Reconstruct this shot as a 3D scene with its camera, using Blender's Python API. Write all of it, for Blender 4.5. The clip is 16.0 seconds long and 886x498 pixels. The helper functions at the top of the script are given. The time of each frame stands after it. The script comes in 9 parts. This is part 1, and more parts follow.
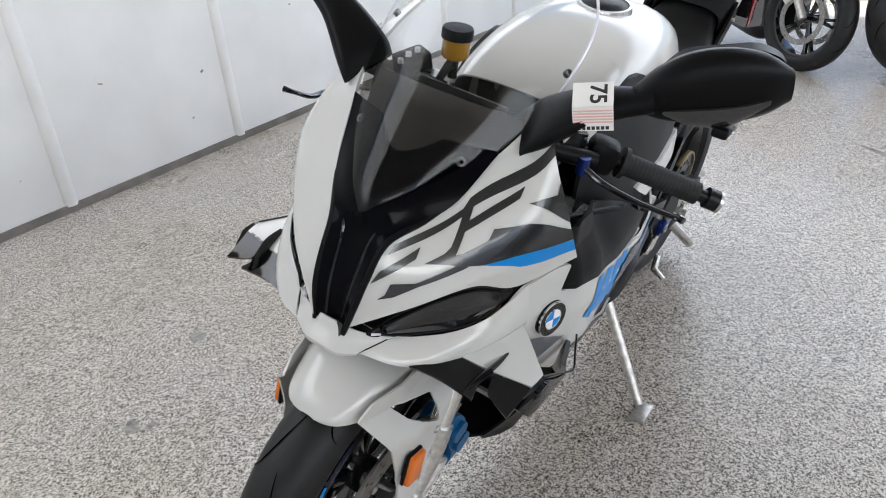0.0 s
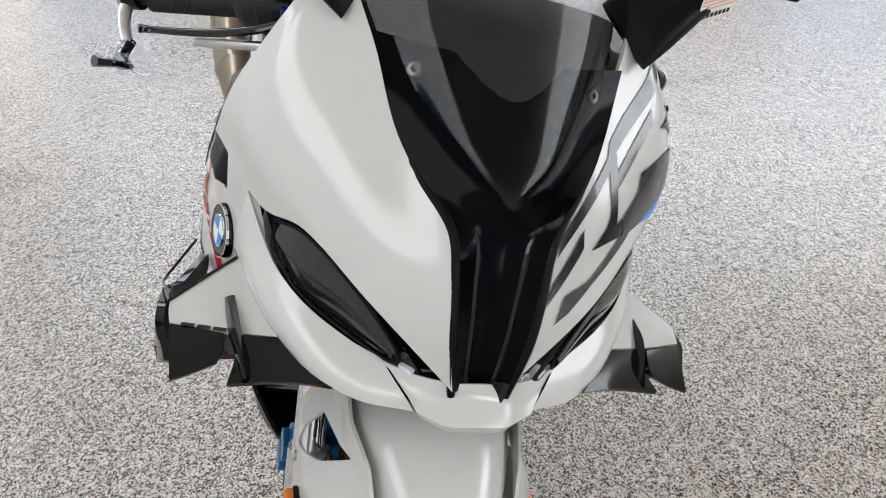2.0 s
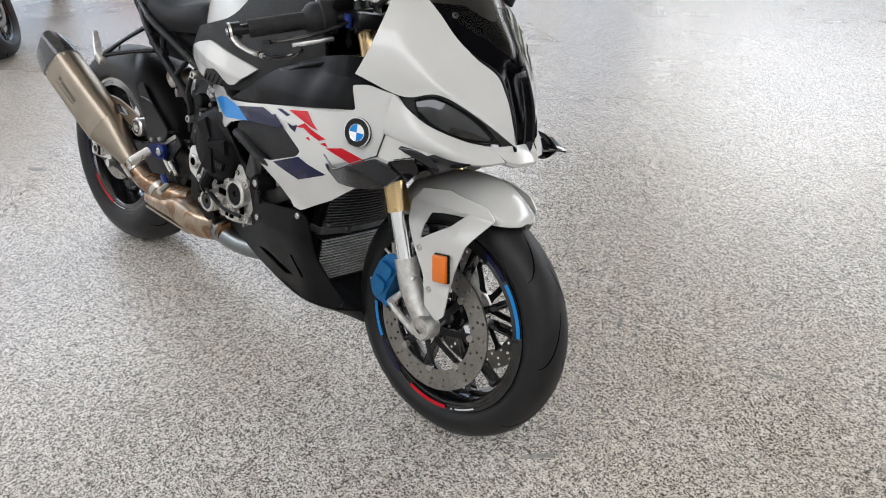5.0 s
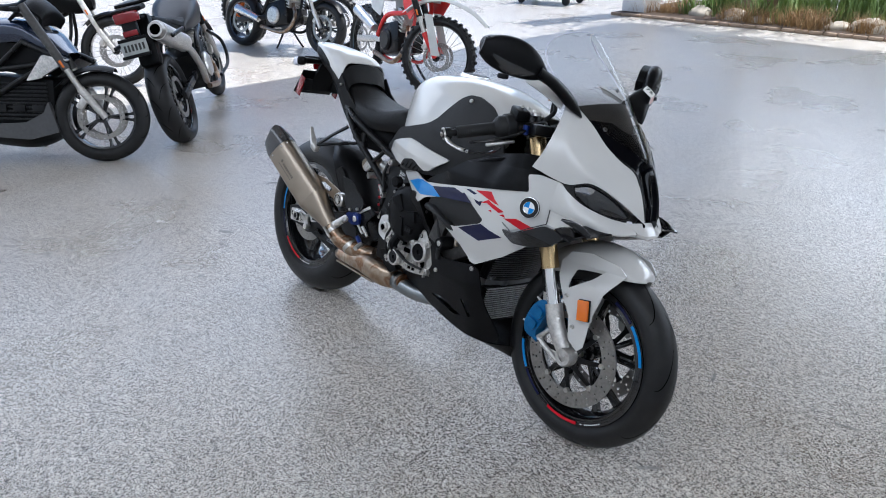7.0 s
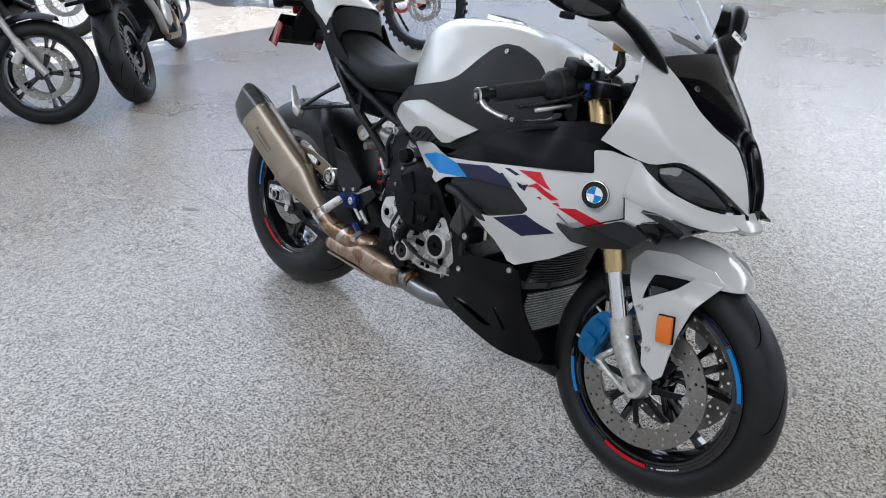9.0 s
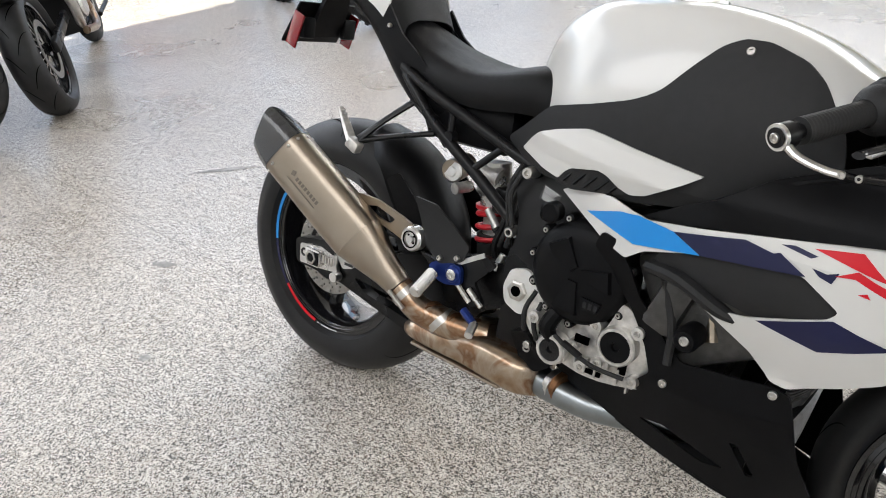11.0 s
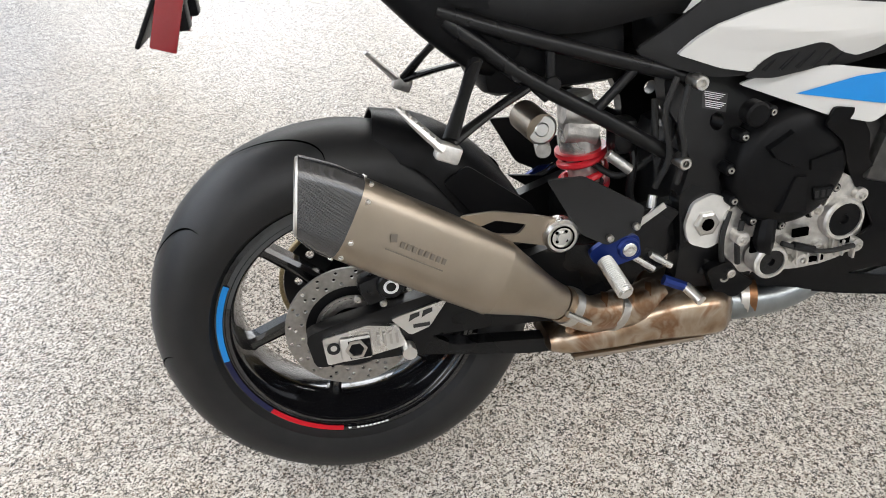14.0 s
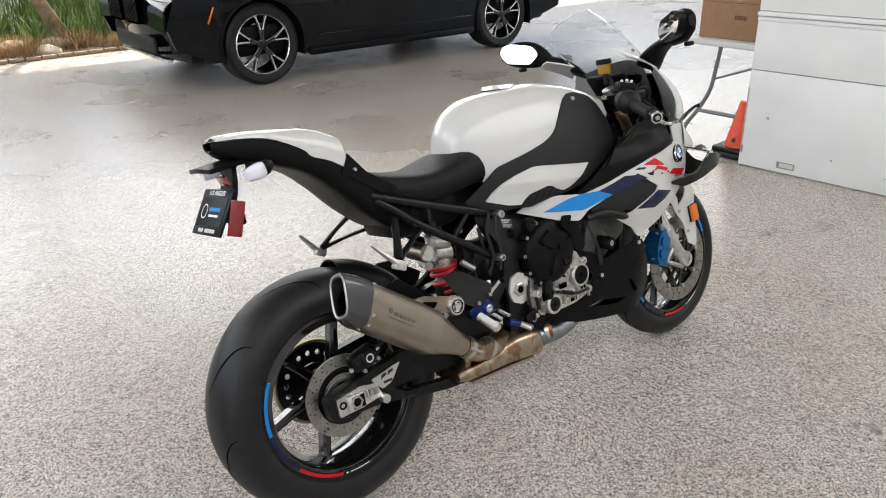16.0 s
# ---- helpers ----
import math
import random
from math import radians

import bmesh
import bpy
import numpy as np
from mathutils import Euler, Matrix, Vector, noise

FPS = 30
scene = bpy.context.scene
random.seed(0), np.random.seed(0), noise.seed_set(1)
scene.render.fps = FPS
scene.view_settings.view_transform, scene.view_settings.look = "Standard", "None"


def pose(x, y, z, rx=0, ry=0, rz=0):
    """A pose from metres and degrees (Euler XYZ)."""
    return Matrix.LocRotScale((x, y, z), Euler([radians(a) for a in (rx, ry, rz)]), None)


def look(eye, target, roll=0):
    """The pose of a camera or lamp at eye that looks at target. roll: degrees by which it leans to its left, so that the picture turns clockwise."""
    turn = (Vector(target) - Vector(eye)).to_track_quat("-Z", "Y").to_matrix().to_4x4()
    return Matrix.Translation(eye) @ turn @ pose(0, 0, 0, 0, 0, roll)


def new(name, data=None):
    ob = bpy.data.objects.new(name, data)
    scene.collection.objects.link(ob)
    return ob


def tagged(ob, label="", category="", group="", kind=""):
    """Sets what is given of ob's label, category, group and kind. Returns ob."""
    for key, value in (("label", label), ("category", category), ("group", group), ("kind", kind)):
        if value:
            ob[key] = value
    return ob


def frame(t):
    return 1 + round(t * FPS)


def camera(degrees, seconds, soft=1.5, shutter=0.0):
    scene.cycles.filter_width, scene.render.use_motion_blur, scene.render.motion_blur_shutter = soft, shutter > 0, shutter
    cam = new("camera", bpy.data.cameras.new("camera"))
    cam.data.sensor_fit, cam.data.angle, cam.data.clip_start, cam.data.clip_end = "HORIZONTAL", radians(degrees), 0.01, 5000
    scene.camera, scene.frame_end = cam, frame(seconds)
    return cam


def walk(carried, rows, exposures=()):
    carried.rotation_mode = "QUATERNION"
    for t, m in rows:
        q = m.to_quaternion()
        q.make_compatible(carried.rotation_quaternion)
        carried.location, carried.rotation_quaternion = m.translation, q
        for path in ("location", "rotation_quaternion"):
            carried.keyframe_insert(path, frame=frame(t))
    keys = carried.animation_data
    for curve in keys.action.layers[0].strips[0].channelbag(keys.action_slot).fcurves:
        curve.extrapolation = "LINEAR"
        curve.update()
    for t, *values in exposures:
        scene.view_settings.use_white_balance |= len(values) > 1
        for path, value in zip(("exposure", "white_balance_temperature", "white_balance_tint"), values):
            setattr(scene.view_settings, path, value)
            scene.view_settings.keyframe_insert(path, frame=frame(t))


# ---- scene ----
# camera and its walk
cam = camera(60.59, 16.0, soft=1.0)
PATH = [
    (0, (2.211, 0.872, 1.300), (0.787, -0.187, 0.377), -5.14),
    (0.5, (2.251, 0.636, 1.309), (0.685, -0.125, 0.325), -4.01),
    (1, (2.188, 0.450, 1.269), (0.556, -0.033, 0.219), -3.71),
    (1.5, (2.078, 0.257, 1.258), (0.448, 0.069, 0.114), -4.05),
    (2, (2.043, 0.049, 1.238), (0.460, 0.359, 0.056), -0.35),
    (2.5, (2.107, -0.139, 1.230), (0.657, 0.548, 0.036), 2.00),
    (3, (2.194, -0.301, 1.243), (0.912, 0.637, 0.028), 1.46),
    (3.5, (2.193, -0.503, 1.237), (1.104, 0.627, -0.003), 1.84),
    (4, (2.243, -0.662, 1.252), (1.239, 0.526, -0.005), 2.17),
    (4.5, (2.351, -0.815, 1.292), (1.286, 0.381, 0.094), -0.83),
    (5, (2.433, -1.013, 1.366), (1.273, 0.237, 0.320), -1.78),
    (5.2, (2.457, -1.129, 1.388), (1.275, 0.139, 0.391), -0.92),
    (7.3, (2.692, -1.627, 1.552), (1.312, -0.425, 0.745), -0.95),
    (7.5, (2.679, -1.649, 1.549), (1.312, -0.433, 0.741), -0.51),
    (8, (2.565, -1.597, 1.496), (1.225, -0.373, 0.656), 0.33),
    (8.2, (2.496, -1.543, 1.473), (1.157, -0.330, 0.614), 0.26),
    (10.3, (1.630, -1.121, 1.324), (0.452, 0.167, 0.348), -0.72),
    (10.5, (1.546, -1.112, 1.309), (0.374, 0.185, 0.337), -0.61),
    (11, (1.297, -1.121, 1.311), (0.190, 0.216, 0.317), -1.73),
    (11.5, (1.063, -1.078, 1.277), (0.039, 0.286, 0.231), -3.46),
    (12, (0.797, -1.019, 1.270), (-0.086, 0.377, 0.142), -4.77),
    (12.5, (0.519, -1.024, 1.260), (-0.139, 0.431, 0.057), -5.28),
    (13, (0.307, -0.941, 1.221), (-0.128, 0.541, -0.049), -6.17),
    (13.5, (0.154, -0.879, 1.211), (0.014, 0.616, -0.110), -5.78),
    (14, (-0.008, -0.927, 1.268), (0.271, 0.582, -0.014), -2.80),
    (14.5, (-0.124, -1.091, 1.339), (0.484, 0.427, 0.187), -0.83),
    (15, (-0.316, -1.273, 1.417), (0.514, 0.251, 0.422), -1.29),
    (15.5, (-0.595, -1.376, 1.476), (0.421, 0.103, 0.592), -1.51),
    (16, (-0.828, -1.498, 1.516), (0.301, -0.061, 0.704), -1.24),
]
LIGHTNESS = [(0, 0.81, 6350, 10), (1, 0.86, 6350, 10), (2.5, 0.88, 6600, 10), (3.5, 0.95, 6650, 10), (5, 0.87, 6550, 10), (7.3, 0.48, 5750, 10), (8.2, 0.48, 5750, 10),
             (10.5, 0.90, 6700, 10), (12.5, 1.00, 6600, 10), (13.5, 1.16, 6750, 10), (14.5, 1.06, 6750, 10), (16, 0.78, 6750, 10)]
walk(cam, [(t, look(eye, target, roll)) for t, eye, target, roll in PATH], LIGHTNESS)

# ---- world, sun and light ----
world = bpy.data.worlds.new("sky")
scene.world = world
world.use_nodes = True
_bg = world.node_tree.nodes["Background"]
_sky = world.node_tree.nodes.new("ShaderNodeTexSky")
_sky.sky_type, _sky.sun_disc = "NISHITA", False
SUN = Vector((0.12, 0.5, 0.86)).normalized()
_sky.sun_elevation, _sky.sun_rotation = math.asin(SUN.z), math.atan2(SUN.x, SUN.y)
world.node_tree.links.new(_sky.outputs[0], _bg.inputs[0])
_bg.inputs[1].default_value = 0.15
sun_data = bpy.data.lights.new("sun", "SUN")
sun_data.energy, sun_data.angle, sun_data.color = 5.0, radians(0.5), (1.0, 0.95, 0.87)
sun = new("sun", sun_data)
sun.matrix_world = look(SUN * 20, (0, 0, 0))


# ---- materials ----
def material(name, colour, rough=0.5, metal=0.0, **more):
    m = bpy.data.materials.new(name)
    m.use_nodes = True
    b = m.node_tree.nodes["Principled BSDF"]
    b.inputs["Base Color"].default_value = (*colour, 1)
    b.inputs["Roughness"].default_value = rough
    b.inputs["Metallic"].default_value = metal
    for key, value in more.items():
        b.inputs[key.replace("_", " ")].default_value = value
    return m


def nd(m, kind, **ins):
    n = m.node_tree.nodes.new("ShaderNode" + kind)
    for key, value in ins.items():
        n.inputs[key.replace("_", " ")].default_value = value
    return n


def link(m, a, b):
    m.node_tree.links.new(a, b)


def ramp(m, src, stops):
    n = m.node_tree.nodes.new("ShaderNodeValToRGB")
    e = n.color_ramp.elements
    while len(e) < len(stops):
        e.new(0.5)
    for el, (p, c) in zip(e, stops):
        el.position, el.color = p, (*c, 1) if len(c) == 3 else c
    link(m, src, n.inputs[0])
    return n.outputs[0]


def mixc(m, fac, a, b, kind="MIX"):
    n = m.node_tree.nodes.new("ShaderNodeMix")
    n.data_type, n.blend_type = "RGBA", kind
    for sock, v in ((n.inputs[0], fac), (n.inputs[6], a), (n.inputs[7], b)):
        if isinstance(v, bpy.types.NodeSocket):
            link(m, v, sock)
        elif isinstance(v, tuple):
            sock.default_value = (*v, 1)
        else:
            sock.default_value = v
    return n.outputs[2]


def varied(m, scale=40.0, amount=0.12, bump=0.0, bump_scale=300.0, rough=0.0):
    """Grain and soft stains at two scales over a plain Principled colour."""
    b = m.node_tree.nodes["Principled BSDF"]
    tc = nd(m, "TexCoord")
    c = tuple(b.inputs["Base Color"].default_value)[:3]
    n1 = nd(m, "TexNoise", Scale=scale, Detail=4.0)
    n2 = nd(m, "TexNoise", Scale=scale / 9, Detail=3.0)
    link(m, tc.outputs["Object"], n1.inputs["Vector"]), link(m, tc.outputs["Object"], n2.inputs["Vector"])
    lo, hi = tuple(v * (1 - amount) for v in c), tuple(min(1, v * (1 + amount)) for v in c)
    a = ramp(m, n1.outputs[0], [(0.3, lo), (0.7, hi)])
    s = ramp(m, n2.outputs[0], [(0.35, (1 - amount,) * 3), (0.65, (1, 1, 1))])
    link(m, mixc(m, 1.0, a, s, "MULTIPLY"), b.inputs["Base Color"])
    if rough:
        r = b.inputs["Roughness"].default_value
        link(m, ramp(m, n2.outputs[0], [(0.3, (r - rough,) * 3), (0.7, (r + rough,) * 3)]), b.inputs["Roughness"])
    if bump:
        n3 = nd(m, "TexNoise", Scale=bump_scale, Detail=2.0)
        link(m, tc.outputs["Object"], n3.inputs["Vector"])
        bp = nd(m, "Bump", Strength=bump, Distance=0.001)
        link(m, n3.outputs[0], bp.inputs["Height"]), link(m, bp.outputs[0], b.inputs["Normal"])
    return m


WHITE = varied(material("white_lacquer", (0.58, 0.572, 0.550), 0.16, Coat_Weight=0.30, Coat_Roughness=0.06), 9, 0.02)
GREYW = varied(material("silver_grey_lacquer", (0.36, 0.36, 0.37), 0.38, 0.1), 30, 0.04)
GLOSSB = material("gloss_black_plastic", (0.004, 0.004, 0.005), 0.10, Specular_IOR_Level=0.35, Coat_Weight=0.2, Coat_Roughness=0.02)
PLASB = varied(material("satin_black_plastic", (0.005, 0.005, 0.0055), 0.36, Specular_IOR_Level=0.10), 60, 0.12, 0.25, 900, 0.06)
GRAINB = varied(material("grained_black_plastic", (0.011, 0.011, 0.0115), 0.50, Specular_IOR_Level=0.30), 60, 0.12, 0.5, 1500, 0.05)
FRAMEB = varied(material("black_painted_metal", (0.0065, 0.0065, 0.007), 0.30, Specular_IOR_Level=0.24), 50, 0.1, 0.15, 700, 0.06)
RUBBER = varied(material("tyre_rubber", (0.013, 0.013, 0.0135), 0.46, Specular_IOR_Level=0.30), 25, 0.2, 0.25, 500, 0.08)
# shade inside grooves, bores, gaps and pockets, put in as gloss-free near-black
SHADEB = material("hollow_shade_black", (0.0008, 0.0008, 0.0008), 1.0, Specular_IOR_Level=0.0)
GRIPB = varied(material("grip_rubber", (0.008, 0.008, 0.008), 0.7), 80, 0.15, 0.5, 900)
SEATB = varied(material("seat_vinyl", (0.006, 0.006, 0.0064), 0.50, Specular_IOR_Level=0.18), 50, 0.1, 0.6, 1100, 0.05)
RIMB = material("gloss_black_wheel", (0.005, 0.005, 0.006), 0.12, Coat_Weight=0.6, Coat_Roughness=0.03)
ALU = varied(material("machined_aluminium", (0.72, 0.71, 0.69), 0.28, 1.0), 60, 0.06, 0.1, 900, 0.06)
CASTW = varied(material("cast_silver_metal", (0.66, 0.64, 0.61), 0.34, 0.75), 70, 0.22, 0.7, 380, 0.08)
GREYB = varied(material("dark_cast_metal", (0.085, 0.083, 0.08), 0.42, 0.6), 60, 0.2, 0.6, 380, 0.06)
STEEL = varied(material("brushed_steel", (0.56, 0.54, 0.51), 0.33, 1.0), 80, 0.08, 0.1, 900, 0.05)
DISC = varied(material("ground_disc_steel", (0.34, 0.325, 0.305), 0.38, 1.0), 120, 0.12, 0.15, 1500, 0.05)
SHROUD = varied(material("dark_grey_shroud", (0.085, 0.082, 0.080), 0.6), 30, 0.2)
DARKST = varied(material("dark_zinc_steel", (0.20, 0.20, 0.20), 0.35, 1.0), 80, 0.1)
CHROME = material("chrome", (0.85, 0.85, 0.86), 0.06, 1.0)
GOLD = varied(material("gold_anodised", (0.62, 0.45, 0.24), 0.25, 1.0), 40, 0.05, 0, 1, 0.05)
TITAN = varied(material("brushed_titanium", (0.36, 0.305, 0.245), 0.36, 1.0), 14, 0.08, 0.12, 1200, 0.06)
CARBON = material("carbon_weave", (0.02, 0.02, 0.022), 0.22, Coat_Weight=0.6)
BLUEA = varied(material("blue_anodised", (0.012, 0.14, 0.34), 0.28, 0.55), 60, 0.12, 0.2, 600)
BLUED = material("dark_blue_anodised", (0.010, 0.028, 0.16), 0.32, 0.6)
BLUE = material("light_blue_foil", (0.004, 0.215, 0.60), 0.28, Specular_IOR_Level=0.3, Coat_Weight=0.2)
GREYF = material("grey_foil", (0.17, 0.17, 0.18), 0.3, Coat_Weight=0.3)
NAVY = material("navy_foil", (0.009, 0.011, 0.045), 0.25, Specular_IOR_Level=0.3, Coat_Weight=0.1)
RED = material("red_foil", (0.52, 0.006, 0.016), 0.25, Specular_IOR_Level=0.3, Coat_Weight=0.1)
REDM = material("red_spring_paint", (0.55, 0.02, 0.03), 0.3)
MASKB = material("black_nose_plastic", (0.002, 0.002, 0.003), 0.10, Specular_IOR_Level=0.05)
WELD = varied(material("dark_copper_weld", (0.24, 0.12, 0.06), 0.4, 1.0), 60, 0.3)
REDLENS = material("red_lens", (0.20, 0.005, 0.009), 0.18, Coat_Weight=0.5)
ORANGE = material("orange_lens", (0.75, 0.17, 0.01), 0.25, Coat_Weight=0.5)
CLEARL = material("clear_lamp_lens", (0.72, 0.72, 0.80), 0.12, Coat_Weight=0.8)
TAG = material("white_paper", (0.78, 0.76, 0.73), 0.7)
TAGR = material("pale_red_print", (0.72, 0.42, 0.38), 0.7)
INK = material("black_print", (0.02, 0.02, 0.02), 0.6)
LETTERW = material("white_print", (0.8, 0.8, 0.8), 0.5)
LETTERG = material("dark_etching", (0.17, 0.145, 0.12), 0.5, 0.6)
MIRROR = material("mirror_glass", (0.9, 0.9, 0.9), 0.02, 1.0)
SCREEN = material("tinted_screen", (1, 1, 1), 0.02)
SMOKE = material("smoked_screen", (0.026, 0.026, 0.026), 0.12, Coat_Weight=0.8, Coat_Roughness=0.02)
LENS = material("dark_headlight_lens", (0.009, 0.009, 0.010), 0.08, Coat_Weight=0.6, Coat_Roughness=0.02)
BRAKEFLUID = material("amber_reservoir", (0.36, 0.18, 0.014), 0.15, Coat_Weight=0.6)
CHAIN = varied(material("gold_chain", (0.42, 0.33, 0.18), 0.4, 0.9), 200, 0.25)
RADIATOR = varied(material("radiator_fins", (0.62, 0.62, 0.62), 0.35, 0.4), 90, 0.2)
BLUEST = varied(material("blued_pipe_steel", (0.27, 0.29, 0.30), 0.28, 1.0), 20, 0.2)

# screen: clear above, smoked towards its foot, with a mirror gloss
_nt = SCREEN.node_tree
_tc = nd(SCREEN, "TexCoord")
_xyz = nd(SCREEN, "SeparateXYZ")
link(SCREEN, _tc.outputs["Object"], _xyz.inputs[0])
_mr = nd(SCREEN, "MapRange", From_Min=1.030, From_Max=1.085)
link(SCREEN, _xyz.outputs[2], _mr.inputs["Value"])
_tr = nd(SCREEN, "BsdfTransparent")
link(SCREEN, ramp(SCREEN, _mr.outputs[0], [(0.0, (0.44, 0.43, 0.415)), (1.0, (0.93, 0.94, 0.94))]), _tr.inputs[0])
_gl = nd(SCREEN, "BsdfGlossy", Roughness=0.03)
_lw = nd(SCREEN, "LayerWeight", Blend=0.5)
_fp = nd(SCREEN, "Math")
_fp.operation = "POWER"
link(SCREEN, _lw.outputs["Facing"], _fp.inputs[0])
_fp.inputs[1].default_value = 3.0
_fr = nd(SCREEN, "Math")
_fr.operation = "MULTIPLY_ADD"
link(SCREEN, _fp.outputs[0], _fr.inputs[0])
_fr.inputs[1].default_value, _fr.inputs[2].default_value = 0.20, 0.025
_mx = nd(SCREEN, "MixShader")
link(SCREEN, _fr.outputs[0], _mx.inputs[0]), link(SCREEN, _tr.outputs[0], _mx.inputs[1]), link(SCREEN, _gl.outputs[0], _mx.inputs[2])
link(SCREEN, _mx.outputs[0], _nt.nodes["Material Output"].inputs[0])

# heat-tinted header steel: bands of straw, copper and blue along the pipe
HEADER = material("heat_tinted_steel", (0.5, 0.42, 0.32), 0.28, 1.0)
_b = HEADER.node_tree.nodes["Principled BSDF"]
_tc = nd(HEADER, "TexCoord")
_n = nd(HEADER, "TexNoise", Scale=13.0, Detail=4.0, Distortion=0.6)
link(HEADER, _tc.outputs["Object"], _n.inputs["Vector"])
link(HEADER, ramp(HEADER, _n.outputs[0], [(0.28, (0.17, 0.095, 0.055)), (0.40, (0.34, 0.24, 0.16)), (0.50, (0.44, 0.36, 0.28)), (0.58, (0.25, 0.14, 0.08)), (0.67, (0.37, 0.29, 0.21)), (0.80, (0.20, 0.20, 0.24))]), _b.inputs["Base Color"])

# carbon: fine woven checks
_b = CARBON.node_tree.nodes["Principled BSDF"]
_tc = nd(CARBON, "TexCoord")
_c = nd(CARBON, "TexChecker", Scale=420.0, Color1=(0.016, 0.016, 0.017, 1), Color2=(0.045, 0.045, 0.048, 1))
link(CARBON, _tc.outputs["Object"], _c.inputs["Vector"]), link(CARBON, _c.outputs[0], _b.inputs["Base Color"])


def floor_material():
    """Pale epoxy floor full of dark and brown chips, sealed, with tyre smears and dust."""
    m = material("flake_epoxy_floor", (0.5, 0.5, 0.48), 0.3)
    b = m.node_tree.nodes["Principled BSDF"]
    tc = nd(m, "TexCoord")
    P = tc.outputs["Object"]
    wob = nd(m, "TexNoise", Scale=230.0, Detail=2.0)
    link(m, P, wob.inputs["Vector"])
    add = m.node_tree.nodes.new("ShaderNodeMix")
    add.data_type, add.blend_type = "RGBA", "LINEAR_LIGHT"
    add.inputs[0].default_value = 0.004
    link(m, P, add.inputs[6]), link(m, wob.outputs[1], add.inputs[7])
    v1 = nd(m, "TexVoronoi", Scale=365.0)
    v2 = nd(m, "TexVoronoi", Scale=190.0)
    link(m, add.outputs[2], v1.inputs["Vector"]), link(m, add.outputs[2], v2.inputs["Vector"])
    s1 = nd(m, "SeparateColor")
    s2 = nd(m, "SeparateColor")
    link(m, v1.outputs["Color"], s1.inputs[0]), link(m, v2.outputs["Color"], s2.inputs[0])
    chips = m.node_tree.nodes.new("ShaderNodeValToRGB")
    chips.color_ramp.interpolation = "CONSTANT"
    stops = [(0.0, (0.035, 0.032, 0.030)), (0.20, (0.17, 0.125, 0.095)), (0.29, (0.40, 0.36, 0.32)), (0.40, (0.66, 0.635, 0.59)), (0.72, (0.84, 0.815, 0.78))]
    e = chips.color_ramp.elements
    while len(e) < len(stops):
        e.new(0.5)
    for el, (p, c) in zip(e, stops):
        el.position, el.color = p, (*c, 1)
    link(m, s1.outputs[0], chips.inputs[0])
    big = ramp(m, s2.outputs[1], [(0.0, (0.16, 0.15, 0.14)), (0.09, (0.16, 0.15, 0.14)), (0.10, (1, 1, 1)), (1.0, (1, 1, 1))])
    col = mixc(m, 0.8, chips.outputs[0], big, "MULTIPLY")
    st = nd(m, "TexNoise", Scale=1.1, Detail=4.0, Roughness=0.5)
    st2 = nd(m, "TexNoise", Scale=5.0, Detail=4.0, Roughness=0.5)
    link(m, P, st.inputs["Vector"]), link(m, P, st2.inputs["Vector"])
    col = mixc(m, 1.0, col, ramp(m, st.outputs[0], [(0.28, (0.84, 0.80, 0.75)), (0.48, (0.97, 0.94, 0.90)), (0.70, (1, 1, 1))]), "MULTIPLY")
    col = mixc(m, 1.0, col, ramp(m, st2.outputs[0], [(0.28, (0.93, 0.915, 0.90)), (0.5, (1, 1, 1)), (1, (1, 1, 1))]), "MULTIPLY")
    mo = nd(m, "TexNoise", Scale=45.0, Detail=3.0)
    link(m, P, mo.inputs["Vector"])
    col = mixc(m, 1.0, col, ramp(m, mo.outputs[0], [(0.35, (0.80, 0.785, 0.765)), (0.55, (1, 1, 1)), (1, (1, 1, 1))]), "MULTIPLY")
    link(m, col, b.inputs["Base Color"])
    link(m, ramp(m, st.outputs[0], [(0.3, (0.25,) * 3), (0.7, (0.33,) * 3)]), b.inputs["Roughness"])
    b.inputs["Specular IOR Level"].default_value = 0.5
    bp = nd(m, "Bump", Strength=0.12, Distance=0.001)
    link(m, s1.outputs[2], bp.inputs["Height"]), link(m, bp.outputs[0], b.inputs["Normal"])
    return m


FLOOR = floor_material()
WALLW = varied(material("white_wall_paint", (0.80, 0.80, 0.79), 0.5), 3, 0.05, 0.15, 60, 0.05)
CEIL = varied(material("ceiling_paint", (0.50, 0.49, 0.47), 0.7), 2, 0.05)
GREYBR = varied(material("mottled_grey_brown", (0.22, 0.20, 0.18), 0.7), 8, 0.3)
CONCRETE = varied(material("sunlit_concrete", (0.50, 0.48, 0.45), 0.75), 6, 0.12, 0.3, 90)
STAIN = varied(material("floor_stain", (0.34, 0.325, 0.30), 0.45), 60, 0.4)


# ---- mesh helpers ----
def part(name, bm, mat, parent=None, label="", smooth=35, loc=None):
    """Links a bmesh as ONE mesh object under a thing or a part."""
    bmesh.ops.recalc_face_normals(bm, faces=bm.faces[:])
    me = bpy.data.meshes.new(name)
    bm.to_mesh(me)
    bm.free()
    for m in mat if isinstance(mat, (list, tuple)) else (mat,):
        me.materials.append(m)
    if smooth:
        for p in me.polygons:
            p.use_smooth = True
        me.set_sharp_from_angle(angle=radians(smooth))
    ob = new(name, me)
    if parent:
        ob.parent = parent
    if loc is not None:
        ob.matrix_basis = loc
    if label:
        ob["label"] = label
    return ob


def thing(name, label, category, m=None, group="", kind=""):
    ob = new(name)
    if m is not None:
        ob.matrix_basis = m
    return tagged(ob, label, category, group, kind)


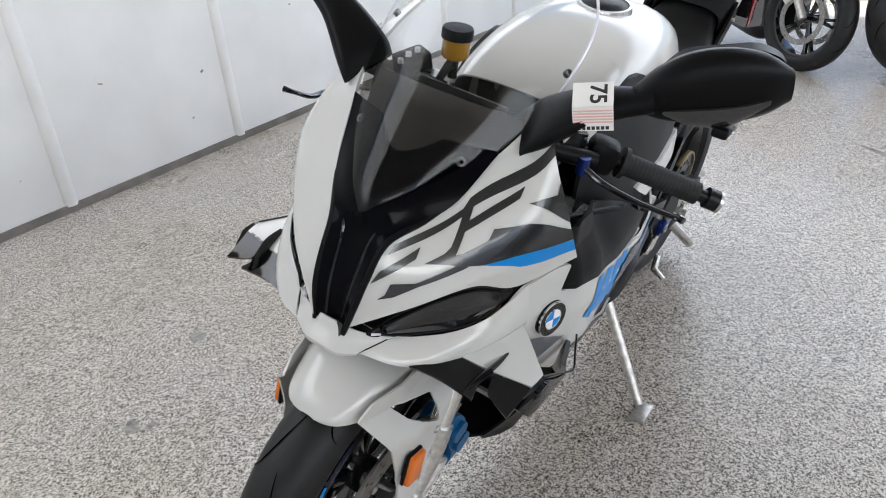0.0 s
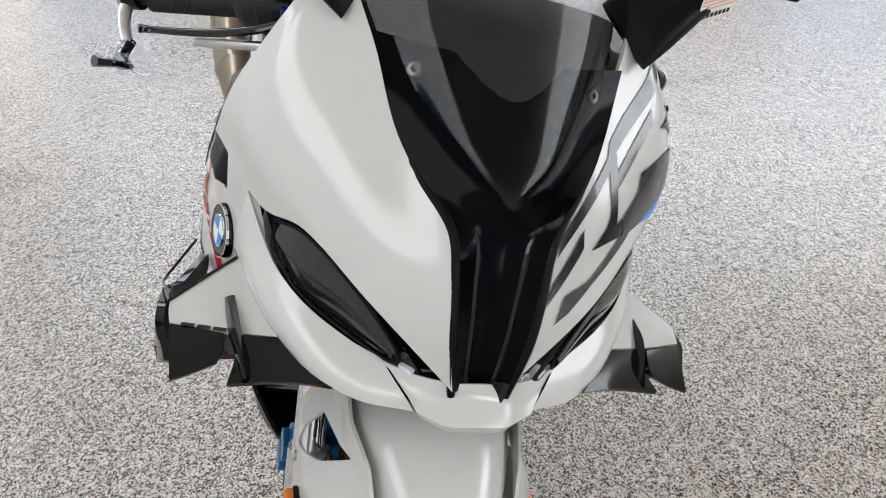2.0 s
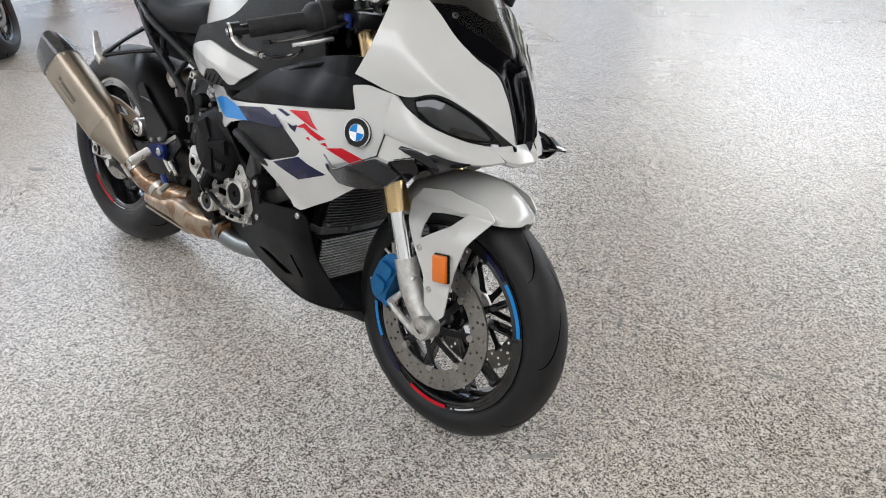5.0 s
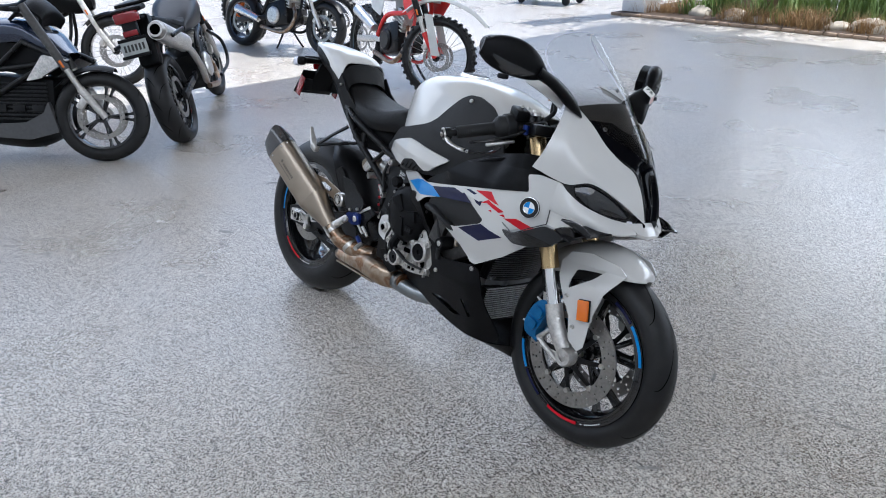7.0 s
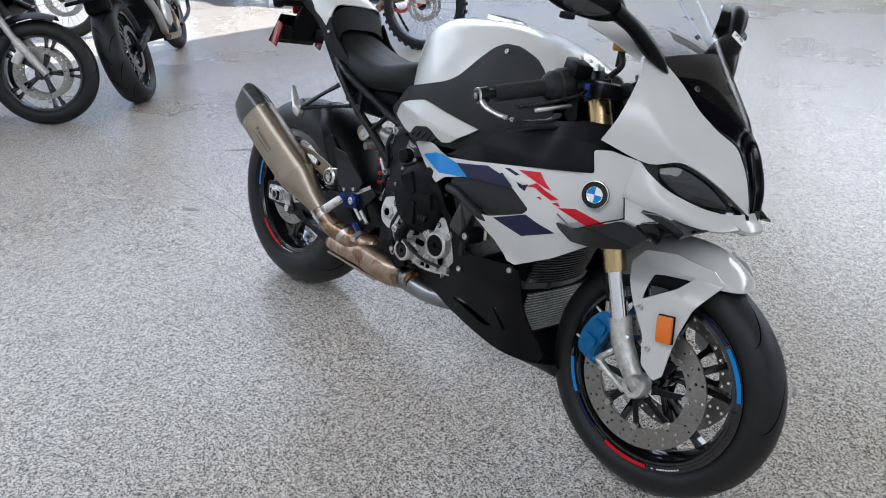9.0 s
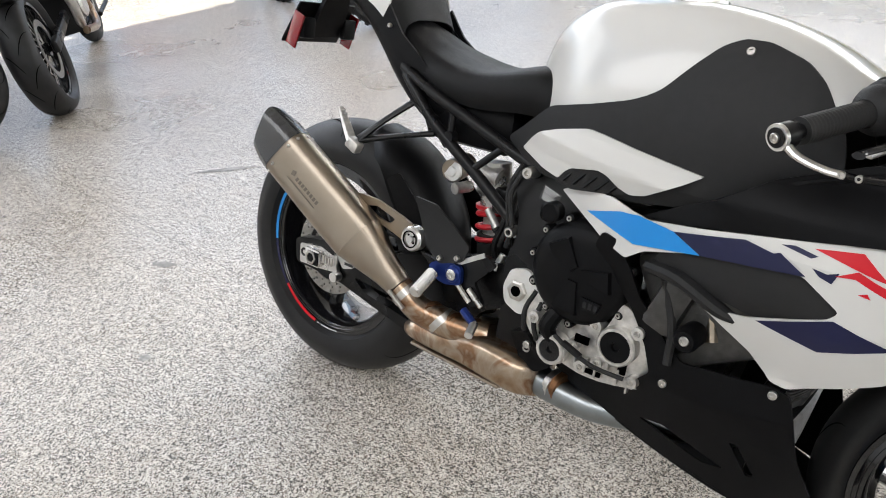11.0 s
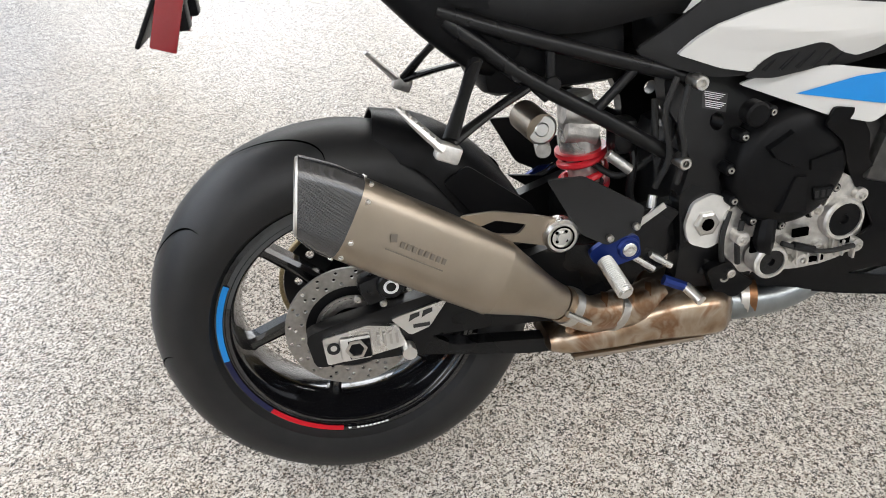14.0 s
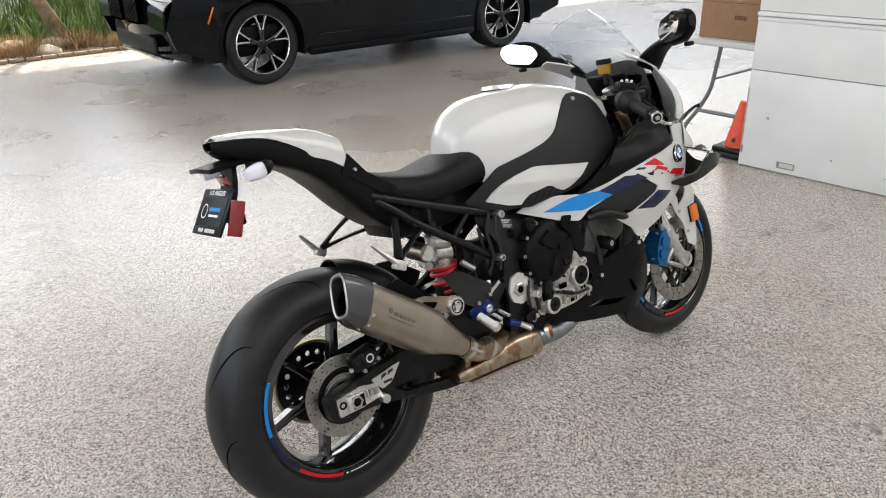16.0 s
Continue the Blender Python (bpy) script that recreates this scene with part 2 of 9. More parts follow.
def spline(pts, n):
    """n points, evenly by knot, on a Catmull-Rom line through pts."""
    p = np.array(pts, float)
    k = len(p)
    if k == 2:
        return p[0] + (p[1] - p[0]) * np.linspace(0, 1, n)[:, None]
    e = np.vstack([2 * p[0] - p[1], p, 2 * p[-1] - p[-2]])
    out = []
    for u in np.linspace(0, k - 1, n):
        i = min(int(u), k - 2)
        t = u - i
        a, b, c, d = e[i:i + 4]
        out.append(0.5 * (2 * b + (c - a) * t + (2 * a - 5 * b + 4 * c - d) * t * t + (3 * b - a - 3 * c + d) * t ** 3))
    return np.array(out)


def rounded(pts, r, n=3):
    """A polygon of the plane with its corners rounded to the radius r."""
    out = []
    k = len(pts)
    for i in range(k):
        a, b, c = (np.array(pts[(i + j) % k][:2], float) for j in (-1, 0, 1))
        da, dc = a - b, c - b
        la, lc = np.linalg.norm(da), np.linalg.norm(dc)
        q = min(r, la * 0.45, lc * 0.45)
        p0, p1 = b + da / la * q, b + dc / lc * q
        for t in np.linspace(0, 1, n + 1):
            out.append(tuple((1 - t) ** 2 * p0 + 2 * t * (1 - t) * b + t * t * p1))
    return out


def box(bm, c, s, m=None, bevel=0.0):
    """A box round c of the size s, bevelled."""
    r = bmesh.ops.create_cube(bm, size=1.0)
    vs = r["verts"]
    for v in vs:
        v.co = Vector((v.co.x * s[0], v.co.y * s[1], v.co.z * s[2]))
    if bevel:
        es = {e for v in vs for e in v.link_edges}
        out = bmesh.ops.bevel(bm, geom=list(es), offset=bevel, segments=2, profile=0.5, affect="EDGES")
        vs = {v for f in out["faces"] for v in f.verts} | {v for v in vs if v.is_valid}
    mm = Matrix.Translation(c) @ (m if m is not None else Matrix())
    for v in vs:
        v.co = mm @ v.co
    return bm


def rod(bm, a, b, r0, r1=None, n=14):
    """A closed round bar from a to b."""
    a, b = Vector(a), Vector(b)
    r1 = r0 if r1 is None else r1
    q = (b - a).to_track_quat("Z", "Y")
    rings = []
    for p, r in ((a, r0), (b, r1)):
        rings.append([bm.verts.new(p + q @ Vector((r * math.cos(t), r * math.sin(t), 0))) for t in np.linspace(0, 2 * math.pi, n, endpoint=False)])
    for i in range(n):
        bm.faces.new((rings[0][i], rings[0][(i + 1) % n], rings[1][(i + 1) % n], rings[1][i]))
    bm.faces.new(rings[0][::-1]), bm.faces.new(rings[1])
    return bm


def tube(bm, pts, r, n=10, steps=None, flat=1.0):
    """A smooth round bar along pts; r one radius or one a point."""
    p = spline(pts, steps or 6 * (len(pts) - 1) + 1)
    rs = np.interp(np.linspace(0, 1, len(p)), np.linspace(0, 1, len(r)), r) if isinstance(r, (list, tuple)) else [r] * len(p)
    rings = []
    up = Vector((0.013, 0.02, 1))
    for i, (q, rad) in enumerate(zip(p, map(float, rs))):
        d = Vector(p[min(i + 1, len(p) - 1)] - p[max(i - 1, 0)]).normalized()
        s = d.cross(up)
        if s.length < 1e-3:
            s = d.cross(Vector((0, 1, 0)))
        s.normalize()
        u = s.cross(d).normalized()
        up = u
        rings.append([bm.verts.new(Vector(q) + rad * (math.cos(t) * s + flat * math.sin(t) * u)) for t in np.linspace(0, 2 * math.pi, n, endpoint=False)])
    for a, b in zip(rings, rings[1:]):
        for i in range(n):
            bm.faces.new((a[i], a[(i + 1) % n], b[(i + 1) % n], b[i]))
    bm.faces.new(rings[0][::-1]), bm.faces.new(rings[-1])
    return bm


def lathe(bm, profile, c=(0, 0, 0), n=48, axis="y", a0=0.0, a1=360.0):
    """Turns a profile of (radius, along) round an axis through c."""
    full = abs(a1 - a0) >= 360
    rings = []
    for t in np.radians(np.linspace(a0, a1, n, endpoint=not full)):
        ring = []
        for r, h in profile:
            x, z = r * math.cos(t), r * math.sin(t)
            v = (x, h, z) if axis == "y" else (x, z, h) if axis == "z" else (h, x, z)
            ring.append(bm.verts.new(Vector(c) + Vector(v)))
        rings.append(ring)
    k = len(profile)
    for i in range(n if full else n - 1):
        a, b = rings[i], rings[(i + 1) % n]
        for j in range(k - 1):
            bm.faces.new((a[j], a[j + 1], b[j + 1], b[j]))
    return bm


def loft(bm, curves, nu=9, nv=9, thick=0.0, closed=False, caps=False):
    """A smooth skin over curves of as many points each; thick: a second skin below it, with rims."""
    rows = np.array([spline(c, nv) for c in curves])
    grid = np.array([spline(rows[:, j], nu) for j in range(nv)]).transpose(1, 0, 2)
    top = [[bm.verts.new(p) for p in row] for row in grid]
    def skin(g):
        return [bm.faces.new((g[i][j], g[i + 1][j], g[i + 1][(j + 1) % nv], g[i][(j + 1) % nv])) for i in range(nu - 1) for j in range(nv if closed else nv - 1)]
    fs = skin(top)
    if caps:
        bm.faces.new(top[0]), bm.faces.new(top[-1][::-1])
    if thick:
        bm.normal_update()
        low = [[bm.verts.new(v.co - v.normal * thick) for v in row] for row in top]
        skin(low)
        edge = [(i, 0) for i in range(nu)] + [(nu - 1, j) for j in range(1, nv)] + [(i, nv - 1) for i in range(nu - 2, -1, -1)] + [(0, j) for j in range(nv - 2, 0, -1)]
        for (i, j), (k, l) in zip(edge, edge[1:] + edge[:1]):
            bm.faces.new((top[i][j], top[k][l], low[k][l], low[i][j]))
    return bm


def plate(bm, outline, yf, thick=0.004, step=0.04, side=-1, holes=(), bevel=0.0):
    """A panel cut out in the x-z plane, bent to the depth yf(x, z) on one side, and given thickness inwards."""
    from mathutils.geometry import tessellate_polygon
    loops = [[Vector((p[0], 0, p[1])) for p in q] for q in (outline, *holes)]
    flat = [v for q in loops for v in q]
    vs = [bm.verts.new(v) for v in flat]
    for tri in tessellate_polygon(loops):
        try:
            bm.faces.new([vs[i] for i in tri])
        except ValueError:
            pass
    mine = set(vs)
    if step:
        xs, zs = [v.x for v in flat], [v.z for v in flat]
        for k, (lo, hi) in ((0, (min(xs), max(xs))), (2, (min(zs), max(zs)))):
            cut = math.floor(lo / step) * step + step
            while cut < hi:
                geom = [v for v in bm.verts if v in mine]
                es = {e for v in geom for e in v.link_edges}
                fs = {f for v in geom for f in v.link_faces}
                co, no = [0, 0, 0], [0, 0, 0]
                co[k], no[k] = cut, 1
                res = bmesh.ops.bisect_plane(bm, geom=geom + list(es) + list(fs), dist=1e-6, plane_co=co, plane_no=no)
                mine |= {g for g in res["geom_cut"] if isinstance(g, bmesh.types.BMVert)}
                cut += step
    mine = {v for v in mine if v.is_valid}
    for v in mine:
        v.co.y = side * yf(v.co.x, v.co.z)
    if thick:
        fs = {f for v in mine for f in v.link_faces}
        res = bmesh.ops.extrude_face_region(bm, geom=list(fs), use_keep_orig=True)
        for g in res["geom"]:
            if isinstance(g, bmesh.types.BMVert):
                g.co.y -= side * thick
    return bm


def const(y):
    return lambda x, z: y


def knots(xs, ys):
    return lambda x: float(np.interp(x, xs, ys))


def letters(text, size, mat, parent, m, name="lettering", squeeze=1.0, depth=0.0003, bold=0.0):
    """Flat letters of the built-in font as one mesh; m takes x right, y up, z out of the surface."""
    cu = bpy.data.curves.new(name, "FONT")
    cu.body, cu.size, cu.extrude, cu.align_x, cu.align_y, cu.offset = text, size, depth, "CENTER", "CENTER", bold
    tmp = bpy.data.objects.new(name, cu)
    scene.collection.objects.link(tmp)
    me = bpy.data.meshes.new_from_object(tmp.evaluated_get(bpy.context.evaluated_depsgraph_get()))
    bpy.data.objects.remove(tmp)
    bpy.data.curves.remove(cu)
    me.name = name
    me.materials.clear()
    me.materials.append(mat)
    ob = new(name, me)
    ob.parent = parent
    ob.matrix_basis = m @ Matrix.Diagonal((squeeze, 1, 1, 1))
    return ob


def facing(p, right, up):
    """A pose at p whose x runs along right and whose y runs along up."""
    x = Vector(right).normalized()
    y = (Vector(up) - x * x.dot(Vector(up))).normalized()
    z = x.cross(y)
    return Matrix.Translation(p) @ Matrix((x, y, z)).transposed().to_4x4()

# ---- the place: a covered forecourt, open to two sunlit yards ----
def slab(name, c, s, mat, bevel=0.0, label="", category=""):
    ob = part(name, box(bmesh.new(), c, s, None, bevel), mat, None, smooth=30)
    return tagged(ob, label, category, "", "structure")


bm = bmesh.new()
bmesh.ops.create_grid(bm, x_segments=4, y_segments=4, size=150)
ground = tagged(part("floor", bm, FLOOR, smooth=0), "pale flake epoxy floor with dark chips, tyre smears and stains", "floor", "", "structure")

# roof over the forecourt: keeps out the sun up to x = -4.1 and y = 7.8
H = 4.2
EDGE_X, EDGE_Y = -4.12 + SUN.x / SUN.z * H, 7.85 + SUN.y / SUN.z * H
slab("ceiling", ((EDGE_X + 16) / 2, (EDGE_Y - 2.6) / 2, H + 0.15), (16 - EDGE_X, EDGE_Y + 2.6, 0.3), CEIL, label="painted ceiling slab of the covered forecourt", category="ceiling")

# wall beside the motorcycle: white sheets with upright half-round joints
WY = -2.36
# unseen top edge, kept low so that the added fill lamp shines over it
WALL_TOP = 2.6
slab("wall_south", (2.0, WY - 0.1, WALL_TOP / 2), (16.0, 0.2, WALL_TOP), WALLW, label="white painted sheet wall with upright cover strips", category="wall")
# low strip along the wall's foot, darker than the wall
slab("baseboard", (2.0, WY + 0.006, 0.018), (16.0, 0.012, 0.036), GREYBR, label="dark strip along the foot of the white wall", category="baseboard")
for i in range(-6, 10):
    bm = bmesh.new()
    x = 0.63 + 1.01 * i
    lathe(bm, [(0.035, 0.03), (0.035, WALL_TOP - 0.002)], (x, WY - 0.012, 0), 16, "z", 0, 180)
    tagged(part("trim", bm, WALLW), "white half-round cover strip on the wall", "trim", "", "structure")

SCUFF = varied(material("worn_paint", (0.47, 0.44, 0.39), 0.7), 60, 0.3)
# sectional door leaf that stands across the end of the bay
DX, DY = 3.53, 0.98
door = thing("door_1", "white sectional garage door, scuffed, with a bare patch near its foot", "door", pose(DX, DY, 0, 0, 0, 4.5), kind="structure")
for z0, z1 in ((0.008, 0.603), (0.608, 0.895), (0.950, 1.50), (1.505, 2.10)):
    part("panel", box(bmesh.new(), (0.03, -1.75, (z0 + z1) / 2), (0.055, 3.5, z1 - z0), None, 0.004), WALLW, door)
part("panel_core", box(bmesh.new(), (0.032, -1.75, 1.05), (0.030, 3.48, 2.05), None, 0.004), GREYBR, door)
part("rail", box(bmesh.new(), (0.022, -1.75, 0.905), (0.062, 3.5, 0.026), None, 0.008), WALLW, door)
part("rail", box(bmesh.new(), (0.014, -1.75, 0.934), (0.072, 3.5, 0.026), None, 0.008), WALLW, door)
rng = random.Random(8)
for k in range(16):
    y, z, w = rng.uniform(-1.9, -0.05), rng.choice((rng.uniform(0.03, 0.2), rng.uniform(0.2, 0.85))), rng.uniform(0.006, 0.022)
    part("scuff", box(bmesh.new(), (0.0022, y, z), (0.0016, w, w * rng.uniform(0.3, 1.1)), Matrix.Rotation(rng.uniform(-0.5, 0.5), 4, "X")), SCUFF, door, smooth=0)
part("edge_wear", box(bmesh.new(), (0.0016, -0.006, 0.30), (0.002, 0.009, 0.40)), SCUFF, door, smooth=0)
rng = random.Random(3)
for k in range(22):
    x, z, w = rng.uniform(-2.0, 2.6), rng.uniform(0.05, 1.1), rng.uniform(0.005, 0.03)
    tagged(part("wall_scuff", box(bmesh.new(), (x, WY + 0.0008, z), (w, 0.0012, w * rng.uniform(0.2, 0.9)), Matrix.Rotation(rng.uniform(-0.6, 0.6), 4, "Y")), SCUFF, smooth=0), "small worn scuff on the white wall", "scuff", "", "structure")

# ---- the sports motorcycle: x ahead, y to its left, z up, leaning on its stand ----
LEAN = 13.9
bike = thing("motorcycle", "white sports motorcycle with blue and red stripes on its stand", "motorcycle", pose(0, 0, 0, -LEAN))
REAR, FRONT = Vector((0, 0, 0.337)), Vector((1.462, 0, 0.299))


def holed_ring(bm, r0, r1, y0, y1, n, hole, rows):
    """A flat ring with round holes right through it; rows: (radius, angle) of the holes of one sector."""
    from mathutils.geometry import tessellate_polygon
    w = 2 * math.pi / n
    q = 4
    outline = [(r1, w * i / q) for i in range(q + 1)] + [(r0, w * (q - i) / q) for i in range(q + 1)]
    loops = [[Vector((r * math.cos(a), 0, r * math.sin(a))) for r, a in outline]]
    for r, a in rows:
        c = Vector((r * math.cos(a * w), 0, r * math.sin(a * w)))
        loops.append([c + Vector((hole * math.cos(t), 0, -hole * math.sin(t))) for t in np.linspace(0, 2 * math.pi, 8, endpoint=False)])
    flat = [v for l in loops for v in l]
    tris = tessellate_polygon(loops)
    for s in range(n):
        rot = Matrix.Rotation(-w * s, 3, "Y")
        for y in (y0, y1):
            vs = [bm.verts.new(rot @ v + Vector((0, y, 0))) for v in flat]
            for t in tris:
                bm.faces.new([vs[i] for i in t])
            if y == y0:
                first = vs
        k = 2 * (q + 1)
        for l in loops[1:]:
            m = len(l)
            for i in range(m):
                j = (i + 1) % m
                bm.faces.new((first[k + i], first[k + j], vs[k + j], vs[k + i]))
            k += m
        for i in list(range(q)) + list(range(q + 1, 2 * q + 1)):
            bm.faces.new((first[i], first[i + 1], vs[i + 1], vs[i]))
    bmesh.ops.remove_doubles(bm, verts=bm.verts[:], dist=1e-5)
    return bm


def tyre_profile(R, w, rim):
    """Half-round motorcycle tyre: crown, shoulders, walls down to the rim."""
    pts = []
    depth = R - rim
    for t in np.linspace(-1, 1, 25):
        y = w * math.sin(t * math.pi / 2 * 0.98)
        r = rim + depth * max(0.0, math.cos(t * math.pi / 2 * 0.98)) ** 0.62
        pts.append((r, y))
    return [(rim, -w * 0.70), (rim + 0.007, -w * 0.80), (rim + 0.012, -w * 0.90)] + [p for p in pts if p[0] > rim + 0.017] + [(rim + 0.012, w * 0.90), (rim + 0.007, w * 0.80), (rim, w * 0.70)]


def tyre_surface(R, w, rim, y):
    c = math.sqrt(max(0.0, 1 - (y / w) ** 2))
    return rim + (R - rim) * c ** 0.62


def tyre(name, R, w, rim, wheel, grooves):
    ob = part(name, lathe(bmesh.new(), tyre_profile(R, w, rim), n=96), RUBBER, wheel, "black sport tyre with swept grooves")
    # each groove is a black strip laid on the tread, its shade painted in
    for k in range(grooves):
        for s in (-1, 1):
            bm = bmesh.new()
            a0 = 2 * math.pi * (k + (0.5 if s > 0 else 0)) / grooves
            prev = None
            for t in np.linspace(0, 1, 12):
                y = s * w * (0.06 + 0.80 * t)
                a = a0 + 0.62 * (1 - t) ** 1.7 * (6 / grooves)
                g = 0.0060 * (1 - 0.7 * t) * math.sin(math.pi * min(1, 0.12 + t * 0.9)) + 0.0006
                row = []
                for d in (-g, g):
                    r = tyre_surface(R, w, rim, y) + 0.0016
                    row.append(bm.verts.new((r * math.cos(a + d / R), y, r * math.sin(a + d / R))))
                if prev:
                    bm.faces.new((*prev, *row[::-1]))
                prev = row
            part("tread_groove", bm, SHADEB, ob, smooth=0)
    return ob


def rim_stripe(wheel, r0, r1, y, a0, a1, mat, name="rim_stripe"):
    bm = bmesh.new()
    lathe(bm, [(r0, y), (r1, y)], n=max(4, int(abs(a1 - a0) / 3)), a0=a0, a1=a1)
    part(name, bm, mat, wheel, smooth=0)


def spoke(bm, a, a2, r0, r1, y0, w0, w1, d):
    """One cast spoke from the hub at the angle a to the rim at a2."""
    secs = []
    for t in (0, 0.15, 0.5, 0.85, 1):
        r, ang = r0 + (r1 - r0) * t, a + (a2 - a) * t
        w = w0 + (w1 - w0) * t + (0.012 if t == 1 else 0) + (0.008 if t == 0 else 0)
        c = Vector((r * math.cos(ang), 0, r * math.sin(ang)))
        tn = Vector((-math.sin(ang), 0, math.cos(ang)))
        yy = y0 * (1 - 0.5 * t)
        dd = d * (1 + 0.5 * t)
        secs.append([bm.verts.new(c + tn * u * w + Vector((0, yy + v * dd, 0))) for u, v in ((-0.5, -0.35), (-0.22, -0.5), (0.22, -0.5), (0.5, -0.35), (0.5, 0.35), (0.22, 0.5), (-0.22, 0.5), (-0.5, 0.35))])
    for p, q in zip(secs, secs[1:]):
        for i in range(8):
            bm.faces.new((p[i], p[(i + 1) % 8], q[(i + 1) % 8], q[i]))
    bm.faces.new(secs[0][::-1]), bm.faces.new(secs[-1])


def wheel_rim(wheel, hw, spokes, hub, twin):
    R = 0.2159
    prof = [(R + 0.010, -hw), (R + 0.012, -hw + 0.004), (R - 0.006, -hw - 0.001), (R - 0.010, -hw + 0.004), (R - 0.014, -hw * 0.62), (R - 0.022, -hw * 0.3), (R - 0.022, hw * 0.3), (R - 0.014, hw * 0.62), (R - 0.010, hw - 0.004), (R - 0.006, hw + 0.001), (R + 0.012, hw - 0.004), (R + 0.010, hw)]
    inner = [(r - 0.008, h) for r, h in prof[::-1]]
    rim = part("rim", lathe(bmesh.new(), prof + inner + prof[:1], n=72), RIMB, wheel, "gloss black forged rim")
    for k in range(spokes):
        a = 2 * math.pi * k / spokes + (0.35 if twin else 0.14)
        if twin:
            for s in (-1, 1):
                bm = bmesh.new()
                spoke(bm, a + s * 0.10, a + s * 0.24, hub * 0.8, R - 0.016, 0.0, 0.016, 0.018, 0.020)
                part("spoke", bm, RIMB, wheel)
        else:
            bm = bmesh.new()
            spoke(bm, a, a + 0.12, hub * 0.8, R - 0.016, 0.0, 0.030, 0.020, 0.030)
            part("spoke", bm, RIMB, wheel)
    part("hub", lathe(bmesh.new(), [(0.02, -hw * 0.95), (hub * 0.7, -hw * 0.9), (hub, -hw * 0.5), (hub, hw * 0.5), (hub * 0.7, hw * 0.9), (0.02, hw * 0.95)], n=32), RIMB, wheel)
    return rim


def brake_disc(wheel, name, r0, r1, y, n, rows, hole, carrier=None):
    d = part(name, holed_ring(bmesh.new(), r0, r1, y - 0.0025, y + 0.0025, n, hole, rows), DISC, wheel, "drilled steel brake disc", smooth=20)
    if carrier:
        for k in range(carrier):
            a = 2 * math.pi * k / carrier
            bm = bmesh.new()
            spoke(bm, a, a + 0.10, 0.035, r0 + 0.006, 2 * y * 0 + y, 0.016, 0.014, 0.006)
            for v in bm.verts:
                v.co.y = y + (v.co.y - y * 0.75) * 0.6
            part("disc_arm", bm, FRAMEB, d)
            bm = bmesh.new()
            c = Vector((r0 * math.cos(a + 0.1), y, r0 * math.sin(a + 0.1)))
            rod(bm, c - Vector((0, 0.006, 0)), c + Vector((0, 0.006, 0)), 0.008, n=12)
            part("rivet", bm, STEEL, d)
    return d


def bolt(p, r=0.006, parent=None, out=(0, -1, 0), mat=None, h=0.004):
    bm = bmesh.new()
    o = Vector(out).normalized()
    q = o.to_track_quat("Z", "Y").to_matrix().to_4x4()
    lathe(bm, [(r, -0.004), (r, h * 0.7), (r * 0.85, h), (r * 0.45, h), (r * 0.42, h * 0.3), (0.0001, h * 0.3)], n=12, axis="z")
    return part("bolt", bm, mat or STEEL, parent or bike, loc=Matrix.Translation(p) @ q)


# -- front wheel
fw = new("front_wheel")
fw.parent, fw.location = bike, FRONT
tyre("tyre", 0.297, 0.060, 0.222, fw, 9)
wheel_rim(fw, 0.050, 5, 0.036, True)
for s in (-1, 1):
    brake_disc(fw, "brake_disc", 0.112, 0.160, s * 0.083, 24, [(0.121, 0.25), (0.136, 0.62), (0.151, 0.95 - 0.45)], 0.0040, 8)
    for a0, a1, m in ((190, 214, BLUE), (12, 44, BLUE), (216, 240, NAVY), (252, 283, RED), (46, 66, NAVY)):
        rim_stripe(fw, 0.2130, 0.2228, s * 0.0522, a0, a1, m)
part("axle", rod(bmesh.new(), (0, -0.125, 0), (0, 0.125, 0), 0.014, n=20), STEEL, fw)
for i in range(10):
    if i != 1:
        rim_stripe(fw, 0.2164, 0.2200, -0.0525, 288 + 2.0 * i - 0.7, 288 + 2.0 * i + 0.7, LETTERW, "rim_mark")

# -- rear wheel
rw = new("rear_wheel")
rw.parent, rw.location = bike, REAR
tyre("tyre", 0.334, 0.100, 0.222, rw, 8)
wheel_rim(rw, 0.078, 6, 0.050, False)
brake_disc(rw, "brake_disc", 0.078, 0.112, -0.088, 20, [(0.085, 0.25), (0.095, 0.6), (0.105, 0.4)], 0.0034, None)
part("disc_carrier", lathe(bmesh.new(), [(0.03, -0.080), (0.080, -0.088), (0.080, -0.083), (0.03, -0.070)], n=32), FRAMEB, rw)
part("sensor_ring", holed_ring(bmesh.new(), 0.044, 0.062, -0.0935, -0.0915, 36, 0.0026, [(0.0545, 0.5)]), DISC, rw, "slotted steel sensor ring", smooth=20)
bm = bmesh.new()
holed_ring(bm, 0.042, 0.056, -0.098, -0.094, 40, 0.0016, [(0.050, 0.5)])
part("sensor_ring", bm, STEEL, rw, smooth=20)
for a0, a1, m in ((150, 188, BLUE), (188, 222, NAVY), (222, 258, RED)):
    rim_stripe(rw, 0.2130, 0.2228, -0.0802, a0, a1, m)
for i in range(10):
    if i != 1:
        rim_stripe(rw, 0.2164, 0.2200, -0.0806, 261 + 2.0 * i - 0.7, 261 + 2.0 * i + 0.7, LETTERW, "rim_mark")
# sprocket and chain on the far side
bm = bmesh.new()
holed_ring(bm, 0.055, 0.112, 0.083, 0.090, 18, 0.008, [(0.085, 0.5)])
part("sprocket", bm, FRAMEB, rw, smooth=20)
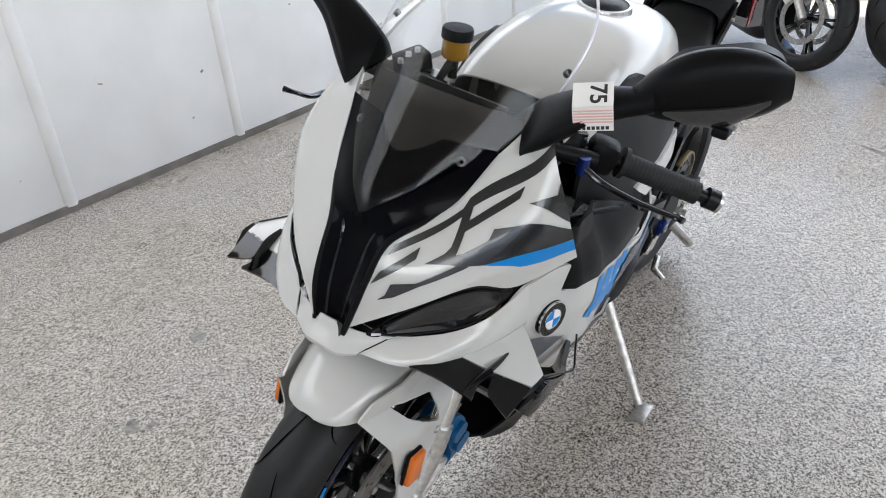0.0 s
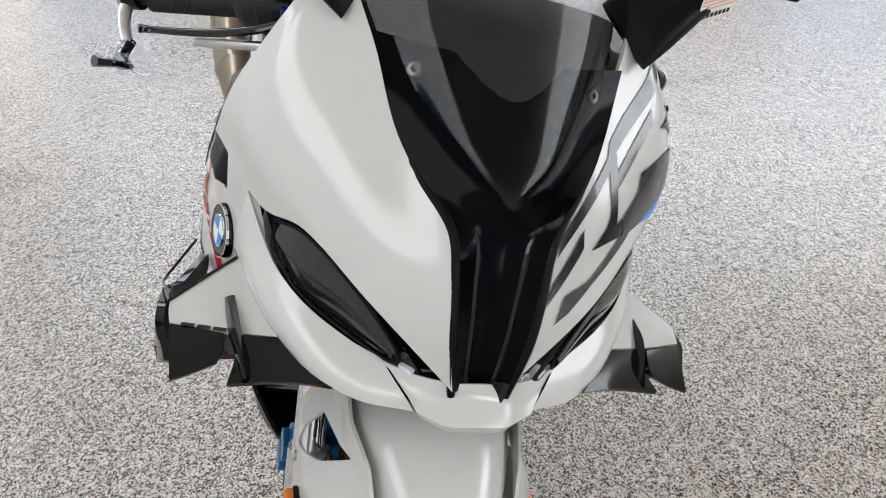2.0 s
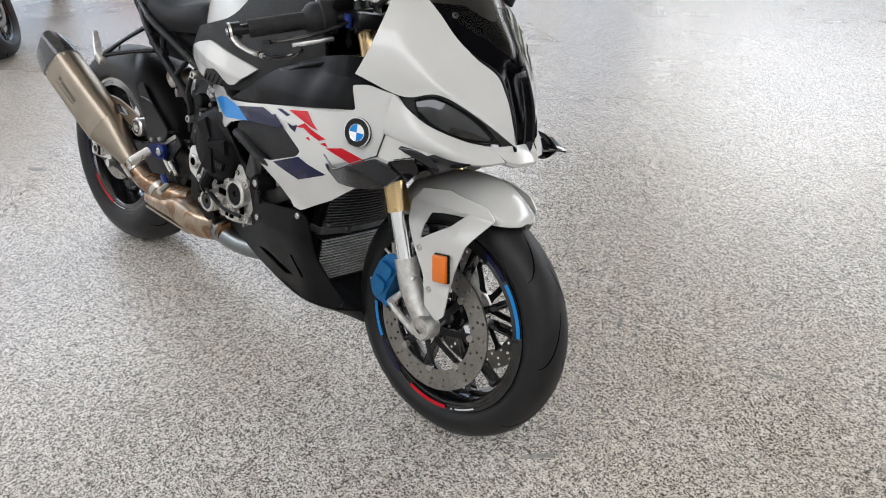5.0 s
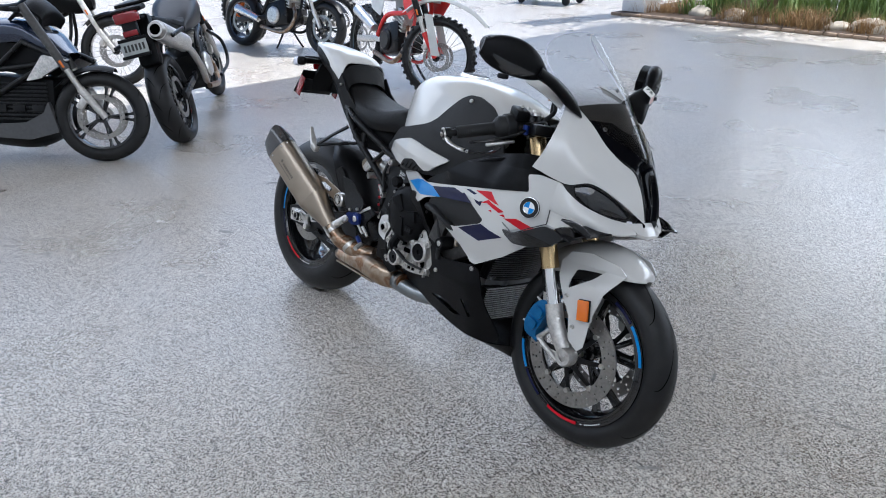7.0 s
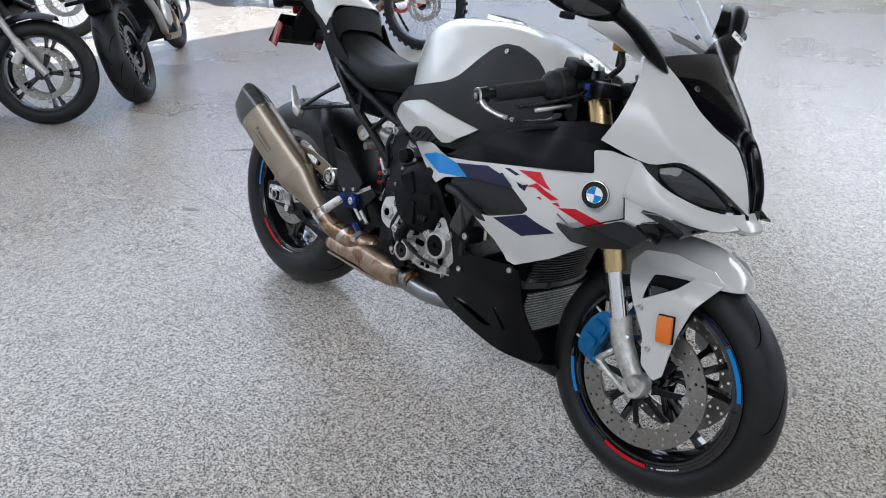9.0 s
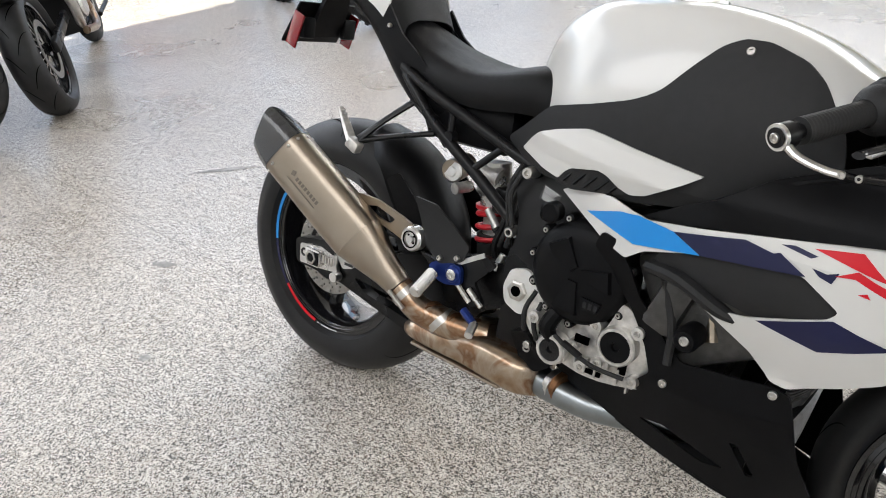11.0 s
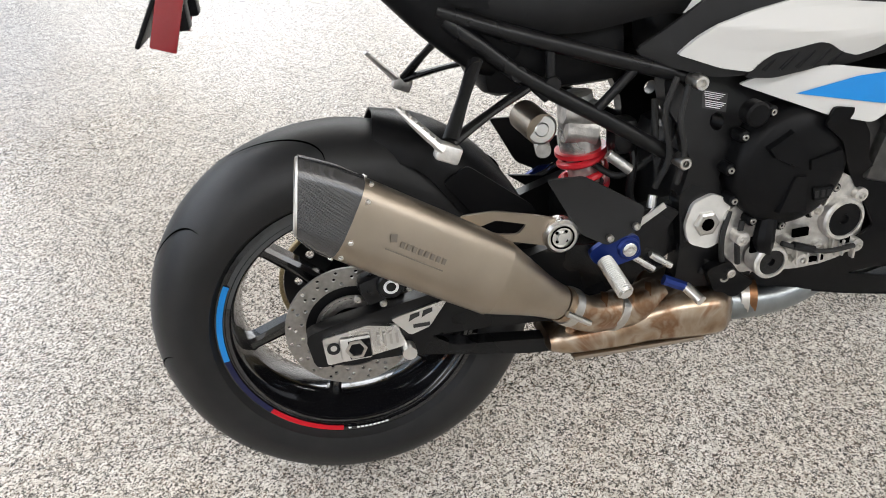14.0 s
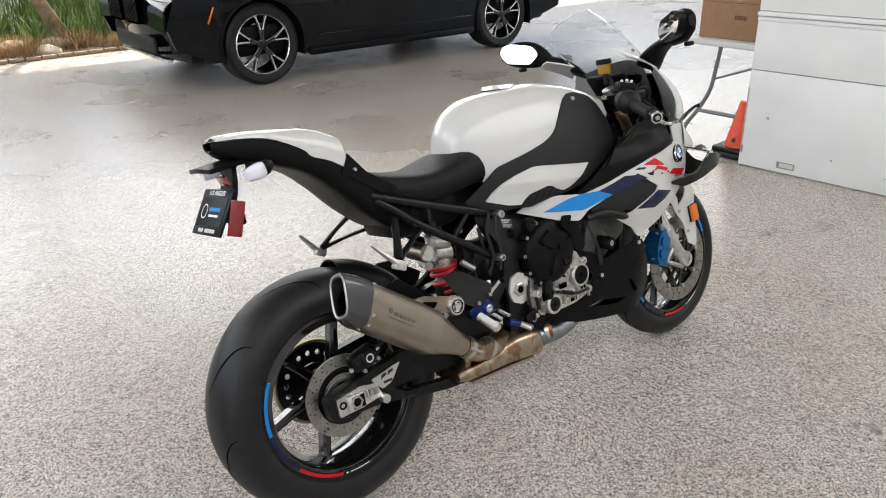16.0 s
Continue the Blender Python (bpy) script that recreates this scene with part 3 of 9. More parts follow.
for k in range(46):
    a = radians(60 + 5.3 * k)
    bm = box(bmesh.new(), (0, 0, 0), (0.0125, 0.016, 0.008), None, 0.002)
    part("chain_link", bm, CHAIN, rw, loc=Matrix.Translation((0.117 * math.cos(a), 0.088, 0.117 * math.sin(a))) @ Matrix.Rotation(-a - math.pi / 2, 4, "Y"))

# -- fork: gold outer tubes, chrome stanchions, cast feet
UP = Vector((-0.375, 0, 0.927)).normalized()
fork = new("front_fork")
fork.parent = bike
FOOT = Vector((1.428, 0, 0.312))
for s in (-1, 1):
    y = s * 0.108
    o = Vector((0, y, 0))
    part("outer_tube", rod(bmesh.new(), FOOT + UP * 0.242 + o, FOOT + UP * 0.690 + o, 0.0275, 0.027, 28), GOLD, fork, "gold anodised fork tube")
    part("bar_clamp", rod(bmesh.new(), FOOT + UP * 0.640 + o, FOOT + UP * 0.690 + o, 0.034, n=24), FRAMEB, fork)
    part("tube_collar", rod(bmesh.new(), FOOT + UP * 0.247 + o, FOOT + UP * 0.256 + o, 0.026, n=28), FRAMEB, fork)
    part("stanchion", rod(bmesh.new(), FOOT + UP * 0.09 + o, FOOT + UP * 0.30 + o, 0.0215, n=28), CHROME, fork, "polished chrome stanchion")
    bm = bmesh.new()
    tube(bm, [FOOT + UP * 0.135 + o, FOOT + UP * 0.08 + o, FOOT + UP * 0.03 + o + Vector((0.012, 0, 0)), FRONT + o], [0.027, 0.027, 0.025, 0.022], 16)
    part("fork_foot", bm, CASTW, fork, "cast silver fork foot")
    bm = bmesh.new()
    lathe(bm, [(0.013, s * 0.128), (0.026, s * 0.130), (0.030, s * 0.124), (0.030, s * 0.092), (0.013, s * 0.090)], FRONT, 28)
    part("axle_clamp", bm, CASTW, fork)
    bm = bmesh.new()
    for a, b in (((1.440, 0.275), (1.352, 0.318)), ((1.418, 0.400), (1.375, 0.415)), ((1.352, 0.318), (1.405, 0.372)), ((1.440, 0.300), (1.412, 0.385))):
        tube(bm, [(a[0], s * 0.116, a[1]), ((a[0] + b[0]) / 2, s * 0.118, (a[1] + b[1]) / 2), (b[0], s * 0.116, b[1])], 0.0085, 8)
    part("caliper_bracket", bm, CASTW, fork)
    cm = Matrix.Translation((1.338, s * 0.098, 0.378)) @ Matrix.Rotation(radians(22), 4, "Y")
    CAL = [(-0.026, -0.050), (-0.012, -0.066), (0.014, -0.066), (0.030, -0.052), (0.022, -0.030), (0.024, 0.000), (0.022, 0.030), (0.030, 0.052), (0.014, 0.066), (-0.012, 0.064), (-0.026, 0.048), (-0.034, 0.020), (-0.034, -0.020)]
    cal = part("brake_caliper", plate(bmesh.new(), rounded(CAL, 0.006, 3), lambda x, z: 0.030 - 0.10 * max(0.0, abs(z) - 0.040) - 0.12 * max(0.0, -0.018 - x), 0.058, 0.012, s), BLUEA, fork, "blue anodised radial brake caliper", loc=cm, smooth=20)
    for dz in (-0.024, 0.020):
        part("piston_housing", plate(bmesh.new(), rounded([(-0.022, dz - 0.016), (0.012, dz - 0.018), (0.018, dz), (0.012, dz + 0.018), (-0.022, dz + 0.016), (-0.028, dz)], 0.006, 2), const(0.039), 0.014, 0, s), BLUEA, cal, smooth=20)
    part("bridge", box(bmesh.new(), (-0.026, 0, 0.0), (0.018, 0.050, 0.034), Matrix.Rotation(radians(6), 4, "Y"), 0.005), BLUEA, cal)
    for dz in (-0.058, 0.058):
        part("mounting_lug", rod(bmesh.new(), (0.000, s * 0.018, dz), (0.040, s * 0.018, dz), 0.0105, 0.0095, 14), BLUEA, cal)
        part("mounting_bolt", rod(bmesh.new(), (-0.008, s * 0.018, dz), (0.001, s * 0.018, dz), 0.0085, n=6), STEEL, cal)
    for dz in (-0.046, 0.044):
        part("bleed_nipple", rod(bmesh.new(), (-0.024, s * 0.012, dz), (-0.044, s * 0.014, dz * 1.05), 0.0045, 0.0030, 8), STEEL, cal)
    bm = bmesh.new()
    tube(bm, [(1.352, s * 0.112, 0.440), (1.335, s * 0.125, 0.50), (1.305, s * 0.120, 0.58), (1.28, s * 0.10, 0.66)], 0.0042, 8)
    part("brake_hose", bm, FRAMEB, fork)
    part("hose_end", rod(bmesh.new(), (1.349, s * 0.113, 0.43), (1.345, s * 0.117, 0.465), 0.007, n=10), STEEL, fork)
TOP = FOOT + UP * 0.66
bm = box(bmesh.new(), (0, 0, 0), (0.06, 0.285, 0.028), None, 0.008)
part("top_yoke", bm, FRAMEB, fork, loc=Matrix.Translation(TOP) @ Matrix.Rotation(radians(-22), 4, "Y"))
bm = box(bmesh.new(), (0, 0, 0), (0.07, 0.29, 0.045), None, 0.012)
part("bottom_yoke", bm, FRAMEB, fork, loc=Matrix.Translation(FOOT + UP * 0.47) @ Matrix.Rotation(radians(-22), 4, "Y"))
for s in (-1, 1):
    part("fork_cap", rod(bmesh.new(), FOOT + UP * 0.70 + Vector((0, s * 0.108, 0)), FOOT + UP * 0.712 + Vector((0, s * 0.108, 0)), 0.022, n=18), ALU, fork)

# -- front mudguard: crown over the tyre and a leg down each fork
guard = new("front_mudguard")
guard.parent = bike


def arc(a, r, hw, drop):
    """A section of the mudguard crown at the angle a round the front axle."""
    c, s = math.cos(radians(a)), math.sin(radians(a))
    out = []
    for t in np.linspace(-1, 1, 9):
        y = hw * math.sin(t * math.pi / 2)
        rr = r - drop * (1 - math.cos(t * math.pi / 2)) ** 1.1
        out.append((FRONT.x + rr * c, y, FRONT.z + rr * s))
    return out


bm = loft(bmesh.new(), [arc(62.4, 0.3115, 0.012, 0.001), arc(63.0, 0.3140, 0.033, 0.005), arc(65.0, 0.321, 0.051, 0.018), arc(69.5, 0.330, 0.066, 0.038), arc(77.5, 0.339, 0.081, 0.057), arc(86.5, 0.343, 0.092, 0.070), arc(100, 0.342, 0.096, 0.078), arc(118, 0.330, 0.082, 0.074)], 25, 21, 0.004)
part("crown", bm, WHITE, guard, "white lacquered mudguard crown", smooth=50)
for s in (-1, 1):
    yf = lambda x, z: 0.099 + 0.034 * min(1.0, max(0.0, (0.585 - z) / 0.05)) - 0.05 * max(0.0, z - 0.585) - 0.25 * max(0, x - 1.50) * (1 if z > 0.42 else 0.4)
    leg = rounded([(1.372, 0.575), (1.395, 0.608), (1.47, 0.624), (1.555, 0.612), (1.582, 0.588), (1.546, 0.522), (1.530, 0.455), (1.524, 0.355), (1.508, 0.338), (1.470, 0.362), (1.455, 0.43), (1.415, 0.49)], 0.005)
    hole = rounded([(1.432, 0.508), (1.436, 0.566), (1.525, 0.588), (1.500, 0.556)], 0.005)
    lg = part("guard_leg", plate(bmesh.new(), leg, yf, 0.004, 0.02, s, [hole[::-1]]), WHITE, guard, "white lacquered guard leg with a vent", smooth=50)
    for x, z in ((1.434, 0.488), (1.476, 0.404)):
        bolt((x, s * (yf(x, z) + 0.001), z), 0.007, lg, (0, s, 0), CASTW)
    bm = box(bmesh.new(), (0, 0, 0), (0.036, 0.012, 0.060), None, 0.003)
    rf = part("reflector", bm, ORANGE, guard, "orange side reflector", loc=Matrix.Translation((1.507, s * (yf(1.507, 0.455) + 0.012), 0.466)) @ Matrix.Rotation(radians(-10), 4, "Y"))
    bm = box(bmesh.new(), (0, -s * 0.007, 0), (0.040, 0.008, 0.064), None, 0.003)
    part("reflector_base", bm, PLASB, rf)

# -- body side, half-width at a place
_w = knots([0.60, 0.65, 0.75, 0.83, 0.95, 1.1, 1.2, 1.3, 1.38, 1.45, 1.5, 1.55, 1.6], [0.125, 0.145, 0.19, 0.226, 0.248, 0.262, 0.262, 0.238, 0.218, 0.19, 0.15, 0.10, 0.05])


def side_y(x, z):
    w = _w(x)
    if z > 0.70:
        w -= 0.32 * (z - 0.70) * min(1.0, max(0.0, (1.28 - x) / 0.13))
    if z < 0.62:
        w -= 0.048 * min(1.0, (0.62 - z) / 0.12) ** 1.3
    if z < 0.45:
        w -= 0.55 * max(0.0, 0.40 - z) ** 1.0 * (1 + 2 * max(0.0, 0.40 - z))
    return max(0.02, w)


fairing = new("fairing")
fairing.parent = bike


def foil(outline, mat, panel, s, name="stripe", lift=0.0012, yf=None):
    f = yf or side_y
    part(name, plate(bmesh.new(), outline, lambda x, z: f(x, z) + lift, 0, 0.03, s), mat, panel, smooth=50)


SIDE = [(0.647, 0.677), (0.70, 0.700), (0.775, 0.702), (0.857, 0.689), (0.96, 0.705), (1.083, 0.727), (1.303, 0.766), (1.291, 0.815), (1.325, 0.822), (1.390, 0.814), (1.412, 0.790), (1.418, 0.760), (1.412, 0.730), (1.395, 0.690), (1.37, 0.645), (1.315, 0.600), (1.24, 0.548), (1.125, 0.487), (1.098, 0.490), (1.060, 0.530), (0.976, 0.580), (1.045, 0.590), (1.155, 0.630), (1.168, 0.645), (1.108, 0.682), (0.954, 0.664), (0.86, 0.636), (0.827, 0.612), (0.77, 0.625)]
for s in (-1, 1):
    sp = part("side_panel", plate(bmesh.new(), rounded(SIDE, 0.006, 2), side_y, 0.005, 0.025, s), WHITE, fairing, "white lacquered fairing side with stripes", smooth=50)
    foil([(0.722, 0.661), (0.80, 0.686), (0.84, 0.692), (0.905, 0.686), (0.958, 0.663), (0.84, 0.642)], BLUE, sp, s, lift=0.0030)
    foil([(0.9055, 0.686), (1.019, 0.709), (1.063, 0.702), (1.072, 0.706), (1.114, 0.683), (0.9585, 0.663)], NAVY, sp, s, lift=0.0030)
    foil([(1.062, 0.592), (1.164, 0.632), (1.246, 0.612), (1.154, 0.575)], NAVY, sp, s)
    if s < 0:
        foil([(1.069, 0.717), (1.088, 0.721), (1.122, 0.715), (1.113, 0.710)], NAVY, sp, s)
        foil([(1.118, 0.698), (1.139, 0.695), (1.154, 0.701), (1.148, 0.683), (1.130, 0.688)], NAVY, sp, s)
        foil([(1.113, 0.724), (1.175, 0.735), (1.218, 0.703), (1.170, 0.712)], RED, sp, s)
        foil([(1.149, 0.695), (1.176, 0.710), (1.239, 0.689), (1.222, 0.682), (1.175, 0.699)], RED, sp, s, lift=0.0014)
        foil([(1.183, 0.679), (1.194, 0.684), (1.200, 0.677)], RED, sp, s)
        foil([(1.240, 0.670), (1.280, 0.680), (1.367, 0.661), (1.332, 0.643)], RED, sp, s)
        foil([(1.224, 0.676), (1.238, 0.682), (1.246, 0.673)], RED, sp, s)
        foil([(1.262, 0.640), (1.296, 0.655), (1.330, 0.638), (1.316, 0.628), (1.284, 0.630)], GREYW, sp, s, lift=0.0010)
    else:
        for k in range(4):
            x = 1.03 + 0.040 * k
            foil([(x, 0.716 + 0.004 * k), (x + 0.028, 0.722 + 0.003 * k), (x + 0.105 - 0.012 * k, 0.672), (x + 0.085 - 0.012 * k, 0.664)], BLUE, sp, s, lift=0.0012 + 0.0002 * k)
        foil([(1.262, 0.655), (1.330, 0.686), (1.404, 0.712), (1.432, 0.692), (1.385, 0.664), (1.325, 0.636)], GREYF, sp, s, lift=0.0022)
    # roundel: ring and four quarters
    c = Vector((1.318, s * (side_y(1.318, 0.723) + 0.0065), 0.723))
    nrm = Vector((0.27, s, 0.08)).normalized()
    rm = Matrix.Translation(c) @ nrm.to_track_quat("Z", "Y").to_matrix().to_4x4() @ Matrix.Scale(0.87, 4)
    rd = part("roundel", lathe(bmesh.new(), [(0.0001, 0.003), (0.0335, 0.003), (0.0355, 0.0), (0.0355, -0.012)], n=36, axis="z"), GLOSSB, sp, "round badge with a black ring and blue and white quarters", loc=rm)
    for k in range(4):
        bm = bmesh.new()
        vs = [bm.verts.new((0, 0, 0.0036))] + [bm.verts.new((0.0195 * math.cos(t), 0.0195 * math.sin(t), 0.0036)) for t in np.linspace(k * math.pi / 2, (k + 1) * math.pi / 2, 9)]
        bm.faces.new(vs)
        part("badge_quarter", bm, BLUE if k % 2 else LETTERW, rd, smooth=0)
    bm = bmesh.new()
    lathe(bm, [(0.0195, 0.0034), (0.021, 0.0042), (0.0215, 0.0030)], n=32, axis="z")
    lathe(bm, [(0.0335, 0.0034), (0.035, 0.0030), (0.0357, 0.0)], n=32, axis="z")
    part("badge_rim", bm, CHROME, rd)
    # black insert in the side opening
    VENT = rounded([(0.875, 0.628), (0.905, 0.655), (1.033, 0.676), (1.112, 0.683), (1.168, 0.645), (1.158, 0.628), (1.053, 0.592), (1.010, 0.600), (0.960, 0.602)], 0.012)
    part("vent_panel", plate(bmesh.new(), VENT, lambda x, z: side_y(x, z) - 0.008 + 0.05 * max(0.0, 0.05 - abs(z - 0.64)) - 0.06 * max(0, 0.97 - x), 0.012, 0.03, s), GRAINB, fairing, smooth=60)
    bm = bmesh.new()
    tube(bm, [(0.870, s * 0.212, 0.610), (0.93, s * 0.236, 0.612), (1.00, s * 0.238, 0.585), (1.03, s * 0.232, 0.575)], [0.016, 0.017, 0.016, 0.010], 10, flat=0.8)
    part("duct_rib", bm, GRAINB, fairing)
    # belly panel
    BELLY = [(0.772, 0.640), (0.806, 0.636), (0.838, 0.590), (0.858, 0.540), (0.920, 0.470), (0.955, 0.452), (1.045, 0.466), (1.105, 0.478), (1.132, 0.470), (1.146, 0.430), (1.166, 0.358), (1.196, 0.290), (1.204, 0.258), (1.190, 0.232), (1.15, 0.222), (1.057, 0.229), (0.90, 0.252), (0.735, 0.290), (0.690, 0.318), (0.700, 0.345), (0.730, 0.362), (0.80, 0.352), (0.868, 0.372), (0.900, 0.408), (0.880, 0.452), (0.828, 0.530), (0.800, 0.580), (0.762, 0.612)]
    slot = rounded([(0.89, 0.300), (0.94, 0.312), (1.06, 0.284), (1.02, 0.272)], 0.005)
    slot2 = rounded([(1.060, 0.345), (1.074, 0.348), (1.110, 0.300), (1.098, 0.292)], 0.004)
    belly_y = lambda x, z: max(0.03, (side_y(max(x, 0.88), max(z, 0.45)) - 0.010 - 0.30 * max(0.0, 0.40 - z) - 0.15 * max(0.0, 0.88 - x) - (0.25 + 2.2 * max(0.0, 0.34 - z)) * max(0.0, x - 1.12)))
    bp = part("belly_panel", plate(bmesh.new(), rounded(BELLY, 0.006, 2), belly_y, 0.006, 0.03, s, [slot[::-1], slot2[::-1]]), PLASB, fairing, "satin black belly panel", smooth=50)
    for x, z in ((1.108, 0.466), (0.930, 0.402), (0.702, 0.334)):
        bolt((x, s * (belly_y(x, z) + 0.002), z), 0.0075, bp, (0, s, 0))
    # crash bung
    bm = bmesh.new()
    lathe(bm, [(0.022, s * 0.14), (0.022, s * 0.215), (0.017, s * 0.224), (0.010, s * 0.224), (0.010, s * 0.218), (0.0001, s * 0.218)], (0.958, 0, 0.505), 20)
    part("frame_slider", bm, PLASB, fairing)
    bolt((0.958, s * 0.220, 0.505), 0.009, fairing, (0, s, 0))
    # black infill between side panel and tank
    INF = [(0.84, 0.690), (0.904, 0.697), (1.083, 0.728), (1.303, 0.768), (1.350, 0.782), (1.356, 0.842), (1.318, 0.872), (1.262, 0.870), (1.146, 0.846), (1.03, 0.800), (0.96, 0.752), (0.885, 0.715)]
    part("infill_panel", plate(bmesh.new(), rounded(INF, 0.006, 2), lambda x, z: side_y(x, z) - 0.012 + 0.02 * math.sin(min(1, max(0, (z - 0.70) / 0.12)) * math.pi) * (1.0 if x > 0.95 else 0.3) - 0.9 * max(0.0, x - 1.285), 0.006, 0.025, s), PLASB, fairing, "satin black plastic infill beside the tank", smooth=60)
    bm = bmesh.new()
    tube(bm, [(0.885, s * 0.212, 0.700), (0.99, s * 0.222, 0.765), (1.10, s * 0.215, 0.815), (1.26, s * 0.198, 0.862)], [0.004, 0.006, 0.006, 0.003], 8)
    part("infill_ridge", bm, PLASB, fairing)

# -- nose: white cowl halves, black centre, headlights, beak
cowl = new("front_cowl")
cowl.parent = bike
COWL = [
    [(1.300, -0.150, 1.050), (1.330, -0.194, 0.985), (1.333, -0.236, 0.905), (1.308, -0.250, 0.842)],
    [(1.340, -0.140, 1.017), (1.374, -0.193, 0.952), (1.392, -0.216, 0.885), (1.400, -0.204, 0.815)],
    [(1.385, -0.121, 0.979), (1.425, -0.158, 0.908), (1.450, -0.170, 0.850), (1.458, -0.166, 0.828)],
    [(1.440, -0.097, 0.922), (1.482, -0.108, 0.862), (1.504, -0.112, 0.818), (1.516, -0.108, 0.793)],
    [(1.513, -0.048, 0.869), (1.541, -0.041, 0.822), (1.557, -0.036, 0.780), (1.566, -0.026, 0.736)],
]


def cowl_at(u, v):
    """The place on the left cowl at u (rear to front, 0 to 4) and v (top to foot, 0 to 3)."""
    def along(pts, t):
        p = np.array(pts, float)
        e = np.vstack([2 * p[0] - p[1], p, 2 * p[-1] - p[-2]])
        i = min(max(int(t), 0), len(p) - 2)
        t -= i
        a, b, c, d = e[i:i + 4]
        return 0.5 * (2 * b + (c - a) * t + (2 * a - 5 * b + 4 * c - d) * t * t + (3 * b - a - 3 * c + d) * t ** 3)
    q = along([along(c, v) for c in COWL], u)
    return Vector((q[0], -q[1], q[2]))


def cowl_foil(outline, mat, panel, lift):
    from mathutils.geometry import tessellate_polygon
    bm = bmesh.new()
    vs = [bm.verts.new((u, v, 0)) for u, v in outline]
    for t in tessellate_polygon([[v.co for v in vs]]):
        bm.faces.new([vs[i] for i in t])
    for k in (0, 1):
        for c in np.arange(0, 4, 0.125):
            co, no = [0, 0, 0], [0, 0, 0]
            co[k], no[k] = float(c), 1
            bmesh.ops.bisect_plane(bm, geom=bm.verts[:] + bm.edges[:] + bm.faces[:], dist=1e-6, plane_co=co, plane_no=no)
    for vert in bm.verts:
        u, v = vert.co.x, vert.co.y
        p = cowl_at(u, v)
        n = (cowl_at(u + 0.02, v) - cowl_at(u - 0.02, v)).cross(cowl_at(u, v + 0.02) - cowl_at(u, v - 0.02)).normalized()
        vert.co = p + (n if n.y > 0 else -n) * lift
    part("graphic", bm, mat, panel, smooth=60)


for s in (-1, 1):
    cv = [[(x, -s * y, z) for x, y, z in c] for c in COWL]
    half = part("cowl_side", loft(bmesh.new(), cv, 33, 21, 0.005), WHITE, cowl, "white lacquered nose cowl" if s < 0 else "white lacquered nose cowl with black and blue graphics", smooth=60)
    spike = [[(1.165, -0.160, 1.088), (1.235, -0.153, 1.071), (1.297, -0.144, 1.051)], [(1.165, -0.182, 1.080), (1.240, -0.178, 1.060), (1.312, -0.170, 1.032)], [(1.172, -0.193, 1.066), (1.245, -0.196, 1.044), (1.320, -0.193, 1.012)]]
    part("cowl_wing", loft(bmesh.new(), [[(x, -s * y, z) for x, y, z in c] for c in spike], 9, 13, 0.005), WHITE, cowl, smooth=60)
GRAPHIC = varied(material("black_foil", (0.010, 0.010, 0.012), 0.22, Coat_Weight=0.5), 40, 0.1)
for k, q in enumerate((
    [(0.01, 0.66), (0.01, 0.86), (2.38, 0.45), (2.44, 0.64), (2.62, 0.48), (2.61, 0.34), (2.48, 0.25)],
    [(2.44, 0.64), (1.25, 0.72), (1.40, 0.84), (2.50, 0.80), (2.59, 1.21), (2.46, 1.26), (2.45, 1.54), (3.12, 1.10), (2.81, 1.05), (2.71, 0.96), (2.61, 0.48)],
    [(2.59, 0.34), (2.61, 0.48), (3.82, 0.45), (3.78, 0.21)],
    [(3.29, 0.61), (3.29, 0.88), (3.89, 1.24), (3.82, 0.88)],
    [(0.01, 1.27), (0.01, 1.94), (1.21, 1.02), (0.25, 1.38)],
    [(0.01, 2.08), (0.01, 2.34), (2.05, 1.75), (2.45, 1.56), (2.46, 1.26), (2.02, 1.25), (1.92, 1.08), (1.18, 1.40)],
    [(3.68, 1.93), (3.59, 1.81), (3.56, 1.44), (3.16, 1.64), (2.52, 1.49), (2.29, 1.65), (3.10, 1.79), (3.45, 1.98)],
)):
    cowl_foil(q, GRAPHIC, half, 0.0012 + 0.0002 * k)
cowl_foil([(0.01, 2.36), (0.01, 2.70), (1.23, 2.33), (2.05, 1.75)], BLUE, half, 0.0013)

# -- nose centre, screen, headlights, beak
CENTRE = [
    [(1.372, 0.126, 0.990), (1.398, 0.055, 0.990), (1.405, 0, 0.990)],
    [(1.428, 0.103, 0.928), (1.462, 0.050, 0.935), (1.470, 0, 0.938)],
    [(1.470, 0.078, 0.898), (1.492, 0.035, 0.905), (1.500, 0, 0.907)],
    [(1.511, 0.049, 0.868), (1.507, 0.024, 0.872), (1.504, 0, 0.874)],
    [(1.538, 0.042, 0.822), (1.528, 0.020, 0.824), (1.525, 0, 0.825)],
    [(1.554, 0.037, 0.780), (1.544, 0.018, 0.781), (1.541, 0, 0.782)],
    [(1.564, 0.028, 0.732), (1.553, 0.014, 0.733), (1.550, 0, 0.733)],
]
bm = loft(bmesh.new(), [[(x, y, z) for x, y, z in c] + [(x, -y, z) for x, y, z in c[-2::-1]] for c in CENTRE], 31, 13, 0.006)
mask = part("centre_mask", bm, MASKB, cowl, "black centre mask with sharp ribs", smooth=40)
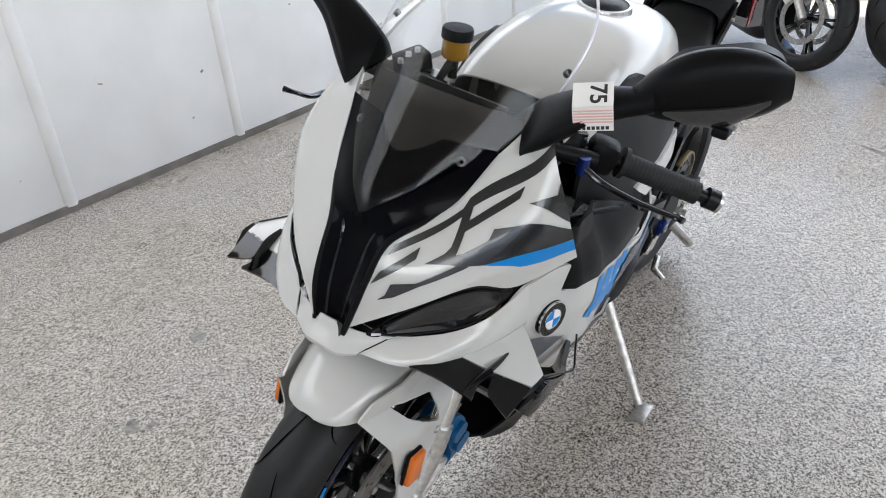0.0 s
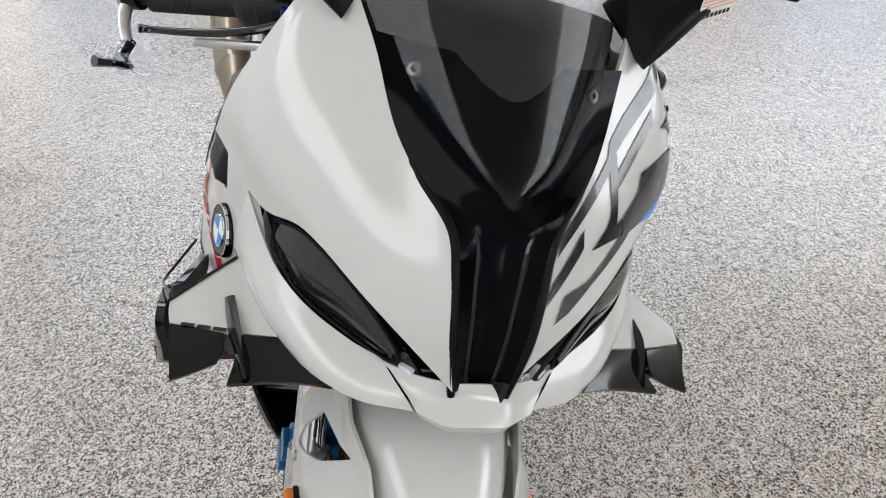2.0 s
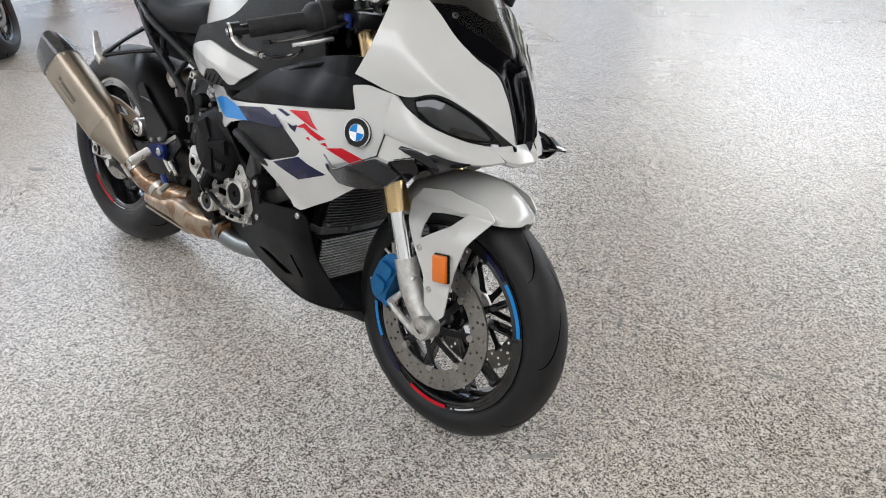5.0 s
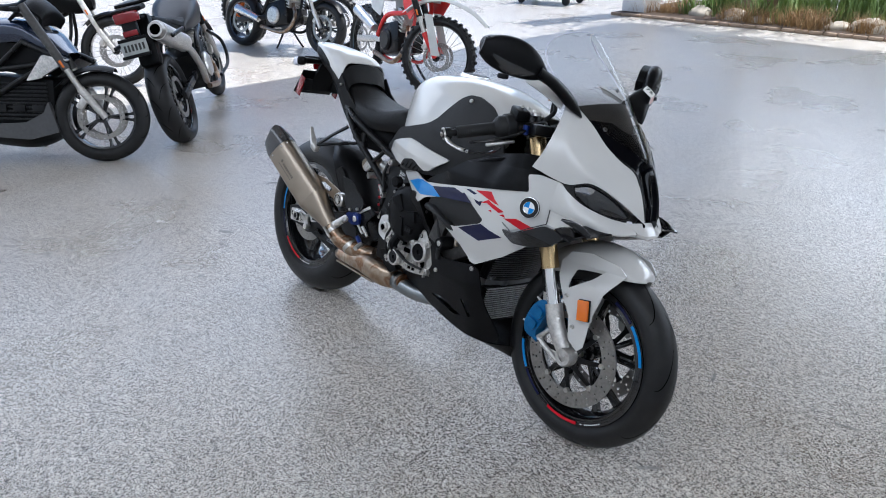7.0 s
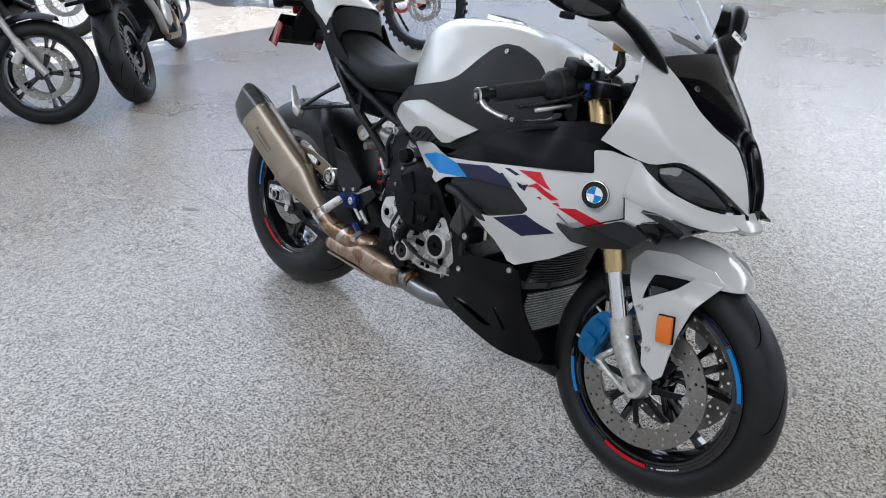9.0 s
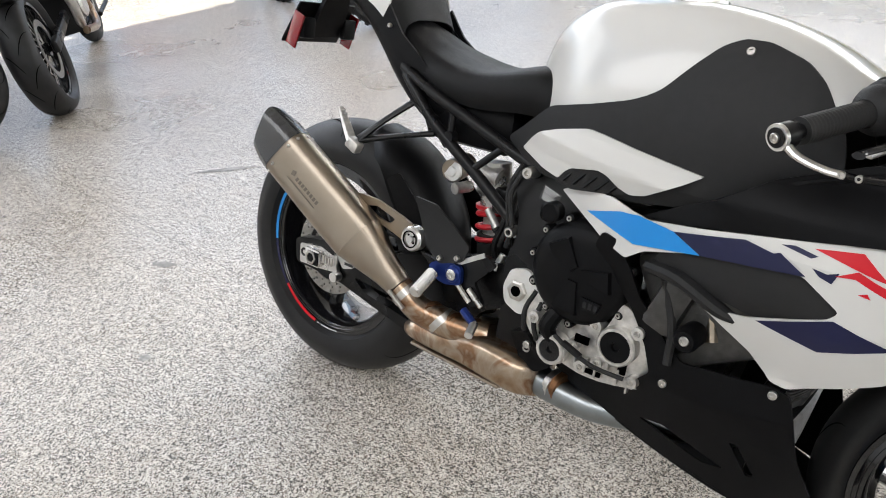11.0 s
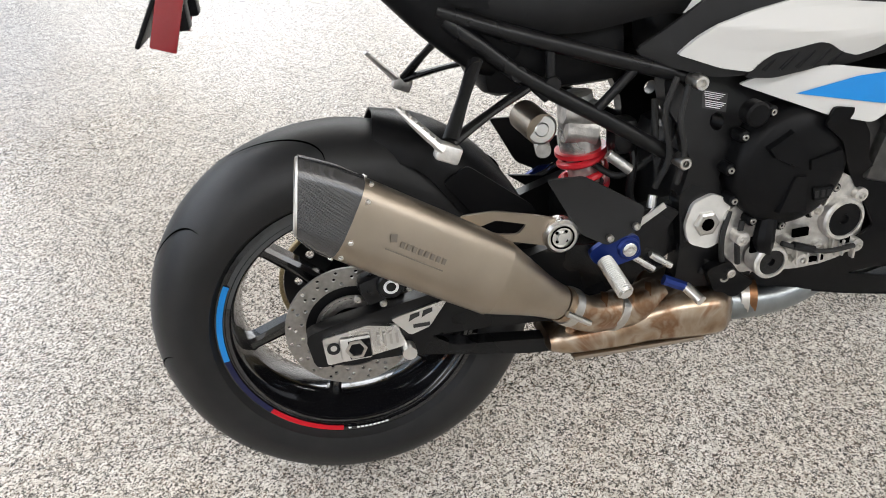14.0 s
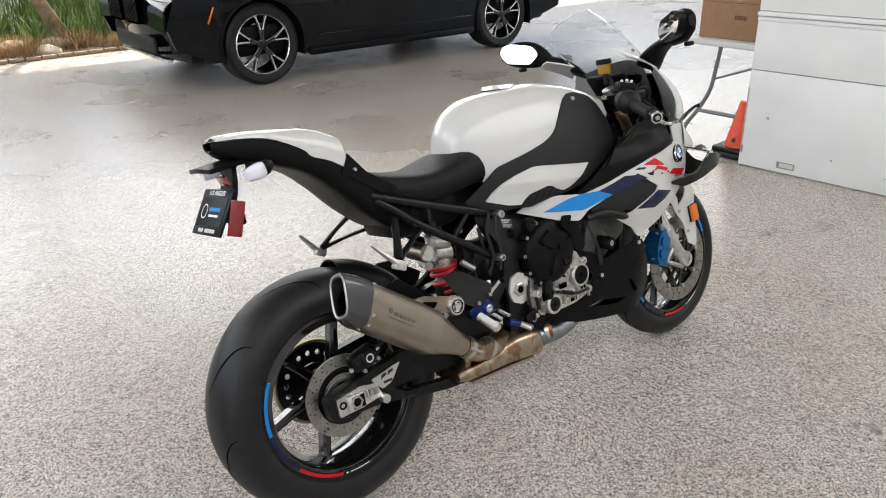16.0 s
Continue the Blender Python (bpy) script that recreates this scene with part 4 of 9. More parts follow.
for s in (-1, 1):
    bm = bmesh.new()
    tube(bm, [(1.428, s * 0.101, 0.931), (1.470, s * 0.078, 0.901), (1.512, s * 0.049, 0.871), (1.541, s * 0.042, 0.822), (1.557, s * 0.037, 0.780), (1.567, s * 0.027, 0.728)], [0.004, 0.005, 0.005, 0.005, 0.005, 0.004], 8)
    part("mask_edge", bm, PLASB, mask)
    bm = bmesh.new()
    tube(bm, [(1.480, s * 0.060, 0.909), (1.511, s * 0.027, 0.873), (1.534, s * 0.021, 0.823), (1.549, s * 0.018, 0.782), (1.560, s * 0.013, 0.730)], [0.0015, 0.003, 0.0034, 0.0034, 0.003], 6)
    part("mask_rib", bm, GLOSSB, mask)
    bm = bmesh.new()
    loft(bm, [[(1.563, s * 0.029, 0.745), (1.560, s * 0.021, 0.744), (1.558, s * 0.013, 0.745)], [(1.566, s * 0.027, 0.728), (1.563, s * 0.021, 0.727), (1.560, s * 0.016, 0.728)], [(1.567, s * 0.023, 0.716), (1.566, s * 0.021, 0.715), (1.565, s * 0.019, 0.716)]], 6, 5, 0.006)
    part("mask_tooth", bm, GLOSSB, mask)

SCR = [
    [(1.512, 0.002, 0.900), (1.512, 0.001, 0.900), (1.513, 0, 0.900)],
    [(1.480, 0.046, 0.922), (1.492, 0.026, 0.925), (1.497, 0, 0.926)],
    [(1.418, 0.094, 0.958), (1.448, 0.052, 0.966), (1.462, 0, 0.970)],
    [(1.352, 0.132, 1.010), (1.394, 0.072, 1.022), (1.414, 0, 1.030)],
    [(1.314, 0.147, 1.041), (1.365, 0.082, 1.054), (1.391, 0, 1.061)],
    [(1.275, 0.158, 1.072), (1.334, 0.090, 1.086), (1.366, 0, 1.092)],
    [(1.205, 0.155, 1.135), (1.268, 0.090, 1.152), (1.305, 0, 1.160)],
    [(1.170, 0.122, 1.185), (1.222, 0.070, 1.202), (1.254, 0, 1.214)],
    [(1.180, 0.062, 1.222), (1.206, 0.034, 1.230), (1.224, 0, 1.237)],
]
whole = [[(x, y, z) for x, y, z in c] + [(x, -y, z) for x, y, z in c[-2::-1]] for c in SCR]
scr = part("windscreen", loft(bmesh.new(), whole, 40, 25), SCREEN, cowl, "curved windscreen, clear above and smoked towards its foot", smooth=60)
bm = bmesh.new()
tube(bm, [c[0] for c in SCR[4:]] + [SCR[-1][-1]] + [(x, -y, z) for x, y, z in [c[0] for c in SCR[4:]][::-1]], 0.0022, 6)
part("screen_edge", bm, CLEARL, scr)
inside = [[(x - 0.012, y * 0.95, z - 0.012) for x, y, z in c] for c in SCR[1:4]] + [[(1.318, 0.132, 1.022), (1.362, 0.076, 1.040), (1.384, 0, 1.050)]]
part("dash_shroud", loft(bmesh.new(), [c + [(x, -y, z) for x, y, z in c[-2::-1]] for c in inside], 14, 17, 0.003), SHROUD, cowl, "dark grey shroud behind the smoked screen", smooth=60)
for s in (-1, 1):
    bolt((1.408, s * 0.088, 0.974), 0.0072, scr, (0.75, s * 0.45, 0.5), DARKST)
    bolt((1.256, s * 0.150, 1.082), 0.006, scr, (0.35, s * 0.6, 0.7), DARKST)

for s in (-1, 1):
    hl = new("headlight")
    hl.parent = bike
    top = [(1.372, 0.208, 0.822), (1.416, 0.188, 0.818), (1.456, 0.160, 0.826), (1.512, 0.104, 0.792), (1.552, 0.056, 0.738)]
    low = [(1.374, 0.207, 0.814), (1.418, 0.190, 0.785), (1.462, 0.162, 0.757), (1.505, 0.108, 0.736), (1.548, 0.062, 0.733)]
    mid = [((a[0] + b[0]) / 2, (a[1] + b[1]) / 2 - 0.002, (a[2] + b[2]) / 2) for a, b in zip(top, low)]
    part("surround", loft(bmesh.new(), [[(x, s * y, z) for x, y, z in q] for q in (top, mid, low)], 7, 17, 0.004), GLOSSB, hl, smooth=60)
    ltop = [(1.420, 0.190, 0.811), (1.456, 0.163, 0.819), (1.500, 0.119, 0.795), (1.538, 0.078, 0.757)]
    llow = [(1.434, 0.186, 0.783), (1.466, 0.164, 0.762), (1.498, 0.122, 0.745), (1.536, 0.080, 0.741)]
    lmid = [((a[0] + b[0]) / 2 + 0.002, (a[1] + b[1]) / 2 + 0.004, (a[2] + b[2]) / 2) for a, b in zip(ltop, llow)]
    lens = part("lens", loft(bmesh.new(), [[(x, s * y, z) for x, y, z in q] for q in (ltop, lmid, llow)], 9, 17, 0.003), LENS, hl, "dark glossy headlight lens", smooth=60)
    bm = bmesh.new()
    tube(bm, [(x + 0.002, s * (y + 0.003), z) for x, y, z in ltop + llow[::-1] + ltop[:1]], 0.0016, 6)
    part("lens_seam", bm, PLASB, lens)

# beak between the two seams, and a cheek from each seam back under the headlight
bt = [(1.528, 0.088, 0.7345), (1.547, 0.060, 0.7355), (1.559, 0.030, 0.738), (1.561, 0, 0.739)]
bc = [(1.569, 0.057, 0.7105), (1.577, 0.041, 0.7075), (1.583, 0.026, 0.7055), (1.584, 0, 0.7065)]
bl = [(1.556, 0.050, 0.701), (1.563, 0.038, 0.698), (1.570, 0.025, 0.696), (1.571, 0, 0.697)]
bk = [(1.500, 0.050, 0.700), (1.500, 0.038, 0.697), (1.500, 0.025, 0.696), (1.500, 0, 0.696)]
both = lambda q: [(x, y, z) for x, y, z in q] + [(x, -y, z) for x, y, z in q[-2::-1]]
part("beak", loft(bmesh.new(), [both(bt), [((a[0] + b[0]) / 2 - 0.003, (a[1] + b[1]) / 2, (a[2] + b[2]) / 2) for a, b in zip(both(bt), both(bc))], both(bc), both(bl), both(bk)], 9, 31, 0.003), WHITE, cowl, "white lacquered beak under the headlights", smooth=30)
CHEEK = (
    [(1.5265, 0.0895, 0.7345), (1.508, 0.118, 0.739), (1.480, 0.156, 0.752), (1.448, 0.184, 0.768), (1.418, 0.201, 0.789), (1.384, 0.2165, 0.817)],
    [(1.548, 0.0755, 0.724), (1.528, 0.117, 0.722), (1.500, 0.161, 0.730), (1.462, 0.193, 0.741), (1.425, 0.2105, 0.757), (1.382, 0.2225, 0.778)],
    [(1.5675, 0.0585, 0.7105), (1.548, 0.108, 0.704), (1.516, 0.150, 0.707), (1.470, 0.184, 0.716), (1.425, 0.205, 0.726), (1.374, 0.222, 0.736)],
    [(1.552, 0.0500, 0.702), (1.532, 0.095, 0.697), (1.500, 0.135, 0.700), (1.455, 0.170, 0.708), (1.410, 0.190, 0.717), (1.365, 0.205, 0.728)],
)
for s in (-1, 1):
    part("cheek", loft(bmesh.new(), [[(x, s * y, z) for x, y, z in q] for q in CHEEK], 10, 24, 0.003), WHITE, cowl, "white lacquered cheek below the headlight", smooth=35)
    bm = bmesh.new()
    tube(bm, [(1.5275, s * 0.0888, 0.7355), (1.5485, s * 0.0748, 0.7248), (1.5688, s * 0.0578, 0.7112)], 0.0009, 6, 7)
    part("seam", bm, SHADEB, cowl)
# small clear lamp tucked under each headlight tip
for s in (-1, 1):
    part("marker_lamp", box(bmesh.new(), (0, 0, 0), (0.016, 0.012, 0.006), None, 0.002), CLEARL, cowl, "small clear marker lamp", loc=Matrix.Translation((1.541, s * 0.066, 0.7375)) @ Matrix.Rotation(-s * radians(45), 4, "Z"))

# winglets: a top blade, an outer plate, a return, a fin
for s in (-1, 1):
    wing = new("winglet")
    wing.parent = bike
    P = lambda x, y, z: (x, s * y, z)
    inner = [P(1.376, 0.218, 0.733), P(1.428, 0.198, 0.724), P(1.480, 0.179, 0.714)]
    midl = [P(1.400, 0.251, 0.720), P(1.436, 0.238, 0.7145), P(1.468, 0.229, 0.707)]
    outer = [P(1.425, 0.284, 0.706), P(1.440, 0.284, 0.705), P(1.454, 0.282, 0.703)]
    part("blade", loft(bmesh.new(), [inner, midl, outer], 9, 9, 0.005), WHITE, wing, "white winglet blade", smooth=40)
    tipa = [[P(1.481, 0.179, 0.714), P(1.508, 0.154, 0.708), P(1.538, 0.126, 0.705)], [P(1.476, 0.204, 0.7105), P(1.500, 0.186, 0.703), P(1.524, 0.172, 0.697)], [P(1.471, 0.227, 0.7070), P(1.494, 0.220, 0.699), P(1.524, 0.226, 0.693)]]
    part("blade_tip", loft(bmesh.new(), tipa, 11, 11, 0.005), GLOSSB, wing, "gloss black winglet edge", smooth=40)
    tipb = [[P(1.470, 0.231, 0.7065), P(1.483, 0.231, 0.698), P(1.494, 0.236, 0.689)], [P(1.462, 0.256, 0.705), P(1.482, 0.256, 0.694), P(1.501, 0.257, 0.683)], [P(1.455, 0.282, 0.703), P(1.480, 0.280, 0.691), P(1.508, 0.277, 0.680)]]
    part("blade_tip", loft(bmesh.new(), tipb, 9, 9, 0.005), GLOSSB, wing, smooth=40)
    for k in range(3):
        a = Vector(P(1.4660 - 0.0035 * k, 0.2350 + 0.0150 * k, 0.7072 - 0.0010 * k)) + Vector((0, 0, 0.0010))
        part("stripe_mark", box(bmesh.new(), (0, 0, 0), (0.0045, 0.0125, 0.0006)), GLOSSB, wing, loc=Matrix.Translation(a) @ Matrix.Rotation(s * radians(14), 4, "Z") @ Matrix.Rotation(-s * radians(6), 4, "X"), smooth=0)
    bm = bmesh.new()
    foot = [P(1.428, 0.233, 0.716), P(1.466, 0.228, 0.709), P(1.496, 0.219, 0.700), P(1.520, 0.212, 0.692)]
    crest = [P(1.432, 0.228, 0.723), P(1.468, 0.224, 0.724), P(1.498, 0.216, 0.716), P(1.524, 0.211, 0.700)]
    inn = [P(1.424, 0.221, 0.718), P(1.462, 0.216, 0.711), P(1.492, 0.208, 0.703), P(1.517, 0.203, 0.694)]
    loft(bm, [foot, crest, inn], 7, 13)
    part("fin", bm, GLOSSB, wing, "gloss black fin", smooth=30)
    bm = bmesh.new()
    tube(bm, [P(1.252, 0.267, 0.661), P(1.290, 0.284, 0.655), P(1.322, 0.297, 0.652), P(1.372, 0.292, 0.679), P(1.425, 0.285, 0.706)], 0.0018, 6)
    part("edge_line", bm, GLOSSB, wing)
    endo = [(1.246, 0.640), (1.322, 0.650), (1.380, 0.679), (1.425, 0.702), (1.456, 0.699), (1.488, 0.684), (1.455, 0.650), (1.385, 0.628), (1.300, 0.612), (1.256, 0.628)]
    part("end_plate", plate(bmesh.new(), rounded(endo, 0.008, 2), lambda x, z: 0.262 + 0.034 * min(1.0, max(0.0, (x - 1.232) / 0.12)) - 0.018 * max(0.0, (x - 1.45) / 0.05) - 0.35 * max(0.0, 0.66 - z), 0.008, 0.03, s), GLOSSB, wing, "gloss black outer plate of the winglet", smooth=50)
    low1 = [P(1.300, 0.258, 0.614), P(1.38, 0.280, 0.628), P(1.458, 0.268, 0.660)]
    low2 = [P(1.320, 0.215, 0.610), P(1.39, 0.225, 0.632), P(1.465, 0.205, 0.668)]
    low3 = [P(1.350, 0.165, 0.640), P(1.42, 0.160, 0.668), P(1.500, 0.140, 0.695)]
    part("return", loft(bmesh.new(), [low1, low2, low3], 9, 9, 0.005), GLOSSB, wing, smooth=40)
    bm = bmesh.new()
    tube(bm, [P(1.375, 0.217, 0.7345), P(1.400, 0.251, 0.721), P(1.425, 0.285, 0.7065)], 0.0018, 6)
    tube(bm, [P(1.376, 0.217, 0.7345), P(1.428, 0.197, 0.7255), P(1.480, 0.178, 0.7155)], 0.0018, 6)
    part("edge_line", bm, GLOSSB, wing)

# mirrors
GREYD = material("dark_grey_lens", (0.025, 0.025, 0.027), 0.15, Coat_Weight=0.6)
def ring(c, ax, up, a, b, n=14, p=0.8):
    d = Vector(ax).normalized()
    u = (Vector(up) - d * d.dot(Vector(up))).normalized()
    v = d.cross(u)
    out = []
    for t in np.linspace(0, 2 * math.pi, n, endpoint=False):
        ct, st = math.cos(t), math.sin(t)
        out.append(tuple(Vector(c) + u * a * math.copysign(abs(ct) ** p, ct) + v * b * math.copysign(abs(st) ** p, st)))
    return out


def ring_loft(bm, rings, nu):
    """A smooth body through closed rings of as many points, with closed ends."""
    rows = np.array(rings)
    n = rows.shape[1]
    grid = np.array([spline(rows[:, j], nu) for j in range(n)]).transpose(1, 0, 2)
    g = [[bm.verts.new(p) for p in row] for row in grid]
    for a, b in zip(g, g[1:]):
        for j in range(n):
            bm.faces.new((a[j], a[(j + 1) % n], b[(j + 1) % n], b[j]))
    bm.faces.new(g[0][::-1]), bm.faces.new(g[-1])
    return bm


for s in (-1, 1):
    mir = new("mirror")
    mir.parent = bike
    ax = Vector((-0.45, s * 0.85, 0.28))
    Q = lambda x, y, z: Vector((x, s * y, z))
    bm = ring_loft(bmesh.new(), [ring(Q(1.334, 0.138, 1.015), (-0.1, s * 0.8, 0.5), (0.8, 0, -0.62), 0.044, 0.006), ring(Q(1.322, 0.164, 1.036), (-0.15, s * 0.8, 0.5), (0.8, 0, -0.55), 0.044, 0.017), ring(Q(1.305, 0.220, 1.074), ax, (1, 0, -0.4), 0.031, 0.017), ring(Q(1.290, 0.285, 1.100), ax, (1, 0, 0), 0.024, 0.016)], 14)
    part("stem", bm, PLASB, mir, "satin black mirror stem", smooth=60)
    fw_ax = (-0.55, s * 0.80, 0.25)
    stations = [(1.296, 0.262, 1.095, 0.015, 0.017), (1.280, 0.288, 1.108, 0.035, 0.027), (1.262, 0.320, 1.121, 0.047, 0.034), (1.240, 0.358, 1.131, 0.050, 0.035), (1.216, 0.396, 1.139, 0.041, 0.030), (1.200, 0.424, 1.143, 0.022, 0.014)]
    HEAD = [ring(Q(x, y, z), fw_ax, (0.1, 0, 1), a, b * 0.78) for x, y, z, a, b in stations]
    bm = ring_loft(bmesh.new(), [*HEAD], 24)
    shell = part("housing", bm, PLASB, mir, "satin black mirror housing", smooth=60)
    gn = Vector((-0.87, -s * 0.48, 0.10)).normalized()
    gl = Vector((-0.48, s * 0.87, 0.16))
    gl = (gl - gn * gl.dot(gn)).normalized()
    gu = gn.cross(gl) * (1 if gn.cross(gl).z > 0 else -1)
    gc = Q(1.206, 0.336, 1.132)
    face = [(-1.0, 0.05), (-0.62, 0.80), (0.55, 1.0), (0.98, 0.62), (1.0, -0.10), (0.62, -0.86), (-0.62, -0.90)]
    face = rounded([(u * 0.075, v * 0.039) for u, v in face], 0.012, 2)
    for name, k, off, dep, mat in (("mirror_surround", 1.06, 0.004, 0.024, PLASB), ("mirror_glass", 1.0, 0.0055, 0.004, MIRROR)):
        bm = bmesh.new()
        bm.faces.new([bm.verts.new(gc + gl * u * k + gu * v * k + gn * off) for u, v in face])
        r = bmesh.ops.extrude_face_region(bm, geom=bm.faces[:], use_keep_orig=True)
        for g in r["geom"]:
            if isinstance(g, bmesh.types.BMVert):
                g.co -= gn * dep
        part(name, bm, mat, mir, smooth=30)
    # grey turn lens let into the front of the housing
    rows = []
    for (x, y, z, a, b), (t0, t1) in zip(stations[1:5], ((106, 112), (104, 146), (102, 148), (97, 104))):
        c = Vector(fw_ax).normalized()
        u = (Vector((0.1, 0, 1)) - c * c.dot(Vector((0.1, 0, 1)))).normalized()
        f = c.cross(u) * s
        row = []
        for t in np.radians(np.linspace(t0, t1, 4)):
            ct, st = math.cos(t), math.sin(t)
            row.append(tuple(Q(x, y, z) + u * 1.02 * a * math.copysign(abs(ct) ** 0.8, ct) + f * 0.82 * b * abs(st) ** 0.8))
        rows.append(row)
    part("turn_lens", loft(bmesh.new(), rows, 13, 7, 0.004), GREYD, mir, "grey turn signal lens", smooth=60)
    part("lens_foot", box(bmesh.new(), Q(1.246, 0.372, 1.074), (0.026, 0.022, 0.014), None, 0.004), PLASB, mir)

# paper price tag folded round the left stem
tag = new("paper_tag")
tag.parent = bike
tm = facing((1.336, 0.226, 1.082), (-0.35, 0.9, 0.25), (-0.75, -0.3, 0.6))
part("upper_flap", box(bmesh.new(), (0, 0.018, 0.004), (0.052, 0.036, 0.0012)), TAG, tag, loc=tm, smooth=0)
fl = tm @ Matrix.Translation((0, 0, 0.004)) @ Matrix.Rotation(radians(62), 4, "X")
lower = part("lower_flap", box(bmesh.new(), (0, -0.018, 0), (0.052, 0.036, 0.0012)), TAG, tag, loc=fl, smooth=0)
letters("75", 0.030, INK, tag, tm @ Matrix.Translation((0.006, 0.018, 0.0048)) @ Matrix.Rotation(radians(-90), 4, "Z"), bold=0.0006)
for k in range(5):
    part("print_line", box(bmesh.new(), (0, -0.006 - 0.0042 * k, 0.0009), (0.050, 0.0022, 0.0002)), TAGR, tag, loc=fl, smooth=0)
for k in range(7):
    part("print_bar", box(bmesh.new(), (-0.018 + 0.006 * k, -0.0315, 0.0009), (0.0042, 0.0050, 0.0003)), INK, tag, loc=fl, smooth=0)

# handlebars, levers, switches
for s in (-1, 1):
    hb = new("handlebar")
    hb.parent = bike
    A, B = Vector((1.172, s * 0.135, 0.944)), Vector((1.058, s * 0.362, 0.882))
    d = (B - A).normalized()
    part("bar_tube", rod(bmesh.new(), A, B, 0.011, n=16), FRAMEB, hb)
    bm = bmesh.new()
    lathe(bm, [(0.006, 0.105)] + [(0.0188 if i % 4 < 2 else 0.0184, 0.105 + 0.13 * i / 80) for i in range(81)] + [(0.006, 0.235)], n=18, axis="z")
    bmesh.ops.transform(bm, matrix=Matrix.Translation(A) @ d.to_track_quat("Z", "X").to_matrix().to_4x4(), verts=bm.verts[:])
    part("grip", bm, GRIPB, hb, "ribbed black rubber grip")
    part("grip_flange", rod(bmesh.new(), A + d * 0.098, A + d * 0.106, 0.026, n=20), GRIPB, hb)
    part("bar_end", rod(bmesh.new(), B - d * 0.010, B + d * 0.014, 0.0175, n=20), FRAMEB, hb)
    part("end_ring", rod(bmesh.new(), B + d * 0.009, B + d * 0.0142, 0.0180, n=22), ALU, hb, "machined silver end ring")
    part("end_plug", rod(bmesh.new(), B + d * 0.012, B + d * 0.0160, 0.0135, n=20), FRAMEB, hb)
    bolt(B + d * 0.016, 0.007, hb, d)
    if s < 0:
        bm = bmesh.new()
        lathe(bm, [(0.012, 0.050), (0.036, 0.052), (0.039, 0.058), (0.039, 0.080), (0.035, 0.084), (0.035, 0.098), (0.030, 0.108), (0.020, 0.118)], n=28, axis="z")
        bmesh.ops.transform(bm, matrix=Matrix.Translation(A) @ d.to_track_quat("Z", "X").to_matrix().to_4x4(), verts=bm.verts[:])
        part("throttle_barrel", bm, GRAINB, hb, "round black throttle housing")
        part("control_block", box(bmesh.new(), A + d * 0.048 + Vector((0.010, 0, 0.036)), (0.060, 0.046, 0.036), Matrix.Rotation(radians(-24), 4, "Z") @ Matrix.Rotation(radians(14), 4, "Y"), 0.007), PLASB, hb)
        part("pump_body", box(bmesh.new(), A + d * 0.020 + Vector((0.062, 0, -0.004)), (0.070, 0.060, 0.034), Matrix.Rotation(radians(-24), 4, "Z"), 0.008), FRAMEB, hb)
        part("blade_insert", box(bmesh.new(), A + d * 0.128 + Vector((0.050, 0, -0.034)), (0.012, 0.090, 0.010), d.to_track_quat("Y", "Z").to_matrix().to_4x4(), 0.003), ALU, hb, "bare aluminium lever blade")
        for q in ((0.030, 0.0, 0.056), (0.052, 0.0, 0.050), (0.004, 0.0, 0.058)):
            bolt(A + d * 0.040 + Vector(q), 0.005, hb, (0, 0, 1))
        bm = bmesh.new()
        tube(bm, [A + Vector((0.075, 0.0, 0.0)), A + Vector((0.120, -0.020, 0.010)), A + Vector((0.150, -0.005, -0.040)), A + Vector((0.135, 0.03, -0.13))], 0.006, 8)
        tube(bm, [A + Vector((0.085, 0.02, 0.004)), A + Vector((0.135, 0.01, 0.020)), A + Vector((0.160, 0.03, -0.050)), A + Vector((0.120, 0.05, -0.14))], 0.005, 8)
        part("hose", bm, GRIPB, hb)
    clampm = Matrix.Translation(A + d * 0.065) @ d.to_track_quat("Z", "X").to_matrix().to_4x4()
    sw = part("switch_housing", box(bmesh.new(), (0, 0, 0), (0.056, 0.050, 0.052), None, 0.014), PLASB, hb, "black plastic switch housing", loc=clampm)
    part("switch_block", box(bmesh.new(), (0.0, 0.0, -0.05), (0.046, 0.044, 0.035), None, 0.008), PLASB, sw)
    for k in range(3):
        part("switch_key", box(bmesh.new(), (-0.012 + 0.012 * k, -0.026, -0.004), (0.008, 0.010, 0.018), None, 0.002), RED if s < 0 and k == 0 else GRAINB, sw)
    part("clamp", rod(bmesh.new(), A - Vector((-0.004, 0, 0.012)), A + Vector((-0.006, 0, 0.018)), 0.034, n=24), FRAMEB, hb)
    # master cylinder and lever
    mc = A + d * 0.040 + Vector((0.038, 0, 0.004))
    part("master_cylinder", rod(bmesh.new(), mc - d * 0.035 + Vector((0.02, 0, 0)), mc + d * 0.03, 0.014, n=16), PLASB, hb)
    bm = bmesh.new()
    L0 = mc + d * 0.02 + Vector((0.02, 0, -0.004))
    tube(bm, [L0, L0 + d * 0.04 + Vector((0.012, 0, -0.008)), L0 + d * 0.10 + Vector((0.016, 0, -0.014)), L0 + d * 0.165 + Vector((0.012, 0, -0.016)), L0 + d * 0.185 + Vector((0.022, 0, -0.012))], [0.009, 0.008, 0.007, 0.006, 0.008], 10, flat=0.6)
    part("lever", bm, GLOSSB, hb, "black folding lever")
    part("lever_pivot", rod(bmesh.new(), L0 + Vector((0, 0, -0.014)), L0 + Vector((0, 0, 0.014)), 0.010, n=14), BLUED, hb)
